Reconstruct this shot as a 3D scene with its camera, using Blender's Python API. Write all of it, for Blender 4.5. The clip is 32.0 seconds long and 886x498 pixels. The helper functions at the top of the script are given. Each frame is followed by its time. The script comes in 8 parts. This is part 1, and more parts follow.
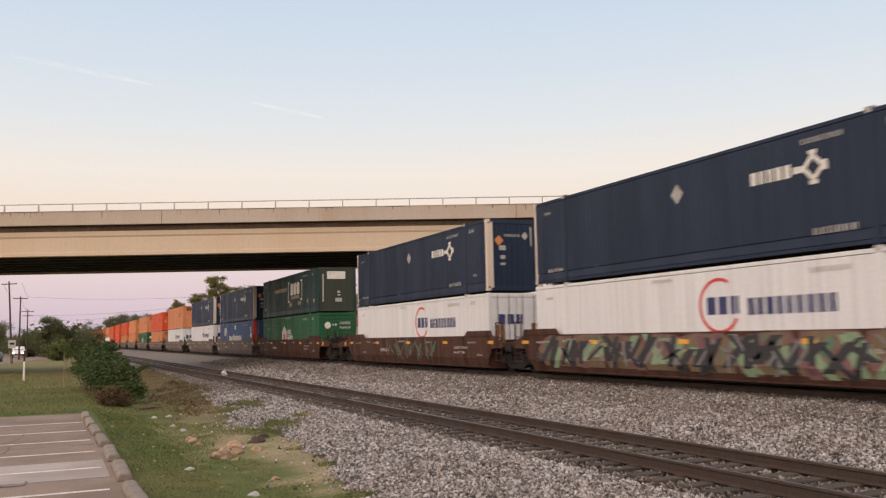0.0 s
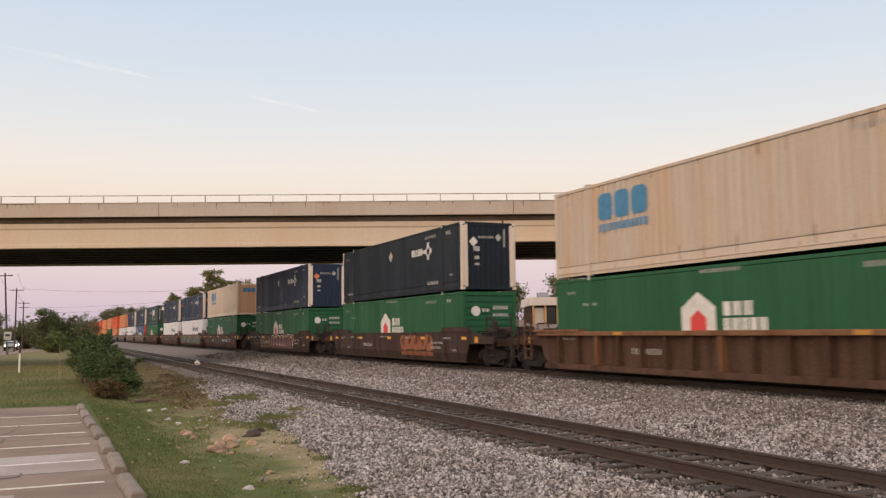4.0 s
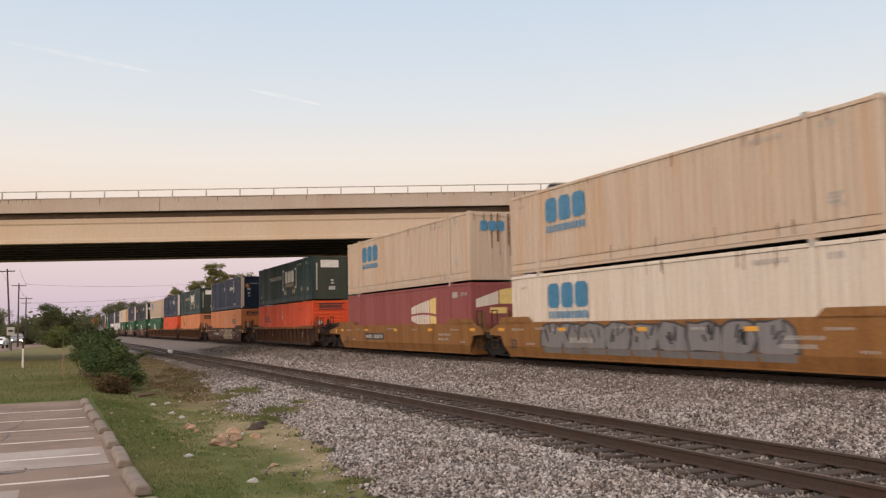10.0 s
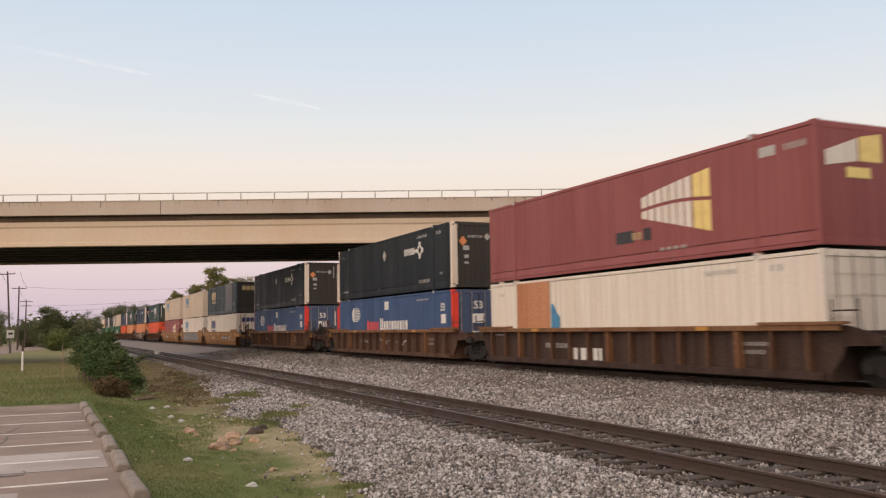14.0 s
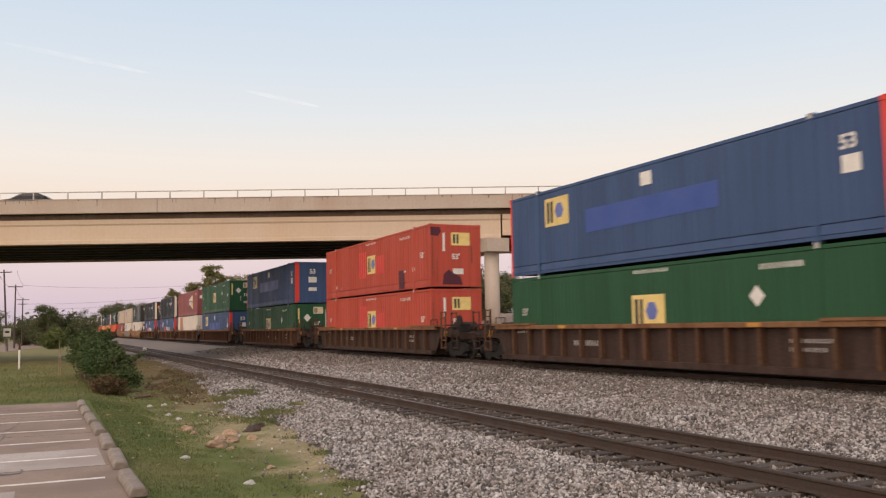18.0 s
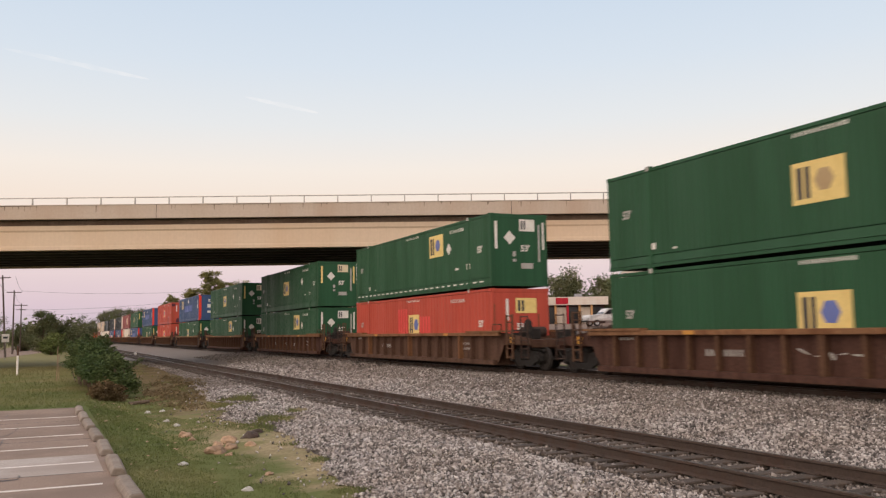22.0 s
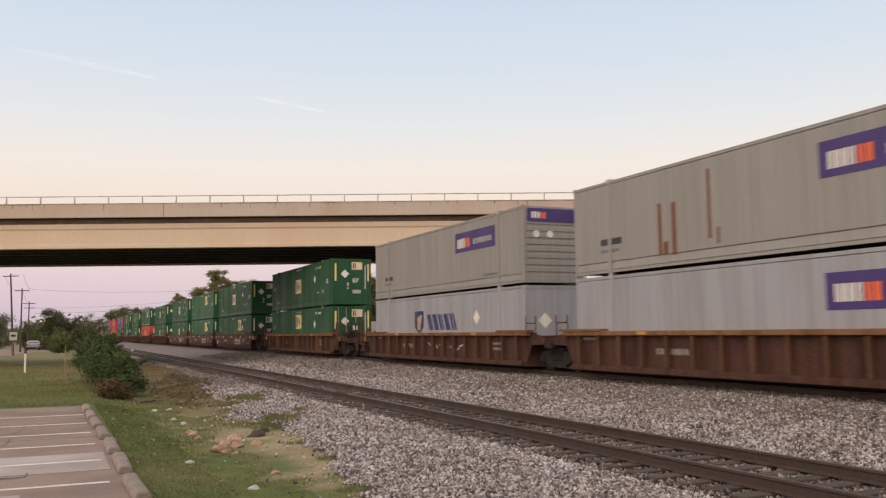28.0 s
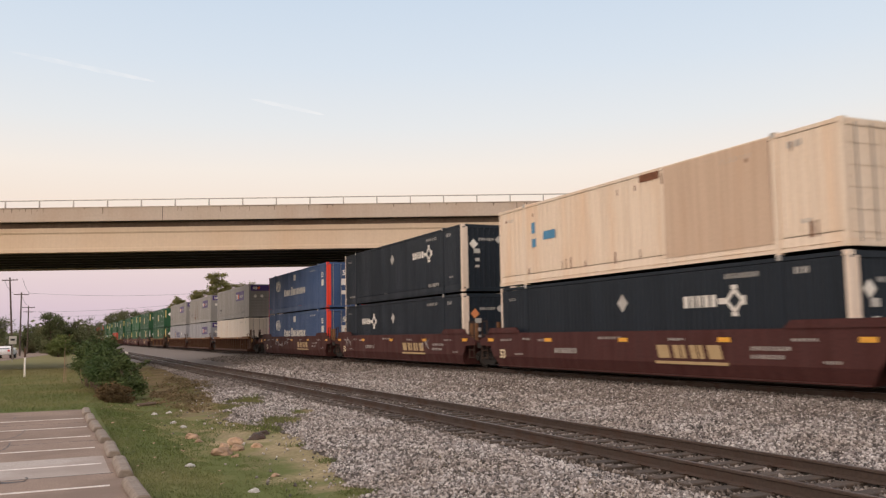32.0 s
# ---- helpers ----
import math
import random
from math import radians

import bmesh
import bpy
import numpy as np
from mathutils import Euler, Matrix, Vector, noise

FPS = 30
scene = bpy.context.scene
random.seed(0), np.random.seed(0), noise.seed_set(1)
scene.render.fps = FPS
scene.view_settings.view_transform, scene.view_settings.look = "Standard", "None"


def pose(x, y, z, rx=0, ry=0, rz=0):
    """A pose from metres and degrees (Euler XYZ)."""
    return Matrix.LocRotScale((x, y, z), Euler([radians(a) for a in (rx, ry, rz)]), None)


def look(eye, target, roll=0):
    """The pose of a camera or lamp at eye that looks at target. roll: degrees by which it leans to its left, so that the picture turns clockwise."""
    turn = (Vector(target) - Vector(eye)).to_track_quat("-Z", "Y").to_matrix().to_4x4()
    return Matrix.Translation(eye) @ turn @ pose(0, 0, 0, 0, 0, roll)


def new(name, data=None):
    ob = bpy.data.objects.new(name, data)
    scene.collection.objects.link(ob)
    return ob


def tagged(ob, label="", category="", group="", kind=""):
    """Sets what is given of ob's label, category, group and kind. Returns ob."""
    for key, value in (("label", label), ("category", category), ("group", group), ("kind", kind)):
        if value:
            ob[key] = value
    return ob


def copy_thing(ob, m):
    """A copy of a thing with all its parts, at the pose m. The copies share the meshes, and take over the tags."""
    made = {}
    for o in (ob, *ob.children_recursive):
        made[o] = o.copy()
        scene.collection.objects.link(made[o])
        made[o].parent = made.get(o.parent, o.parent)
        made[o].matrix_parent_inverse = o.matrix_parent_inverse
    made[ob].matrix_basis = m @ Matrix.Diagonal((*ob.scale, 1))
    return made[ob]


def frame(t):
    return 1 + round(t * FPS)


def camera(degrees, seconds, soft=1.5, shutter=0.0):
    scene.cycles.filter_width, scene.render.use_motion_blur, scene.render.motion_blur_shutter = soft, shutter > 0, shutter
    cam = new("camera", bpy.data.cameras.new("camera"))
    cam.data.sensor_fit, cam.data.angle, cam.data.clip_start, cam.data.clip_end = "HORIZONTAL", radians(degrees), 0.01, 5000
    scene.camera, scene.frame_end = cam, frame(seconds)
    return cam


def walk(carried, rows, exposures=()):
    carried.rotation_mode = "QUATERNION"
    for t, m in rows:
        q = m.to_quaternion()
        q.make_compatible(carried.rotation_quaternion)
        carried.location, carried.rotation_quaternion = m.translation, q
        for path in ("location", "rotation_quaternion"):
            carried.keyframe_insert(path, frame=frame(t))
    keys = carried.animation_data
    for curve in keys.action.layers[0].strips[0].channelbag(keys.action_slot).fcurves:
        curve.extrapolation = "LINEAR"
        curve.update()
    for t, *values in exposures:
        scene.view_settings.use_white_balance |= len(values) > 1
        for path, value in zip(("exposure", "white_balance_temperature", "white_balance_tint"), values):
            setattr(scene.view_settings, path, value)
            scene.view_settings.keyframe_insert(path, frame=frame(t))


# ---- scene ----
# ---- the camera, held in the hand on the car park ----
EYE = (0.0, 0.0, 2.1)
VIEW = [
    (0, -24.38, 5.75, -1.17), (0.5, -24.40, 5.68, -1.18), (1, -24.52, 5.61, -1.08), (1.5, -24.63, 5.54, -1.05), (2, -24.62, 5.57, -0.96), (2.5, -24.53, 5.71, -0.76),
    (3, -24.48, 5.71, -0.64), (3.5, -24.56, 5.54, -0.54), (5.5, -24.50, 5.29, -1.15), (6, -24.41, 5.22, -1.08), (6.5, -24.46, 5.19, -0.89), (7, -24.47, 5.31, -0.90),
    (7.5, -24.48, 5.42, -1.04), (8, -24.47, 5.39, -1.11), (8.5, -24.50, 5.28, -1.03), (9, -24.53, 5.06, -1.09), (9.5, -24.53, 4.90, -1.22), (10, -24.47, 4.91, -1.16),
    (10.5, -24.40, 4.90, -1.17), (11, -24.44, 4.89, -1.29), (11.5, -24.56, 4.89, -1.28), (12, -24.54, 4.98, -1.08), (12.5, -24.41, 5.12, -0.94), (13, -24.44, 5.16, -0.96),
    (13.5, -24.40, 5.22, -0.95), (14, -24.45, 5.24, -0.86), (14.5, -24.58, 5.33, -0.77), (16.5, -24.65, 4.68, -1.32), (17, -24.65, 4.65, -1.26), (17.5, -24.67, 4.86, -1.17),
    (18, -24.64, 5.06, -1.00), (18.5, -24.71, 5.24, -0.83), (19, -24.78, 5.36, -1.03), (19.5, -24.76, 5.34, -1.25), (20, -24.74, 5.31, -1.22), (20.5, -24.77, 5.31, -1.04),
    (21, -24.76, 5.37, -0.91), (21.5, -24.73, 5.42, -0.92), (22, -24.71, 5.49, -0.88), (22.5, -24.68, 5.55, -0.99), (23, -24.60, 5.57, -1.15), (23.5, -24.54, 5.66, -1.08),
    (24, -24.57, 5.74, -0.97), (24.5, -24.66, 5.76, -0.76), (25, -24.71, 5.70, -0.75), (25.5, -24.74, 5.62, -0.81), (27.5, -24.41, 5.41, -0.66), (28, -24.28, 5.46, -0.70),
    (28.5, -24.37, 5.57, -0.70), (29, -24.54, 5.62, -0.83), (29.5, -24.69, 5.52, -1.07), (30, -24.78, 5.40, -1.15), (30.5, -24.63, 5.43, -1.18), (31, -24.34, 5.48, -1.25),
    (31.5, -24.26, 5.49, -1.25), (32, -24.33, 5.58, -0.99),
]
cam = camera(54.36, 32.0, soft=1.25, shutter=0.22)


def view_pose(yaw, pitch, roll):
    a, b = radians(yaw), radians(pitch)
    ahead = Vector((-math.sin(a) * math.cos(b), math.cos(a) * math.cos(b), math.sin(b)))
    return look(EYE, Vector(EYE) + ahead, roll)


walk(cam, [(t, view_pose(a, b, c)) for t, a, b, c in VIEW], exposures=((0.0, -0.03), (6.0, -0.03), (9.0, -0.05), (11.0, -0.05), (14.0, -0.03), (17.5, 0.0), (27.0, 0.0), (30.0, -0.06), (32.0, 0.0)))

# ---- light: clear sky just after sunset, the glow behind the camera ----


def srgb(r, g, b):
    return tuple((c / 255 / 12.92 if c / 255 <= 0.04045 else ((c / 255 + 0.055) / 1.055) ** 2.4) for c in (r, g, b)) + (1,)


world = bpy.data.worlds.new("world")
scene.world = world
world.use_nodes = True
wn, wl = world.node_tree.nodes, world.node_tree.links
wn.clear()
w_out = wn.new("ShaderNodeOutputWorld")
w_bg = wn.new("ShaderNodeBackground")
w_sky = wn.new("ShaderNodeTexSky")
w_sky.sky_type, w_sky.sun_disc = "NISHITA", False
w_sky.sun_elevation, w_sky.sun_rotation = radians(6), radians(222)
w_sky.air_density, w_sky.dust_density, w_sky.ozone_density = 1.0, 1.2, 1.5
w_dim = wn.new("ShaderNodeVectorMath")
w_dim.operation = "SCALE"
w_dim.inputs["Scale"].default_value = 0.10
w_co = wn.new("ShaderNodeTexCoord")
w_sep = wn.new("ShaderNodeSeparateXYZ")
w_ramp = wn.new("ShaderNodeValToRGB")
SKY = [(0.0, (196, 184, 198)), (0.035, (218, 196, 206)), (0.075, (230, 209, 210)), (0.15, (243, 226, 212)),
       (0.185, (243, 232, 222)), (0.235, (229, 230, 231)), (0.30, (215, 224, 234)), (0.38, (202, 216, 232)), (0.7, (184, 201, 226)), (1.0, (172, 191, 220))]
while len(w_ramp.color_ramp.elements) < len(SKY):
    w_ramp.color_ramp.elements.new(0.5)
for el, (at, c) in zip(w_ramp.color_ramp.elements, SKY):
    el.position, el.color = at, srgb(*c)
w_mix = wn.new("ShaderNodeMix")
w_mix.data_type = "RGBA"
w_mix.inputs["Factor"].default_value = 0.94
wl.new(w_co.outputs["Generated"], w_sep.inputs[0])
wl.new(w_sep.outputs["Z"], w_ramp.inputs[0])
wl.new(w_sky.outputs[0], w_dim.inputs[0])
wl.new(w_dim.outputs[0], w_mix.inputs[6])
wl.new(w_ramp.outputs[0], w_mix.inputs[7])
w_dot = wn.new("ShaderNodeVectorMath")
w_dot.operation = "DOT_PRODUCT"
w_dot.inputs[1].default_value = (-0.72, -0.38, 0.58)
w_west = wn.new("ShaderNodeMapRange")
w_west.interpolation_type = "SMOOTHSTEP"
w_west.inputs[1].default_value, w_west.inputs[2].default_value = -0.15, 1.0
w_glow = wn.new("ShaderNodeMix")
w_glow.data_type = "RGBA"
w_glow.inputs[7].default_value = (1.60, 1.32, 1.14, 1)
wl.new(w_co.outputs["Generated"], w_dot.inputs[0])
wl.new(w_dot.outputs["Value"], w_west.inputs[0])
wl.new(w_west.outputs[0], w_glow.inputs[0])
wl.new(w_mix.outputs[2], w_glow.inputs[6])
wl.new(w_glow.outputs[2], w_bg.inputs["Color"])
wl.new(w_bg.outputs[0], w_out.inputs[0])
w_bg.inputs["Strength"].default_value = 1.08

sun = new("sun", bpy.data.lights.new("sun", "SUN"))
sun.data.energy, sun.data.angle, sun.data.color = 0.5, radians(40), (1.0, 0.82, 0.66)
sun.matrix_basis = look((-60, -66, 24), (0, 0, 2))

# ---- materials ----


def material(name, base, rough=0.7, metal=0.0, grain=0.15, scale=14.0, stain=0.2, stain_scale=0.7, tint=(0.5, 0.42, 0.34), bump=0.15, vary=0.06, streak=0.0):
    """A painted, mineral or metal surface: grain and stains at two scales, fine relief, a slight difference from piece to piece."""
    m = bpy.data.materials.new(name)
    m.use_nodes = True
    n, l = m.node_tree.nodes, m.node_tree.links
    b = n["Principled BSDF"]
    b.inputs["Roughness"].default_value, b.inputs["Metallic"].default_value = rough, metal
    co = n.new("ShaderNodeTexCoord")
    fine, broad = n.new("ShaderNodeTexNoise"), n.new("ShaderNodeTexNoise")
    fine.inputs["Scale"].default_value, fine.inputs["Detail"].default_value = scale, 6
    broad.inputs["Scale"].default_value, broad.inputs["Detail"].default_value = stain_scale, 5
    mapping = n.new("ShaderNodeMapping")
    mapping.inputs["Scale"].default_value = (1, 1, 0.18) if streak else (1, 1, 1)
    l.new(co.outputs["Object"], fine.inputs["Vector"])
    l.new(co.outputs["Object"], mapping.inputs["Vector"])
    l.new(mapping.outputs[0], broad.inputs["Vector"])
    info = n.new("ShaderNodeObjectInfo")

    def mixed(kind, factor, a, bb):
        x = n.new("ShaderNodeMix")
        x.data_type, x.blend_type = "RGBA", kind
        for key, v in ((0, factor), (6, a), (7, bb)):
            if hasattr(v, "links"):
                l.new(v, x.inputs[key])
            elif key == 0:
                x.inputs[0].default_value = v
            else:
                x.inputs[key].default_value = v
        return x.outputs[2]

    def ranged(sock, lo, hi, a, bb):
        x = n.new("ShaderNodeMapRange")
        for key, v in zip((1, 2, 3, 4), (lo, hi, a, bb)):
            x.inputs[key].default_value = v
        l.new(sock, x.inputs[0])
        return x.outputs[0]

    c = tuple(base) + (1,) if len(base) == 3 else base
    f = ranged(fine.outputs[0], 0.3, 0.7, 1 - grain, 1 + grain)
    o = ranged(info.outputs["Random"], 0, 1, 1 - vary, 1 + vary)
    prod = n.new("ShaderNodeMath")
    prod.operation = "MULTIPLY"
    l.new(f, prod.inputs[0]), l.new(o, prod.inputs[1])
    grey = n.new("ShaderNodeCombineColor")
    for k in range(3):
        l.new(prod.outputs[0], grey.inputs[k])
    col = mixed("MULTIPLY", 1.0, c, grey.outputs[0])
    if streak:
        runs, tall = n.new("ShaderNodeTexNoise"), n.new("ShaderNodeMapping")
        tall.inputs["Scale"].default_value = (5.0, 5.0, 0.16)
        runs.inputs["Scale"].default_value, runs.inputs["Detail"].default_value = 1.4, 4
        l.new(co.outputs["Object"], tall.inputs["Vector"])
        l.new(tall.outputs[0], runs.inputs["Vector"])
        col = mixed("MULTIPLY", ranged(runs.outputs[0], 0.42, 0.70, 0.0, 0.45 * streak), col, tuple(0.45 + 0.35 * x for x in tint) + (1,))
    st = ranged(broad.outputs[0], 0.48, 0.72, 0.0, stain)
    dirty = tuple(x * y * 1.3 for x, y in zip(c[:3], tint)) + (1,)
    col = mixed("MIX", st, col, dirty)
    l.new(col, b.inputs["Base Color"])
    r = ranged(broad.outputs[0], 0.3, 0.7, max(rough - 0.12, 0.05), min(rough + 0.12, 1))
    l.new(r, b.inputs["Roughness"])
    if bump:
        bp = n.new("ShaderNodeBump")
        bp.inputs["Strength"].default_value, bp.inputs["Distance"].default_value = bump, 0.02
        l.new(fine.outputs[0], bp.inputs["Height"])
        l.new(bp.outputs[0], b.inputs["Normal"])
    return m


def two_tone(name, a, bcol, scale=1.0, lo=0.4, hi=0.6, rough=0.9, fine=30.0, bump=0.4, third=None, island=0.0):
    """Earth, grass or gravel: two colours in soft patches, with a fine grain over them."""
    m = material(name, a, rough, 0, 0.3, fine, 0.0, 1.0, bump=bump, vary=0.0)
    m.node_tree.nodes["Principled BSDF"].inputs["Specular IOR Level"].default_value = 0.08
    n, l = m.node_tree.nodes, m.node_tree.links
    b = n["Principled BSDF"]
    co = next(x for x in n if x.bl_idname == "ShaderNodeTexCoord")
    patch = n.new("ShaderNodeTexNoise")
    patch.inputs["Scale"].default_value, patch.inputs["Detail"].default_value = scale, 7
    l.new(co.outputs["Object"], patch.inputs["Vector"])
    rg = n.new("ShaderNodeMapRange")
    rg.inputs[1].default_value, rg.inputs[2].default_value = lo, hi
    l.new(patch.outputs[0], rg.inputs[0])
    mx = n.new("ShaderNodeMix")
    mx.data_type = "RGBA"
    was = b.inputs["Base Color"].links[0].from_socket
    l.new(rg.outputs[0], mx.inputs[0])
    l.new(was, mx.inputs[6])
    mx.inputs[7].default_value = tuple(bcol) + (1,)
    last = mx.outputs[2]
    if third:
        geo = n.new("ShaderNodeNewGeometry")
        rp = n.new("ShaderNodeValToRGB")
        rp.color_ramp.interpolation = "LINEAR"
        rp.color_ramp.elements[0].color = (1 - island, 1 - island, 1 - island, 1)
        rp.color_ramp.elements[1].color = (1 + island * 0.0 + 0.0, 1, 1, 1)
        rp.color_ramp.elements.new(0.5).color = tuple(third) + (1,)
        l.new(geo.outputs["Random Per Island"], rp.inputs[0])
        m2 = n.new("ShaderNodeMix")
        m2.data_type, m2.blend_type = "RGBA", "MULTIPLY"
        m2.inputs[0].default_value = 1.0
        l.new(last, m2.inputs[6]), l.new(rp.outputs[0], m2.inputs[7])
        last = m2.outputs[2]
    l.new(last, b.inputs["Base Color"])
    return m


def glowing(name, color, strength):
    m = bpy.data.materials.new(name)
    m.use_nodes = True
    b = m.node_tree.nodes["Principled BSDF"]
    b.inputs["Base Color"].default_value = tuple(color) + (1,)
    b.inputs["Emission Color"].default_value = tuple(color) + (1,)
    b.inputs["Emission Strength"].default_value = strength
    return m


def paint(name, r, g, b, rough=0.55, **k):
    k.setdefault("stain", 0.35)
    k.setdefault("streak", 1.0)
    k.setdefault("grain", 0.05)
    k.setdefault("bump", 0.05)
    k.setdefault("stain_scale", 1.1)
    m = material(name, srgb(r, g, b)[:3], rough, 0, **k)
    m.node_tree.nodes["Principled BSDF"].inputs["Specular IOR Level"].default_value = 0.28
    return m


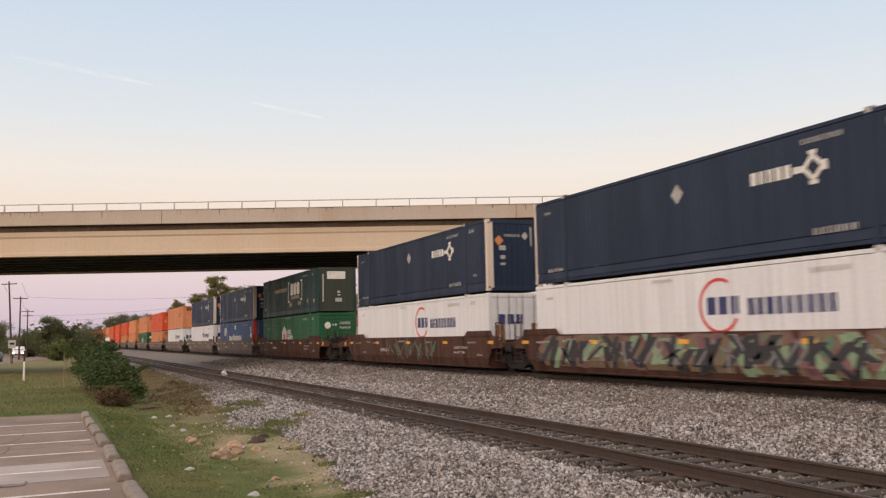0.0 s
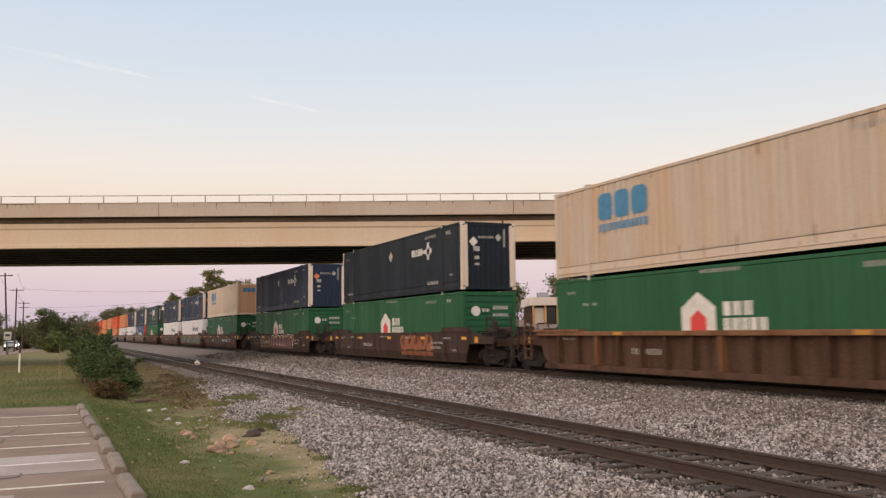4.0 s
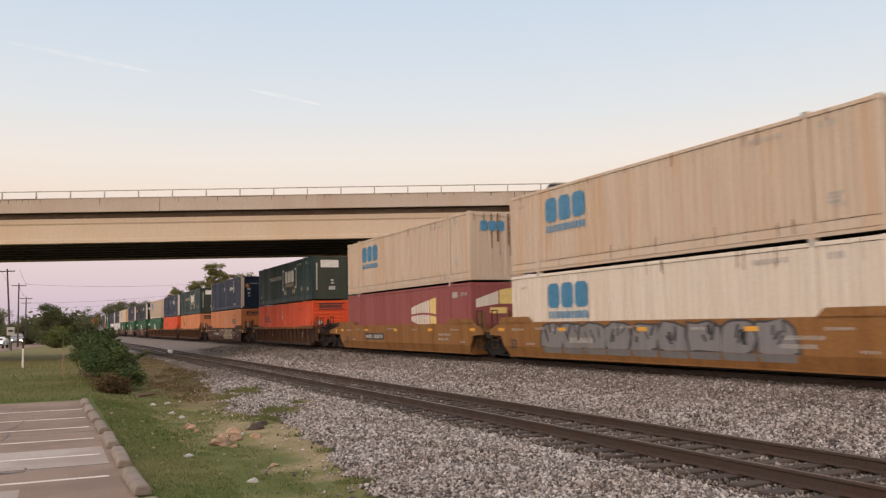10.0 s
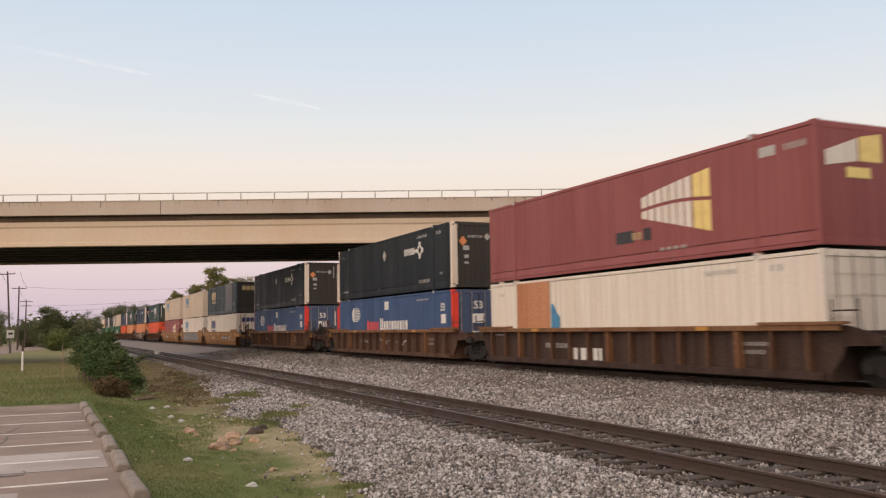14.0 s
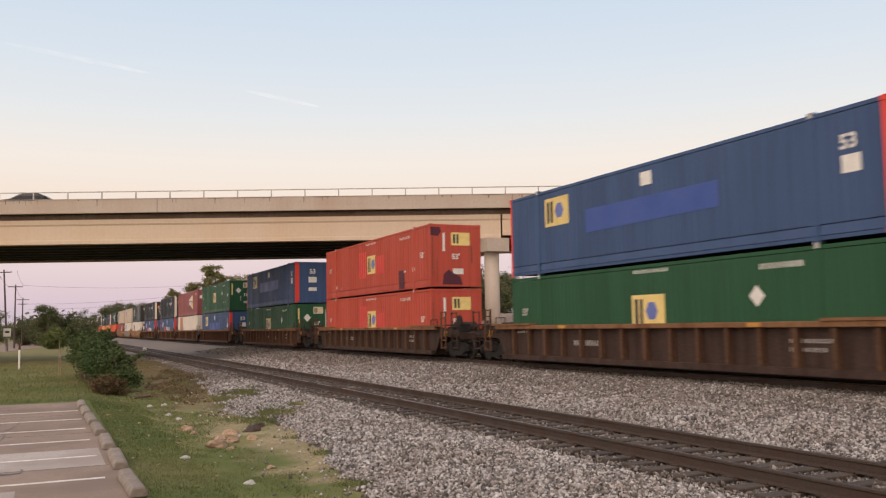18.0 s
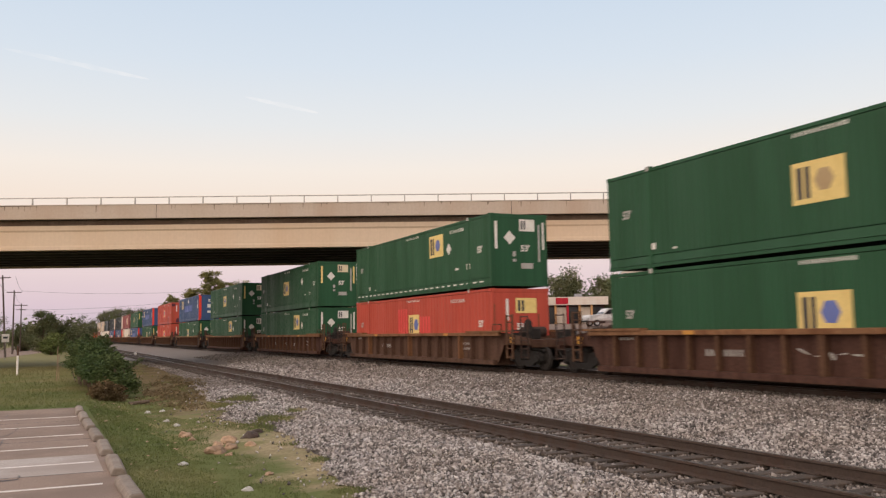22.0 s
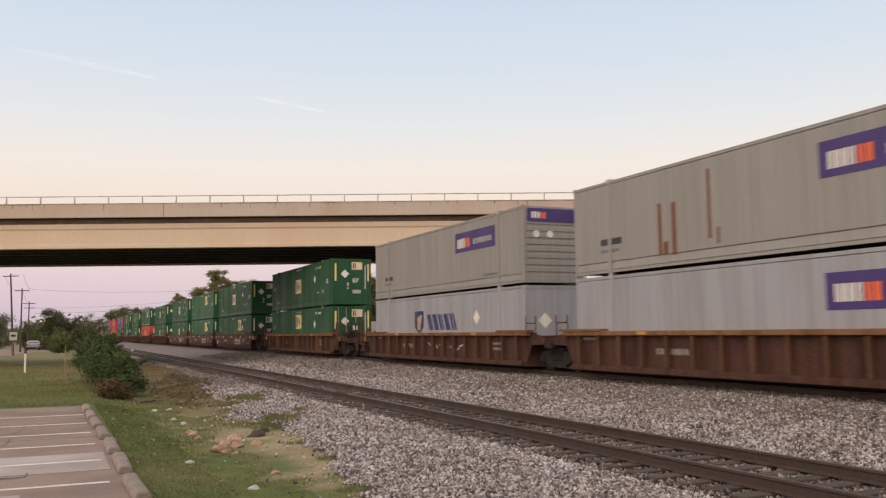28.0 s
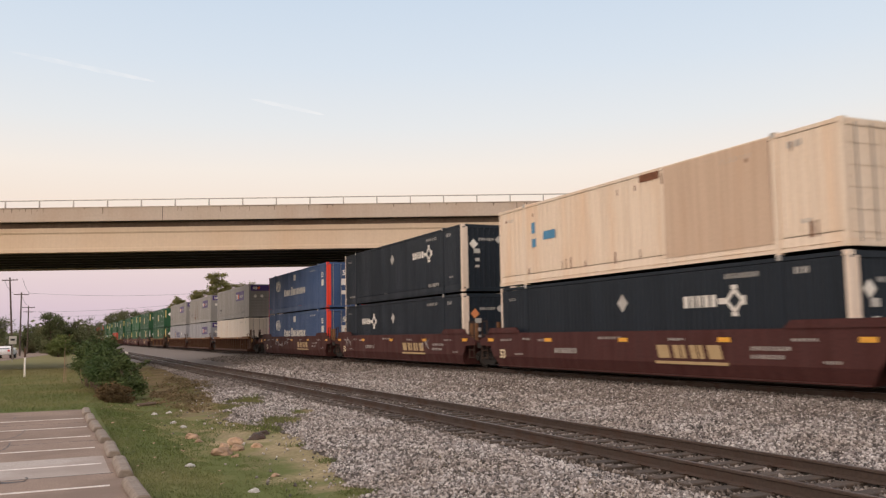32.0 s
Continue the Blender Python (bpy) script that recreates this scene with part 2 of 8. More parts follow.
M = dict(
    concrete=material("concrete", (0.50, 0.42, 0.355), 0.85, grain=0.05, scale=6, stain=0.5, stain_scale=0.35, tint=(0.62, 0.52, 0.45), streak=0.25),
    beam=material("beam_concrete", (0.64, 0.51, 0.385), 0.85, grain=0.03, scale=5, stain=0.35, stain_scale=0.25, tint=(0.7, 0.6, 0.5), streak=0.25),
    mark_pale=material("marking_pale", (0.68, 0.58, 0.40), 0.6, grain=0.08, stain=0.3, stain_scale=3),
    # cap darkened by the deck's shade in its base colour, stains over it
    cap_concrete=material("shaded_stained_cap", (0.055, 0.047, 0.042), 0.9, stain=0.5, stain_scale=0.8, streak=1.0),
    # overhang shade worked into a dark brown base, with stains on top
    recess=material("shaded_stained_recess", (0.15, 0.105, 0.078), 0.9, grain=0.15, scale=6, stain=0.6, stain_scale=0.4, streak=1.0),
    drip=material("dark_drip_stain", (0.23, 0.185, 0.15), 0.9, grain=0.2, scale=8),
    # near-black base holds the shade under the bridge
    dark_concrete=material("shaded_concrete", (0.040, 0.035, 0.030), 0.9, stain=0.4),
    galvanised=material("galvanised_steel", (0.33, 0.31, 0.29), 0.5, 0.6, grain=0.08),
    rail_steel=material("rail_steel", (0.062, 0.043, 0.034), 0.65, 0.3, grain=0.2, scale=25, stain=0.5, stain_scale=2.0, tint=(0.9, 0.5, 0.3)),
    rail_head=material("rail_head", (0.16, 0.13, 0.12), 0.35, 0.8, grain=0.1, scale=25),
    tie=material("creosoted_tie", (0.055, 0.042, 0.034), 0.9, grain=0.35, scale=22, stain=0.5, stain_scale=3.0, tint=(1.3, 1.2, 1.1), bump=0.5, vary=0.25),
    dark_slope=two_tone("dark_paving", (0.07, 0.063, 0.06), (0.05, 0.045, 0.043), 0.3, 0.4, 0.65, 0.9, 20, 0.2),
    asphalt=two_tone("parking_pavement", (0.27, 0.208, 0.172), (0.205, 0.158, 0.132), 0.6, 0.4, 0.65, 0.9, 60, 0.2),
    line_paint=material("line_paint", (0.62, 0.58, 0.55), 0.8, grain=0.2, scale=20, stain=0.7, stain_scale=3, tint=(0.5, 0.42, 0.38)),
    kerb=material("kerb_concrete", (0.215, 0.18, 0.152), 0.9, grain=0.2, scale=15, stain=0.5, stain_scale=2, bump=0.3, vary=0.12),
    grass=two_tone("grass_ground", (0.104, 0.124, 0.044), (0.178, 0.165, 0.074), 0.20, 0.44, 0.70, 0.95, 14, 0.5),
    blade=two_tone("grass_blade", (0.120, 0.150, 0.054), (0.208, 0.192, 0.092), 0.20, 0.44, 0.70, 0.8, 8, 0.0, third=(0.88, 0.9, 0.8), island=0.28),
    ballast=two_tone("ballast_bed", (0.10, 0.088, 0.08), (0.07, 0.058, 0.053), 0.5, 0.35, 0.65, 0.95, 22, 1.0),
    stone=two_tone("ballast_stone", (0.575, 0.550, 0.540), (0.485, 0.445, 0.418), 0.6, 0.4, 0.65, 0.9, 14, 0.3, third=(0.50, 0.47, 0.46), island=0.86),
    dusty_stone=two_tone("dusty_ballast_stone", (0.36, 0.328, 0.312), (0.27, 0.236, 0.218), 0.5, 0.35, 0.65, 0.95, 14, 0.3, third=(0.6, 0.58, 0.56), island=0.75),
    dirt=two_tone("dry_earth", (0.285, 0.235, 0.142), (0.18, 0.152, 0.088), 0.35, 0.42, 0.62, 0.95, 12, 0.6),
    clod=material("earth_clod", (0.33, 0.225, 0.15), 0.95, grain=0.3, scale=9, bump=0.5, vary=0.2),
    bark=material("bark", (0.12, 0.085, 0.06), 0.9, grain=0.3, scale=18, bump=0.6, streak=1.0),
    pole_wood=material("pole_wood", (0.085, 0.062, 0.05), 0.9, grain=0.3, scale=18, bump=0.4, streak=1.0),
    leaf=two_tone("leaf", (0.075, 0.120, 0.050), (0.118, 0.150, 0.062), 0.6, 0.4, 0.6, 0.6, 5, 0.0, third=(0.6, 0.65, 0.55), island=0.5),
    # distant leaves: haze is mixed in as a paler base colour
    leaf_far=two_tone("leaf_far", (0.155, 0.180, 0.090), (0.205, 0.200, 0.110), 0.2, 0.4, 0.6, 0.7, 3, 0.0, third=(0.6, 0.62, 0.6), island=0.5),
    leaf_olive=two_tone("leaf_olive", (0.33, 0.30, 0.12), (0.25, 0.245, 0.10), 0.4, 0.4, 0.6, 0.7, 3, 0.0, third=(0.6, 0.62, 0.6), island=0.5),
    leaf_light=two_tone("leaf_light", (0.13, 0.165, 0.055), (0.18, 0.20, 0.08), 0.4, 0.4, 0.6, 0.7, 3, 0.0, third=(0.7, 0.72, 0.65), island=0.4),
    dry_twig=two_tone("dry_twig", (0.20, 0.135, 0.075), (0.14, 0.10, 0.055), 0.4, 0.4, 0.6, 0.9, 3, 0.0, third=(0.6, 0.62, 0.6), island=0.4),
    weed=two_tone("dead_weed", (0.235, 0.175, 0.105), (0.165, 0.135, 0.075), 0.4, 0.4, 0.6, 0.9, 3, 0.0, third=(0.7, 0.7, 0.66), island=0.35),
    white=material("white_paint", (0.74, 0.70, 0.66), 0.6, grain=0.06, stain=0.25),
    black=material("black_rubber", (0.018, 0.017, 0.016), 0.7, grain=0.2, bump=0.0),
    running_gear=material("running_gear", (0.014, 0.012, 0.011), 0.92, 0.0, grain=0.3, scale=20, stain=0.5, stain_scale=3, tint=(1.2, 0.8, 0.6)),
    wheel_steel=material("wheel_steel", (0.020, 0.016, 0.014), 0.85, 0.1, grain=0.2),
    dull_patch=material("dull_reflector", (0.46, 0.22, 0.04), 0.7, grain=0.2, stain=0.7, stain_scale=5),
    yellow_patch=material("reflector_yellow", (0.72, 0.36, 0.04), 0.5, grain=0.1, stain=0.4, stain_scale=4),
    marking=material("marking_white", (0.68, 0.66, 0.62), 0.6, grain=0.1, stain=0.3, stain_scale=3),
    marking_dim=material("marking_grey", (0.40, 0.39, 0.37), 0.6, grain=0.1, stain=0.4, stain_scale=3),
    mark_black=material("marking_black", (0.03, 0.03, 0.035), 0.6, grain=0.1),
    mark_yellow=material("marking_yellow", (0.74, 0.57, 0.21), 0.55, grain=0.08, stain=0.3, stain_scale=3),
    mark_gold=material("marking_gold", (0.40, 0.29, 0.15), 0.55, grain=0.08, stain=0.3, stain_scale=3),
    mark_blue=material("marking_blue", (0.03, 0.07, 0.28), 0.5, grain=0.08),
    mark_cyan=material("marking_cyan", (0.05, 0.21, 0.38), 0.5, grain=0.08, stain=0.4, stain_scale=3),
    mark_slate=material("marking_slate_blue", (0.12, 0.16, 0.42), 0.5, grain=0.08, stain=0.4, stain_scale=3),
    mark_faded=material("marking_faded", (0.45, 0.44, 0.36), 0.5, grain=0.08, stain=0.4, stain_scale=3),
    mark_red=material("marking_red", (0.62, 0.05, 0.045), 0.5, grain=0.08),
    mark_navy=material("marking_navy", (0.03, 0.035, 0.12), 0.5, grain=0.08),
    mark_purple=material("marking_purple", (0.048, 0.024, 0.145), 0.5, grain=0.08, stain=0.3),
    mark_orange=material("marking_orange", (0.75, 0.13, 0.02), 0.5, grain=0.08),
    rust=material("rust", (0.17, 0.07, 0.035), 0.9, grain=0.3, scale=12, bump=0.3),
    navy=paint("navy_paint", 33, 46, 69),
    slate=paint("slate_paint", 22, 32, 43),
    coal=paint("coal_paint", 22, 31, 38),
    steel=paint("slate_grey_paint", 54, 66, 73),
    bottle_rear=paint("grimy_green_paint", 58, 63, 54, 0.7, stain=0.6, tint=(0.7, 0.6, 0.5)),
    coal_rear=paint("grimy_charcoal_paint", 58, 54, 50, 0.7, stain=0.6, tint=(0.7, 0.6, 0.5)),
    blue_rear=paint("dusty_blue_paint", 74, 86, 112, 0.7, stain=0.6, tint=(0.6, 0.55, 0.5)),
    coal_grey=paint("patched_grey_paint", 98, 96, 98),
    cream=paint("cream_paint", 196, 180, 163, stain=0.7, tint=(0.75, 0.6, 0.45)),
    off_white=paint("off_white_paint", 217, 209, 198, stain=0.3, tint=(0.75, 0.65, 0.55)),
    dull_tan=paint("dull_tan_paint", 194, 171, 150, stain=0.6, tint=(0.7, 0.58, 0.48)),
    faded_rust=paint("faded_rust_paint", 184, 130, 97, 0.8, stain=0.6, grain=0.2),
    tan_end=paint("rust_tan_paint", 212, 170, 130, 0.7, stain=0.5, stain_scale=1.6, grain=0.15, tint=(0.6, 0.42, 0.3)),
    light_cream=paint("light_cream_paint", 219, 203, 185, stain=0.6, tint=(0.75, 0.62, 0.5)),
    clean_white=paint("clean_white_paint", 221, 221, 224, stain=0.2, tint=(0.7, 0.66, 0.62)),
    dark_plum=paint("dark_plum_paint", 84, 40, 54),
    forest=paint("forest_green_paint", 37, 90, 59),
    bottle=paint("bottle_green_paint", 34, 58, 58),
    leafgreen=paint("mid_green_paint", 36, 79, 52),
    fern=paint("faded_green_paint", 46, 91, 60),
    orange=paint("orange_paint", 212, 82, 43),
    peach=paint("pale_orange_paint", 208, 134, 88),
    maroon=paint("maroon_paint", 142, 80, 80),
    blue=paint("blue_paint", 60, 83, 122),
    red=paint("brick_red_paint", 178, 76, 60),
    redpost=paint("red_post_paint", 220, 68, 52),
    post=paint("cream_post_paint", 214, 200, 186, stain=0.6, tint=(0.75, 0.55, 0.4)),
    grey=paint("silver_grey_paint", 142, 140, 137, stain=0.35, tint=(0.62, 0.58, 0.54)),
    pale_grey=paint("pale_grey_paint", 150, 152, 158, stain=0.4),
    car_brown=paint("weathered_brown_paint", 78, 53, 44, 0.85, stain=0.9, stain_scale=2.6, grain=0.3, tint=(0.34, 0.29, 0.28), bump=0.2),
    car_rust=paint("rusty_orange_paint", 86, 63, 51, 0.85, stain=0.9, stain_scale=2.4, grain=0.3, tint=(0.36, 0.31, 0.29), bump=0.2),
    car_dark=paint("dark_brown_paint", 66, 51, 45, 0.85, stain=0.9, stain_scale=2.4, grain=0.3, tint=(0.42, 0.36, 0.35), bump=0.2),
    car_chord=paint("worn_tan_orange_paint", 124, 90, 63, 0.8, stain=0.8, stain_scale=1.6, grain=0.25, tint=(0.40, 0.30, 0.26), bump=0.2),
    car_maroon=paint("mineral_red_paint", 72, 40, 38, 0.75, stain=0.6, stain_scale=2.2, grain=0.2, tint=(0.55, 0.5, 0.48), bump=0.1),
    car_yellow=paint("ochre_yellow_paint", 137, 98, 57, 0.75, stain=0.7, stain_scale=1.4, grain=0.18, tint=(0.5, 0.42, 0.36), bump=0.1),
    car_grey=paint("dusty_grey_paint", 104, 93, 88, 0.8, stain=0.6, grain=0.2, bump=0.1),
    car_rib=paint("faded_brown_paint", 92, 67, 51, 0.85, stain=0.8, stain_scale=2.0, grain=0.3, tint=(0.40, 0.33, 0.30), bump=0.2),
    spray_pink=paint("dull_pink_spray", 122, 90, 92, 0.8, stain=0.5),
    spray_silver=paint("silver_spray", 128, 127, 129, 0.6, stain=0.4),
    spray_tan=paint("tan_spray", 118, 103, 84, 0.8, stain=0.6),
    spray_rust=paint("dull_orange_spray", 146, 92, 66, 0.8, stain=0.5),
    spray_pale=paint("pale_olive_spray", 150, 141, 116, 0.8, stain=0.5),
    spray_mint=paint("pale_green_spray", 136, 158, 128, 0.8, stain=0.5),
    spray_teal=paint("teal_spray", 84, 122, 104, 0.8, stain=0.5),
    # near-black ground that stands for the shade below the well cars
    train_shade=two_tone("train_shade_bed", (0.022, 0.018, 0.016), (0.034, 0.027, 0.023), 0.8, 0.4, 0.65, 0.95, 18, 0.8),
    pale_slab=two_tone("pale_concrete_slab", (0.40, 0.36, 0.335), (0.31, 0.265, 0.24), 0.5, 0.4, 0.65, 0.9, 50, 0.2),
    glass=material("dark_glass", (0.02, 0.022, 0.025), 0.1, grain=0.0, bump=0.0),
    brick_red=paint("restaurant_red_paint", 184, 36, 54),
    far_white=paint("white_stucco", 228, 219, 210, streak=0.2),
    far_tan=paint("tan_stucco", 214, 170, 120),
    chrome=material("chrome", (0.5, 0.5, 0.5), 0.25, 0.9, grain=0.05, bump=0.0),
    lamp_white=glowing("headlamp_glow", (1.0, 0.93, 0.82), 14.0),
    lamp_red=glowing("tail_lamp_glow", (1.0, 0.06, 0.03), 2.0),
    car_black=paint("black_car_paint", 38, 40, 46, 0.25, stain=0.1),
    car_white=paint("white_car_paint", 226, 226, 228, 0.3, stain=0.1),
    car_silver=paint("silver_car_paint", 150, 154, 160, 0.3, stain=0.1),
    car_red=paint("red_car_paint", 128, 30, 38, 0.3, stain=0.1),
    teal=paint("sign_teal", 40, 130, 135),
)



def verge_material():
    """Grass that thins out into bare earth up the bank, in ragged patches."""
    m = M["dirt"]
    n, l = m.node_tree.nodes, m.node_tree.links
    b = n["Principled BSDF"]
    co = next(x for x in n if x.bl_idname == "ShaderNodeTexCoord")
    earth = b.inputs["Base Color"].links[0].from_socket
    sep, rag, green, spread = n.new("ShaderNodeSeparateXYZ"), n.new("ShaderNodeTexNoise"), n.new("ShaderNodeTexNoise"), n.new("ShaderNodeMath")
    rag.inputs["Scale"].default_value, rag.inputs["Detail"].default_value = 0.75, 8
    green.inputs["Scale"].default_value, green.inputs["Detail"].default_value = 0.5, 6
    for t in (rag, green):
        l.new(co.outputs["Object"], t.inputs["Vector"])
    l.new(co.outputs["Object"], sep.inputs[0])
    spread.operation = "MULTIPLY_ADD"
    spread.inputs[1].default_value = 5.5
    l.new(rag.outputs[0], spread.inputs[0])
    l.new(sep.outputs["X"], spread.inputs[2])
    fade = n.new("ShaderNodeMapRange")
    fade.inputs[1].default_value, fade.inputs[2].default_value = 5.95, 6.8
    l.new(spread.outputs[0], fade.inputs[0])
    tone = n.new("ShaderNodeMix")
    tone.data_type = "RGBA"
    tone.inputs[6].default_value, tone.inputs[7].default_value = (0.110, 0.128, 0.046, 1), (0.215, 0.190, 0.092, 1)
    rg = n.new("ShaderNodeMapRange")
    rg.inputs[1].default_value, rg.inputs[2].default_value = 0.42, 0.66
    l.new(green.outputs[0], rg.inputs[0])
    l.new(rg.outputs[0], tone.inputs[0])
    mx = n.new("ShaderNodeMix")
    mx.data_type = "RGBA"
    l.new(fade.outputs[0], mx.inputs[0])
    l.new(tone.outputs[2], mx.inputs[6])
    damp, along = n.new("ShaderNodeMix"), n.new("ShaderNodeMapRange")
    damp.data_type, damp.blend_type = "RGBA", "MULTIPLY"
    damp.inputs[7].default_value = (0.48, 0.44, 0.38, 1)
    along.inputs[1].default_value, along.inputs[2].default_value = 21.0, 31.0
    l.new(sep.outputs["Y"], along.inputs[0])
    l.new(along.outputs[0], damp.inputs[0])
    l.new(earth, damp.inputs[6])
    l.new(damp.outputs[2], mx.inputs[7])
    l.new(mx.outputs[2], b.inputs["Base Color"])


verge_material()


def bed_material():
    """The ballast bed turns to pale fines along the line."""
    m = M["ballast"]
    n, l = m.node_tree.nodes, m.node_tree.links
    b = n["Principled BSDF"]
    was = b.inputs["Base Color"].links[0].from_socket
    co = next(x for x in n if x.bl_idname == "ShaderNodeTexCoord")
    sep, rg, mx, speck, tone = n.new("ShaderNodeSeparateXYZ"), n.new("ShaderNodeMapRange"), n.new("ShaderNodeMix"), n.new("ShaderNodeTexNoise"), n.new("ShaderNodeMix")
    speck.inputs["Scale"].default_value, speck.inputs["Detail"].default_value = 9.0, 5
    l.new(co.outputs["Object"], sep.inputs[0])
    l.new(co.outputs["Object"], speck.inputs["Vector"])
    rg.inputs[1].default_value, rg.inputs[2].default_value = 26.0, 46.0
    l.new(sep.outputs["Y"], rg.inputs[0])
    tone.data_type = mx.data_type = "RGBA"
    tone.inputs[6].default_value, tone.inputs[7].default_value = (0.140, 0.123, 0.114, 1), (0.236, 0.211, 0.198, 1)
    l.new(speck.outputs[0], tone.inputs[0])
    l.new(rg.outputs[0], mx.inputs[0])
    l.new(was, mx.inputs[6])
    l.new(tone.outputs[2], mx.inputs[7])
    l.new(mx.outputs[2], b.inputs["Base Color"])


bed_material()


def lawn_material(m):
    """Drier, straw-coloured turf in long uneven swathes away from the car park."""
    n, l = m.node_tree.nodes, m.node_tree.links
    b = n["Principled BSDF"]
    was = b.inputs["Base Color"].links[0].from_socket
    co = next(x for x in n if x.bl_idname == "ShaderNodeTexCoord")
    sep, wave, add, rg, mx = n.new("ShaderNodeSeparateXYZ"), n.new("ShaderNodeTexNoise"), n.new("ShaderNodeMath"), n.new("ShaderNodeMapRange"), n.new("ShaderNodeMix")
    wave.inputs["Scale"].default_value, wave.inputs["Detail"].default_value = 0.16, 5
    l.new(co.outputs["Object"], sep.inputs[0])
    l.new(co.outputs["Object"], wave.inputs["Vector"])
    add.operation = "MULTIPLY_ADD"
    add.inputs[1].default_value = 40.0
    l.new(wave.outputs[0], add.inputs[0])
    l.new(sep.outputs["Y"], add.inputs[2])
    rg.inputs[1].default_value, rg.inputs[2].default_value, rg.inputs[4].default_value = 52.0, 86.0, 0.75
    l.new(add.outputs[0], rg.inputs[0])
    mx.data_type = "RGBA"
    mx.inputs[7].default_value = (0.215, 0.190, 0.092, 1)
    l.new(rg.outputs[0], mx.inputs[0])
    l.new(was, mx.inputs[6])
    l.new(mx.outputs[2], b.inputs["Base Color"])


lawn_material(M["grass"])
lawn_material(M["blade"])

# ---- mesh helpers ----


def add_box(bm, x0, x1, y0, y1, z0, z1, bevel=0.0):
    v = [bm.verts.new(p) for p in ((x0, y0, z0), (x1, y0, z0), (x1, y1, z0), (x0, y1, z0), (x0, y0, z1), (x1, y0, z1), (x1, y1, z1), (x0, y1, z1))]
    fs = [bm.faces.new([v[k] for k in f]) for f in ((0, 3, 2, 1), (4, 5, 6, 7), (0, 1, 5, 4), (1, 2, 6, 5), (2, 3, 7, 6), (3, 0, 4, 7))]
    if bevel:
        bmesh.ops.bevel(bm, geom=list({e for f in fs for e in f.edges}), offset=bevel, segments=1, affect="EDGES")
    return bm


def boxed(*a, **k):
    return add_box(bmesh.new(), *a, **k)


def add_prism(bm, poly, axis, a, b):
    """A polygon pushed along an axis from a to b. poly: pairs in the other two axes, in x, y, z order."""
    def at(p, d):
        q = list(p)
        q.insert(axis, d)
        return q
    v0 = [bm.verts.new(at(p, a)) for p in poly]
    v1 = [bm.verts.new(at(p, b)) for p in poly]
    n = len(poly)
    bm.faces.new(v0), bm.faces.new(v1[::-1])
    for k in range(n):
        bm.faces.new((v0[k], v1[k], v1[(k + 1) % n], v0[(k + 1) % n]))
    return bm


def prism(poly, axis, a, b):
    bm = add_prism(bmesh.new(), poly, axis, a, b)
    bmesh.ops.recalc_face_normals(bm, faces=bm.faces)
    return bm


def add_rod(bm, p, q, r0, r1=None, sides=8):
    p, q = Vector(p), Vector(q)
    r1 = r0 if r1 is None else r1
    d = (q - p).normalized()
    u = d.orthogonal().normalized()
    w = d.cross(u)
    rings = []
    for c, r in ((p, r0), (q, r1)):
        rings.append([bm.verts.new(c + r * (math.cos(k * math.tau / sides) * u + math.sin(k * math.tau / sides) * w)) for k in range(sides)])
    for k in range(sides):
        bm.faces.new((rings[0][k], rings[0][(k + 1) % sides], rings[1][(k + 1) % sides], rings[1][k]))
    bm.faces.new(rings[0][::-1]), bm.faces.new(rings[1])
    return bm


def rod(*a, **k):
    return add_rod(bmesh.new(), *a, **k)


def add_lathe(bm, profile, axis_at, sides=20, axis=0):
    """A turned shape about an axis through axis_at; profile: pairs of place along the axis and radius."""
    rings = []
    for s, r in profile:
        ring = []
        for k in range(sides):
            c, d = r * math.cos(k * math.tau / sides), r * math.sin(k * math.tau / sides)
            p = [(s, c, d), (c, s, d), (c, d, s)][axis]
            ring.append(bm.verts.new(Vector(axis_at) + Vector(p)))
        rings.append(ring)
    for a, b in zip(rings, rings[1:]):
        for k in range(sides):
            bm.faces.new((a[k], a[(k + 1) % sides], b[(k + 1) % sides], b[k]))
    bm.faces.new(rings[0][::-1]), bm.faces.new(rings[-1])
    return bm


def mesh_of(name, bm, mat):
    me = bpy.data.meshes.new(name)
    bm.normal_update()
    bm.to_mesh(me)
    bm.free()
    if mat:
        me.materials.append(mat)
    return me


def part(name, bm, mat, parent, label=""):
    ob = new(name, bm if isinstance(bm, bpy.types.Mesh) else mesh_of(name, bm, mat))
    ob.parent = parent
    if label:
        ob["label"] = label
    return ob


def thing(name, m, label, category, group="", kind=""):
    ob = new(name)
    ob.empty_display_size = 0.2
    ob.matrix_basis = m
    return tagged(ob, label, category, group, kind)


def raw_mesh(name, verts, faces, mat):
    me = bpy.data.meshes.new(name)
    me.from_pydata(verts, [], faces)
    me.materials.append(mat)
    return me


def solid(name, bm, mat, label, category, kind="", group=""):
    return tagged(new(name, mesh_of(name, bm, mat)), label, category, group, kind)


GLYPHS = {}


def text_mesh(body, size, mat, bold=0.0):
    key = (body, size, mat.name)
    if key not in GLYPHS:
        cu = bpy.data.curves.new("lettering", "FONT")
        cu.body, cu.size, cu.extrude, cu.offset = body, size, 0.003, bold
        cu.align_x, cu.align_y = "CENTER", "CENTER"
        ob = bpy.data.objects.new("lettering", cu)
        scene.collection.objects.link(ob)
        me = bpy.data.meshes.new_from_object(ob.evaluated_get(bpy.context.evaluated_depsgraph_get()))
        bpy.data.objects.remove(ob)
        me.materials.clear()
        me.materials.append(mat)
        GLYPHS[key] = me
    return GLYPHS[key]



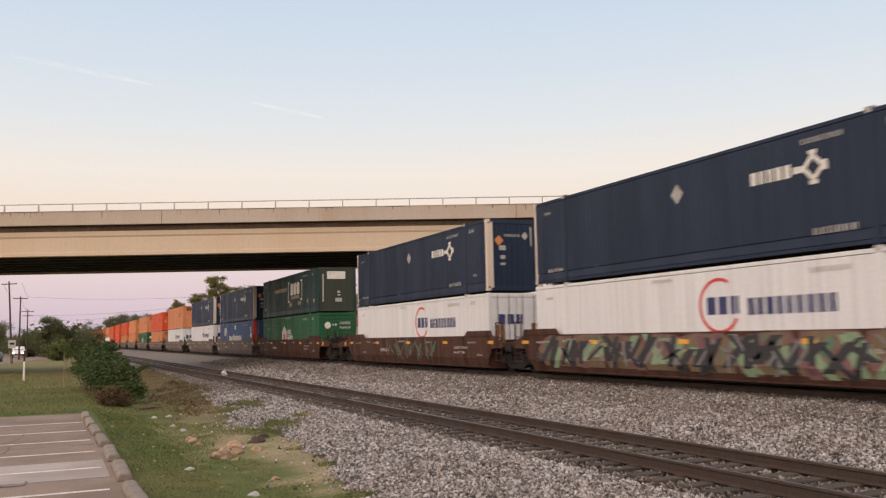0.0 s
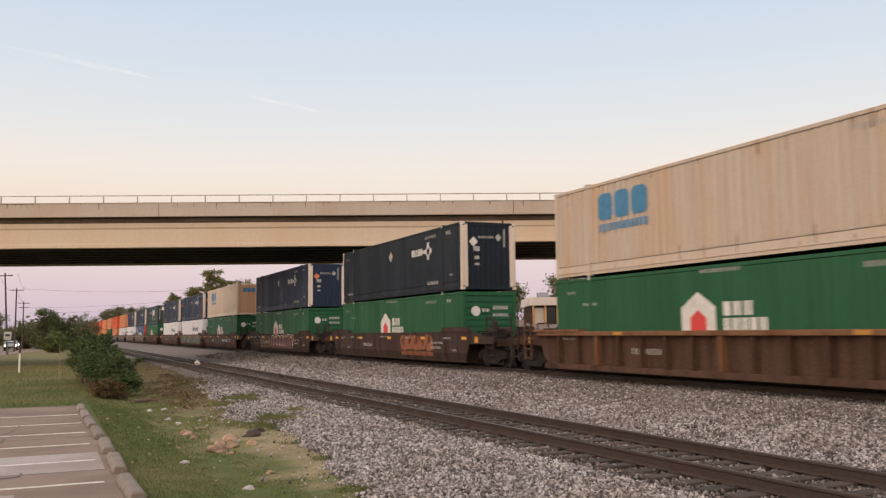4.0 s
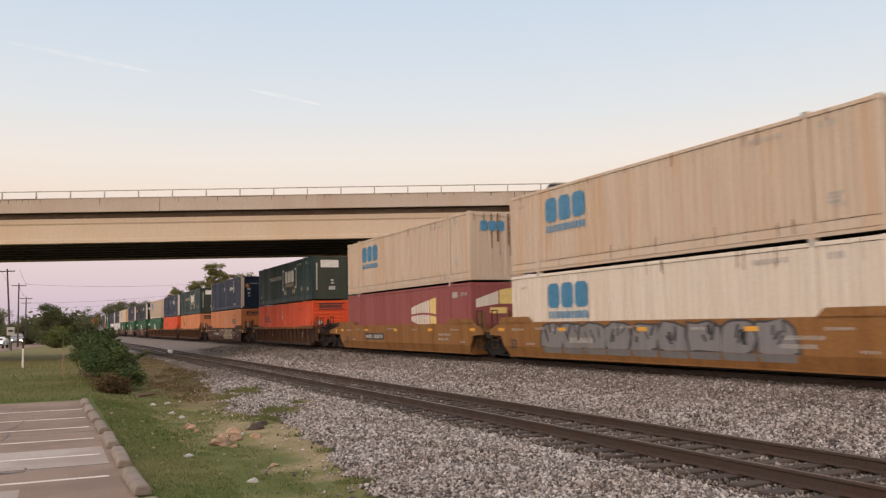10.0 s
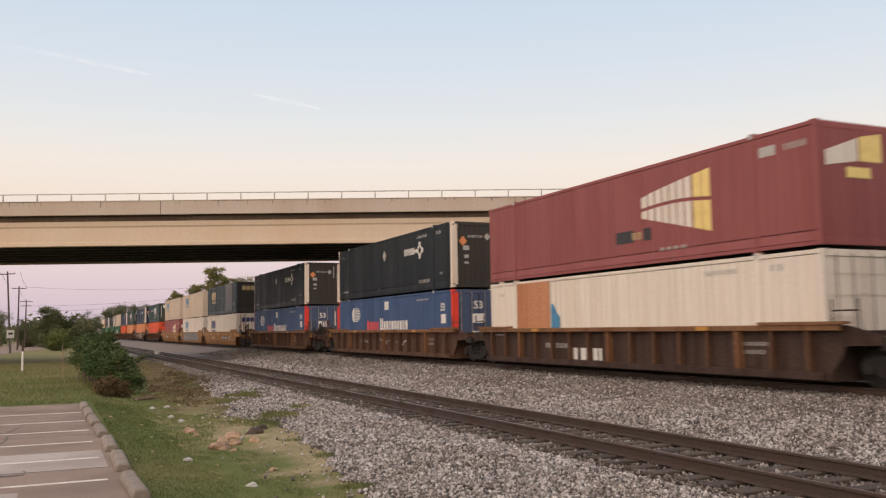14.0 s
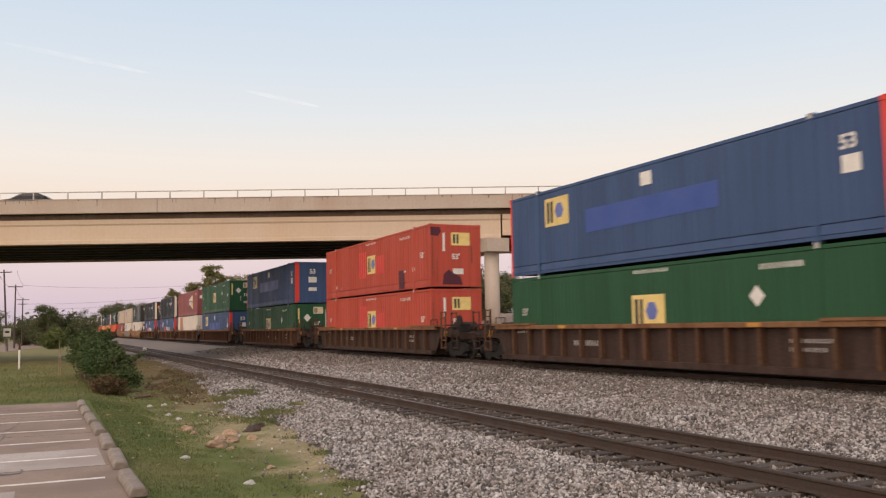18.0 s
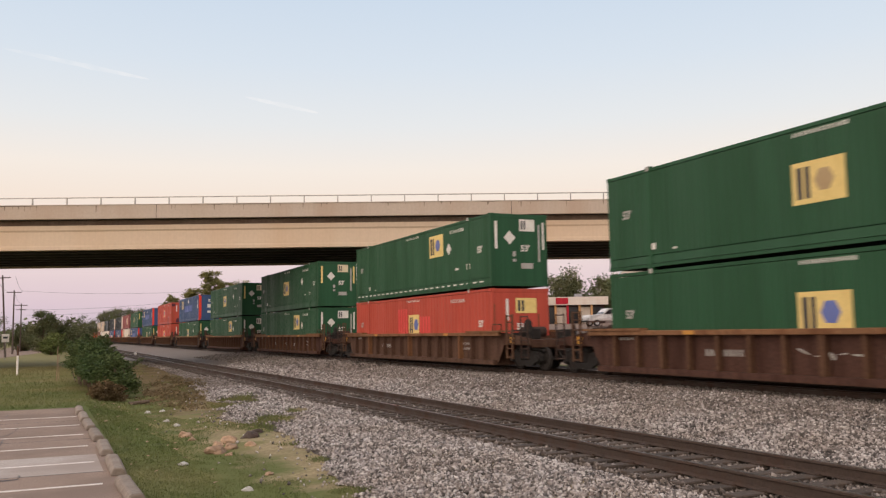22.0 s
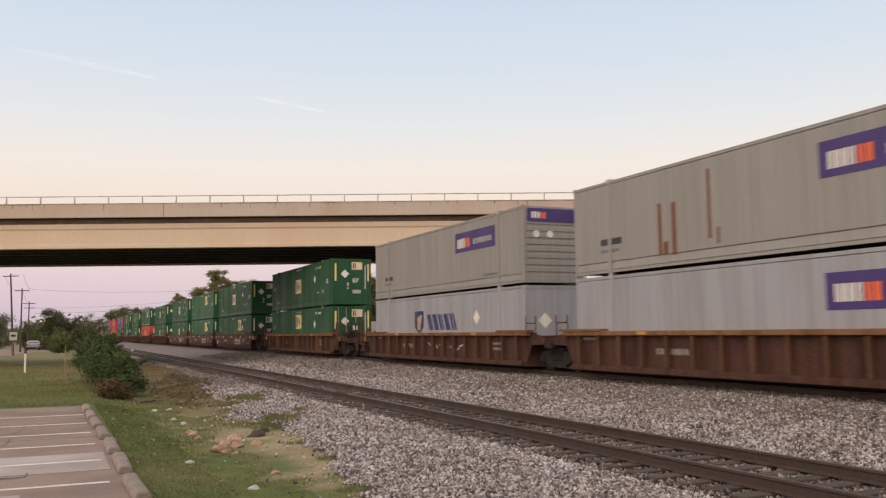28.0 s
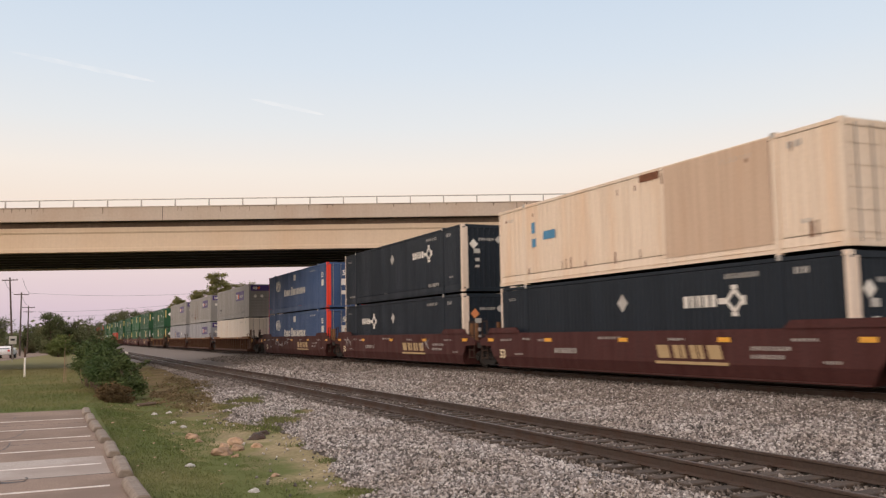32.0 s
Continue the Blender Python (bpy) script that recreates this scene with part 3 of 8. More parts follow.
# ---- the ground ----
SIDING_X, MAIN_X = 8.77, 17.10
SIDING_TOP, MAIN_TOP = 0.29, 0.65
PROFILE = [(-900, 0.0), (-14, 0.0), (1.2, 0.0), (2.7, -0.14), (3.4, -0.12), (6.5, 0.01), (7.0, 0.01), (10.3, 0.01), (11.0, 0.03), (14.3, 0.34), (15.3, 0.41), (16.2, 0.455), (18.0, 0.455), (18.9, 0.42),
           (22.6, 0.44), (24.5, 0.22), (27, 0.2), (40, 0.5), (60, 0.7), (1000, 0.8)]


def ground_z(x, y):
    x, z = min(max(x, -899), 999), 0.0
    for (xa, za), (xb, zb) in zip(PROFILE, PROFILE[1:]):
        if x <= xb:
            z = za + (zb - za) * (x - xa) / (xb - xa)
            break
    dip = 0.0
    if 1.6 < x < 7:
        dip = 0.05 * noise.noise((x * 0.7, y * 0.35, 0)) + 0.02 * noise.noise((x * 2.3, y * 2.1, 3))
        dip -= 0.10 * max(0, 1 - abs(x - 3.0) / 2) * min(1, max(0, (y - 18) / 15))
    return z + dip


def sheet(name, xs, ys, lift, mat, label, category, left=None, kind="structure"):
    verts, faces = [], []
    for y in ys:
        for k, x in enumerate(xs):
            xx = x
            if left and k < 3:
                xx = left(y) + (0, 0.2, 0.4)[k] if x < left(y) + 0.6 or k < 3 else x
            verts.append((xx, y, ground_z(xx, y) + (lift if k or not left else lift - 0.05)))
    n = len(xs)
    for j in range(len(ys) - 1):
        for i in range(n - 1):
            a = j * n + i
            faces.append((a, a + 1, a + 1 + n, a + n))
    ob = new(name, raw_mesh(name, verts, faces, mat))
    for p in ob.data.polygons:
        p.use_smooth = True
    return tagged(ob, label, category, kind=kind)


def steps(a, b, n):
    return [a + (b - a) * k / n for k in range(n + 1)]


GX = [-1200, -500, -200, -100, -60, -30, -14, -9, -5, -2] + steps(0, 7.3, 36)[1:] + [10.2, 11, 12.5, 14.3, 15.3, 16.2, 17, 18.0, 18.9, 20.5, 23, 26, 32, 40, 50, 60, 80, 120, 200, 400, 1200]
GY = [-1200, -760, -300, -100, -40, -15, -5] + steps(0, 60, 120) + [65, 70, 76, 84, 92, 100, 115, 130, 150, 180, 220, 280, 360, 500, 800, 1500, 3000]
sheet("ground", GX, GY, 0.0, M["grass"], "mown grass in green and straw patches", "grass")


BED = [(0, 3.2), (10, 3.6), (12.7, 3.9), (14, 4.1), (17, 4.7), (19.5, 4.6), (22, 4.2), (26, 4.6), (32, 5.1), (40, 5.8), (48, 6.3), (60, 6.6), (2000, 6.6)]


def bed_edge(y):
    e = 3.2
    for (ya, ea), (yb, eb) in zip(BED, BED[1:]):
        if ya <= y <= yb:
            e = ea + (eb - ea) * (y - ya) / (yb - ya)
    wave = min(1.0, max(0.0, (7.3 - e) / 2))
    return e + wave * (0.45 * noise.noise((0, y * 0.45, 7)) + 0.30 * noise.noise((0, y * 1.9, 2)))


def bank_edge(y):
    return 2.2 + 0.2 * noise.noise((4, y * 0.5, 1))


BX = [3.3, 3.6, 4.0, 4.6, 5.4, 6.0, 6.9, 7.3, 10.2, 11, 12.5, 14.3, 15.3, 17.1, 18.9, 20.5, 22]
BY = [-760, -400, -200, -80, -30, -10, 0] + steps(2, 60, 110) + [64, 70, 78, 90, 105, 130, 170, 230, 320, 450, 700, 1200]
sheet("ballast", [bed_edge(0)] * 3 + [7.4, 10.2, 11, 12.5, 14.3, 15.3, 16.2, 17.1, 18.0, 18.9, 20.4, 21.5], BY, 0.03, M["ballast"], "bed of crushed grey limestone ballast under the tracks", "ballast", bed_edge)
# dark sheet over the ballast paints in the shade under the train
sheet("cinders", [16.27, 17.1, 18.0, 18.9, 20.4, 21.6], BY, 0.038, M["train_shade"], "near-black painted shade on the ballast under the train", "ballast")
sheet("bank", [2.1] * 3 + steps(3.0, 7.3, 18), steps(7, 75, 130), 0.012, M["dirt"], "bare brown earth bank beside the track", "bank", bank_edge)

# ---- loose ballast, grass blades, litter ----
WEEDS = [(4.35, 20.3, 0.6, 1.2), (5.2, 21.8, 0.75, 1.2), (6.1, 23.2, 0.6, 0.9), (5.1, 27.3, 0.65, 1.1), (5.9, 28.8, 0.75, 1.3), (6.8, 30.6, 0.6, 1.2), (4.35, 16.9, 0.45, 0.4), (4.35, 14.6, 0.35, 0.35), (3.9, 11.6, 0.3, 0.3)]


def weedy(x, y):
    """How far a place lies inside a weedy patch of the ballast, from 0 to 1."""
    return max(0.0, max(1 - math.hypot((x - a) / c, (y - b) / d) + 0.75 * noise.noise((x * 1.6, y * 1.1, 4)) for a, b, c, d in WEEDS))


def stones(name, zones, mat, seed, label):
    """Crushed stones: angular eight-sided pieces strewn over the bed."""
    rng = np.random.default_rng(seed)
    base = np.array([(1, 0, 0), (-1, 0, 0), (0, 1, 0), (0, -1, 0), (0, 0, 1), (0, 0, -1)], float)
    tri = np.array([(0, 2, 4), (2, 1, 4), (1, 3, 4), (3, 0, 4), (2, 0, 5), (1, 2, 5), (3, 1, 5), (0, 3, 5)])
    places, sizes = [], []
    for x0, x1, y0, y1, per, size in zones:
        n = int((x1 - x0) * (y1 - y0) * per)
        x, y = rng.uniform(x0, x1, n), rng.uniform(y0, y1, n)
        s = np.minimum(size * rng.lognormal(0, 0.34, n), size * 1.9)
        for k in range(n):
            if x[k] < bed_edge(y[k]) + 0.1 and rng.random() > 0.04 * math.exp(-2.2 * (bed_edge(y[k]) - x[k])):
                continue
            if 3.4 < x[k] < 7.2 and 10 < y[k] < 33 and weedy(x[k], y[k]) > rng.uniform(0.0, 0.45):
                continue
            places.append((x[k], y[k], ground_z(x[k], y[k]) + (0.052 if 7.4 < x[k] < 10.15 else 0.03) + s[k] * rng.uniform(-0.15, 0.45)))
            sizes.append(s[k])
    n = len(places)
    p, s = np.array(places), np.array(sizes)
    q = rng.normal(0, 1, (n, 4))
    q /= np.linalg.norm(q, axis=1)[:, None]
    w, a, b, c = q.T
    rot = np.stack([np.stack([1 - 2 * (b * b + c * c), 2 * (a * b - w * c), 2 * (a * c + w * b)], 1), np.stack([2 * (a * b + w * c), 1 - 2 * (a * a + c * c), 2 * (b * c - w * a)], 1), np.stack([2 * (a * c - w * b), 2 * (b * c + w * a), 1 - 2 * (a * a + b * b)], 1)], 1)
    local = base[None] * rng.uniform(0.6, 1.25, (n, 6, 1)) * rng.uniform(0.75, 1.2, (n, 1, 3)) + rng.normal(0, 0.2, (n, 6, 3))
    v = np.einsum("nij,nkj->nki", rot, local) * s[:, None, None] + p[:, None, :]
    f = (tri[None] + 6 * np.arange(n)[:, None, None]).reshape(-1, 3)
    me = bpy.data.meshes.new(name)
    me.vertices.add(n * 6)
    me.vertices.foreach_set("co", v.ravel())
    me.loops.add(len(f) * 3)
    me.loops.foreach_set("vertex_index", f.ravel().astype(np.int32))
    me.polygons.add(len(f))
    me.polygons.foreach_set("loop_start", np.arange(0, len(f) * 3, 3, dtype=np.int32))
    me.update()
    me.validate()
    me.materials.append(mat)
    return tagged(new(name, me), label, "ballast", kind="stuff")


stones("ballast_stones", [(2.6, 7.4, 5.5, 14, 860, 0.0235), (2.6, 7.4, 14, 24, 520, 0.027), (3.0, 7.4, 24, 36, 240, 0.030),
                         (10.15, 13.4, 6, 20, 500, 0.0265), (13.4, 15.7, 6, 20, 200, 0.025), (10.15, 13.0, 20, 40, 240, 0.033), (13.0, 15.5, 20, 40, 90, 0.031), (10.15, 12.6, 40, 60, 44, 0.05)], M["stone"], 3, "loose crushed grey and tan ballast stones")
stones("dusty_ballast_stones", [(4.0, 7.4, 34, 50, 130, 0.032), (5.5, 7.4, 50, 80, 60, 0.042), (7.4, 10.15, 5, 20, 430, 0.025), (7.4, 10.15, 20, 45, 210, 0.032), (12.8, 16.3, 6, 20, 330, 0.025), (12.2, 16.3, 20, 40, 190, 0.031), (12.0, 16.3, 40, 80, 50, 0.048)], M["dusty_stone"], 8, "smaller dust-brown ballast stones along the track")


def blades(name, zones, mat, seed, label):
    rng = np.random.default_rng(seed)
    v = []
    for x0, x1, y0, y1, per, size in zones:
        n = int((x1 - x0) * (y1 - y0) * per)
        for x, y, a, h, b in zip(rng.uniform(x0, x1, n), rng.uniform(y0, y1, n), rng.uniform(0, math.tau, n), size * rng.lognormal(0, 0.35, n), rng.normal(0, 0.5, (n, 2))):
            edge = 3.15 + 0.9 * noise.noise((x * 0.8, y * 0.5, 5))
            if x > edge and noise.noise((x * 0.9, y * 0.35, 9)) + 0.25 * rng.random() < 0.12 + 0.10 * (x - edge) and weedy(x, y) < rng.uniform(0, 0.6):
                continue
            if x < 1.14 and y < 28.6:
                continue
            lush = weedy(x, y) if x > 3.4 else 0.0
            h *= 1 + min(0.5, lush)
            z, w = ground_z(x, y) + (0.03 if lush else 0.005), 0.13 * h
            v += [(x - w * math.cos(a), y - w * math.sin(a), z), (x + w * math.cos(a), y + w * math.sin(a), z), (x + b[0] * h, y + b[1] * h, z + h)]
    f = np.arange(len(v)).reshape(-1, 3)
    return tagged(new(name, raw_mesh(name, v, f.tolist(), mat)), label, "grass", kind="stuff")


blades("grass_blades", [(1.2, 4.8, 8, 16, 2300, 0.021), (1.2, 6.2, 16, 29, 1000, 0.030), (-4, 6.6, 28.5, 42, 260, 0.045), (-7, 6.4, 42, 70, 80, 0.06)], M["blade"], 5, "short green and straw-coloured grass blades")
rng = random.Random(12)
litter = [(rng.uniform(1.3, 4.2), rng.uniform(9, 32)) for _ in range(80)]
v, f = [], []
for x, y in litter:
    z, s, a = ground_z(x, y) + 0.05, rng.uniform(0.02, 0.05), rng.uniform(0, math.tau)
    for k in range(4):
        v.append((x + s * math.cos(a + k * 1.57), y + s * (1.4 if k % 2 else 0.8) * math.sin(a + k * 1.57), z + rng.uniform(-0.01, 0.015)))
    f.append(tuple(range(len(v) - 4, len(v))))
tagged(new("fallen_leaves", raw_mesh("fallen_leaves", v, f, M["clod"])), "dry tan fallen leaves in the grass", "leaves", kind="stuff")


def lump(x, y, r, mat, label, seed, name="rock"):
    bm = bmesh.new()
    bmesh.ops.create_icosphere(bm, subdivisions=3, radius=r)
    for q in bm.verts:
        q.co *= 1 + 0.5 * noise.noise(q.co / r * 1.1 + Vector((seed, 0, 0)))
        q.co += 0.16 * r * noise.noise_vector(q.co / r * 3.0)
        q.co.z *= 0.72
    ob = solid(name, bm, mat, label, name, group="rocks and clods on the bank")
    ob.matrix_basis = pose(x, y, ground_z(x, y) + r * 0.15, 0, 0, seed * 50)


for k, (x, y, r, m) in enumerate(((2.71, 12.71, 0.085, "marking_dim"), (3.0, 16.85, 0.19, "clod"), (3.32, 17.25, 0.14, "clod"), (3.5, 18.3, 0.18, "clod"), (3.75, 17.4, 0.11, "clod"), (3.2, 17.9, 0.10, "clod"), (3.15, 16.4, 0.08, "clod"), (4.05, 18.9, 0.17, "rail_steel"), (4.35, 19.5, 0.12, "rail_steel"), (2.18, 15.46, 0.075, "marking_dim"),
                                  (2.88, 20.1, 0.14, "clod"), (2.92, 19.4, 0.08, "clod"), (2.83, 27.4, 0.10, "marking_dim"), (3.25, 27.4, 0.09, "marking_dim"), (2.96, 24.0, 0.08, "marking_dim"), (3.06, 22.8, 0.08, "marking_dim"), (3.3, 14.0, 0.07, "clod"))):
    lump(x, y, r, M[m], "dark rock half sunk in the ballast" if m == "rail_steel" else "pale grey rock lying in the grass" if m != "clod" else "tan clod of dry earth on the bank", k + 1, "rock" if m != "clod" else "earth_clod")

# car park slab, stall lines, cracks, wheel-stop kerbs
park = tagged(new("pavement", mesh_of("pavement", boxed(-16, 1.03, -12, 28.4, -0.10, 0.012), M["asphalt"])), "worn pinkish concrete car park with white stall lines", "car park", kind="structure")
for k, y in enumerate((6.3, 8.7, 11.1, 13.5, 15.93, 18.33, 20.52, 22.75, 25.2)):
    ob = part("stall_line", boxed(-5.4, 0.80, y - 0.055, y + 0.055, 0.012, 0.016), M["line_paint"], park, "worn white stall line")
joint = bmesh.new()
for y in (14.75, 19.6, 24.0):
    add_box(joint, -16, 0.92, y - 0.012, y + 0.012, 0.012, 0.0145)
for x in (-3.8, -8):
    add_box(joint, x - 0.012, x + 0.012, -12, 28.4, 0.012, 0.0145)
part("joint", joint, M["mark_black"], park, "dark joint between slabs")
part("slab", boxed(-3.78, 0.88, 14.76, 16.95, 0.012, 0.0142), M["pale_slab"], park, "paler repoured slab")
part("slab", boxed(-3.78, -0.34, 11.3, 12.95, 0.012, 0.0142), M["pale_slab"], park, "paler repoured slab")
for line in (((-0.54, 22.7), (-0.58, 21.9), (-0.66, 21.35), (-0.76, 21.05), (-0.92, 20.8), (-1.3, 20.4), (-1.5, 19.6)), ((-0.75, 20.25), (-0.74, 19.65), (-0.80, 18.95), (-0.95, 18.4), (-1.2, 18.1)), ((-0.31, 14.95), (-0.32, 14.5), (-0.65, 14.55), (-1.2, 14.5)),
             ((-0.87, 26.7), (-0.91, 25.9), (-1.05, 25.6)), ((-1.0, 24.6), (-1.15, 24.3), (-1.5, 24.2))):
    rnd, bm = random.Random(int(line[0][1] * 10)), bmesh.new()
    for (xa, ya), (xb, yb) in zip(line, line[1:]):
        last = None
        for k in range(5):
            f = k / 4
            px, py = xa + (xb - xa) * f + rnd.uniform(-0.02, 0.02), ya + (yb - ya) * f + rnd.uniform(-0.05, 0.05)
            w, h = rnd.uniform(0.008, 0.018), rnd.uniform(0.03, 0.07)
            row = [bm.verts.new((px - w, py - h, 0.0165)), bm.verts.new((px + w, py + h, 0.0165))]
            if last:
                bm.faces.new((last[0], row[0], row[1], last[1]))
            last = row
    part("crack", bm, M["mark_black"], park, "dark tar-filled crack")


def kerb_block(y0, y1, x, seed):
    rnd = random.Random(seed)
    bm = prism([(-0.118, 0.0), (0.118, 0.0), (0.112, 0.07), (0.07, 0.125), (-0.07, 0.125), (-0.112, 0.07)], 1, -(y1 - y0) / 2, (y1 - y0) / 2)
    bmesh.ops.bevel(bm, geom=bm.edges[:], offset=0.018, segments=1, affect="EDGES")
    bmesh.ops.subdivide_edges(bm, edges=[e for e in bm.edges if e.calc_length() > 0.8], cuts=5)
    for v in bm.verts:
        v.co += 0.012 * noise.noise_vector(v.co * 5 + Vector((seed * 3, 0, 0)))
    ob = solid("wheel_stop", bm, M["kerb"], "weathered concrete wheel stop at the edge of the car park", "wheel stop", group="wheel stops along the car park")
    ob.matrix_basis = pose(x, (y0 + y1) / 2, 0.005, 0, 0, rnd.uniform(-1.2, 1.2))


for k, (y0, x) in enumerate(((6.75, 1.09), (9.2, 1.09), (11.67, 1.08), (14.14, 1.07), (16.56, 1.05), (18.96, 1.02), (21.31, 0.98), (23.55, 0.95), (25.8, 0.92))):
    kerb_block(y0, y0 + 1.75, x, k)

road = bmesh.new()
for (ya, yb) in ((-60, 136), (135, 320)):
    pts = [((-6.1 - 0.1276 * (118 - y) if y < 135.5 else -3.93) + w, y) for y, w in ((ya, -3.6), (ya, 3.4), (yb, 3.4), (yb, -3.6))]
    add_prism(road, pts, 2, -0.3, 0.03 if ya < 0 else 0.026)
solid("road", road, M["asphalt"], "grey two-lane road beside the grass", "road", "structure")


def lot_z(x, y):
    """The forecourt beyond the railway rises gently away from the tracks."""
    return 0.62 + 0.040 * min(max(0.413 * x + 0.911 * y - 43, -8), 75)


lx, ly = steps(25, 165, 28), steps(14, 150, 34)
lv = [(x, y, lot_z(x, y) if 0 < i < 28 and 0 < j < 34 else 0.05) for j, y in enumerate(ly) for i, x in enumerate(lx)]
lf = [(j * 29 + i, j * 29 + i + 1, (j + 1) * 29 + i + 1, (j + 1) * 29 + i) for j in range(34) for i in range(28)]
tagged(new("forecourt", raw_mesh("forecourt", lv, lf, M["asphalt"])), "paved forecourt rising beyond the railway", "car park", kind="structure")


# ---- the two tracks ----
RAIL = [(-0.07, 0), (0.07, 0), (0.07, 0.012), (0.012, 0.035), (0.012, 0.125), (0.036, 0.138), (0.036, 0.165), (0.028, 0.172), (-0.028, 0.172), (-0.036, 0.165), (-0.036, 0.138), (-0.012, 0.125), (-0.012, 0.035), (-0.07, 0.012)]


def track(x, top, label, near):
    base = thing("railway_track", pose(x, 0, 0), label, "railway track", kind="structure")
    for s in (-1, 1):
        r = part("rail", prism([(px + s * 0.752, pz + top - 0.172) for px, pz in RAIL], 1, -760, 1250), M["rail_steel"], base)
        part("rail_head", boxed(s * 0.752 - 0.027, s * 0.752 + 0.027, -760, 1250, top, top + 0.003), M["rail_head"], r, "worn brown running surface")
    me = None
    rnd = random.Random(int(x * 10))
    y = near
    bm = boxed(-1.30, 1.30, -0.115, 0.115, -0.18, 0.0, bevel=0.012)
    me = mesh_of("tie", bm, M["tie"])
    plate = mesh_of("tie_plate", boxed(-0.11, 0.11, -0.10, 0.10, 0.0, 0.018), M["rail_steel"])
    for k in range(150):
        t = part("tie", me, None, base)
        t.matrix_basis = pose(rnd.uniform(-0.04, 0.04), y, top - 0.175 + rnd.uniform(-0.012, 0.006), 0, 0, rnd.uniform(-1, 1))
        if k < 60 and x < 12:
            for s in (-1, 1):
                p = part("tie_plate", plate, None, t)
                p.matrix_basis = pose(s * 0.752, 0, 0)
        y += 0.52 if k < 100 else 0.6
    far = bmesh.new()
    while y < 260:
        add_box(far, -1.30, 1.30, y - 0.115, y + 0.115, top - 0.35, top - 0.175)
        y += 0.6
    y = near - 0.6
    while y > -720:
        add_box(far, -1.30, 1.30, y - 0.115, y + 0.115, top - 0.35, top - 0.175)
        y -= 0.6
    tagged(part("far_ties", far, M["tie"], base), "row of distant dark wooden ties", kind="stuff")
    return base


track(SIDING_X, SIDING_TOP, "rusty siding track on dark wooden ties", 4.0)
track(MAIN_X, MAIN_TOP, "main line track on wooden ties under the train", 4.0)

# ---- the road bridge over the tracks ----
BRIDGE_YAW = -22.9
BX0, BY0 = 58.2 * math.sin(radians(24.41)), 58.2 * math.cos(radians(24.41))
bridge = thing("road_bridge", pose(BX0, BY0, 0, 0, 0, BRIDGE_YAW), "beige concrete road bridge with a metal railing over the tracks", "bridge", kind="structure")
SPANS = (-75.0, -35.5, 4.3, 41.0, 80.0)
L0, L1 = -95.0, 95.0
# deck edge and parapet, near and far side
for side, (ya, yb) in (("near", (0.0, 0.28)), ("far", (16.5, 16.78))):
    bm = prism([(ya, 10.03), (yb, 10.03), (yb, 10.95), (ya, 10.95)] if side == "near" else [(ya, 10.03), (yb, 10.03), (yb, 10.95), (ya, 10.95)], 0, L0, L1)
    part("parapet", bm, M["concrete"], bridge)
    for k in range(int((L1 - L0) / 24)):
        if side == "near":
            s = part("parapet_joint", boxed(L0 + 24 * k + 4.0, L0 + 24 * k + 4.03, -0.006, 0.02, 10.04, 10.97), M["mark_black"], bridge, "dark open joint")
# deck colour includes the shade of the underside
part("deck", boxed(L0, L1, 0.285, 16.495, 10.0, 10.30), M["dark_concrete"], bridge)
# haunch coloured dark to give the shadow gap below the parapet
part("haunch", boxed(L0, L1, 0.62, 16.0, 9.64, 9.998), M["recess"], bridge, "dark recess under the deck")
part("coping", boxed(L0, L1, -0.035, 0.30, 10.95, 10.985), M["concrete"], bridge)
# beams: the outermost ones light, shade painted into the colour of the others
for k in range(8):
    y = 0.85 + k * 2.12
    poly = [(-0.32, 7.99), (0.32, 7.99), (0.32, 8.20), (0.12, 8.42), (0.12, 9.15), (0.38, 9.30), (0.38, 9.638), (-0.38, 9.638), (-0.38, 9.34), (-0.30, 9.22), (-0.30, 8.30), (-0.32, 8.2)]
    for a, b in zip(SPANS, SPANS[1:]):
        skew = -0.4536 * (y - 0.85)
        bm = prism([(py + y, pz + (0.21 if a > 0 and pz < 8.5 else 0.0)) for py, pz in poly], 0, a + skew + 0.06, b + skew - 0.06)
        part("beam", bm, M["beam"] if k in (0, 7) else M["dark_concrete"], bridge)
# dark runs down the parapet and the outer beam
rnd, drips = random.Random(31), bmesh.new()
for k in range(70):
    x, w, h, face = rnd.uniform(-48, 50), rnd.uniform(0.02, 0.10), rnd.uniform(0.08, 0.45), -0.004
    drips.faces.new([drips.verts.new(p) for p in ((x, face, 10.94), (x + w, face, 10.94), (x + w * 0.7, face, 10.94 - h), (x + w * 0.3, face, 10.94 - h))])
    if k % 3 == 0:
        drips.faces.new([drips.verts.new(p) for p in ((x - 0.6, face, 10.945), (x + rnd.uniform(0.3, 1.8), face, 10.945), (x + 0.4, face, 10.90), (x - 0.4, face, 10.915))])
tagged(part("drip_stain", drips, M["drip"], bridge, "dark water stains under the coping"), kind="stuff")
# railing on the parapet
tube = mesh_of("railing_tube", boxed(L0, L1, 0.09, 0.15, 11.44, 11.50), M["galvanised"])
part("railing_tube", tube, None, bridge)
post = prism([(0.06, 10.98), (0.20, 10.98), (0.15, 11.46), (0.09, 11.46)], 0, -0.035, 0.035)
post = mesh_of("railing_post", post, M["galvanised"])
k = -26
x = -29.55 - 6 * 2.275
while x < 70:
    p = part("railing_post", post, None, bridge)
    p.matrix_basis = pose(x, 0, 0)
    x += 2.275


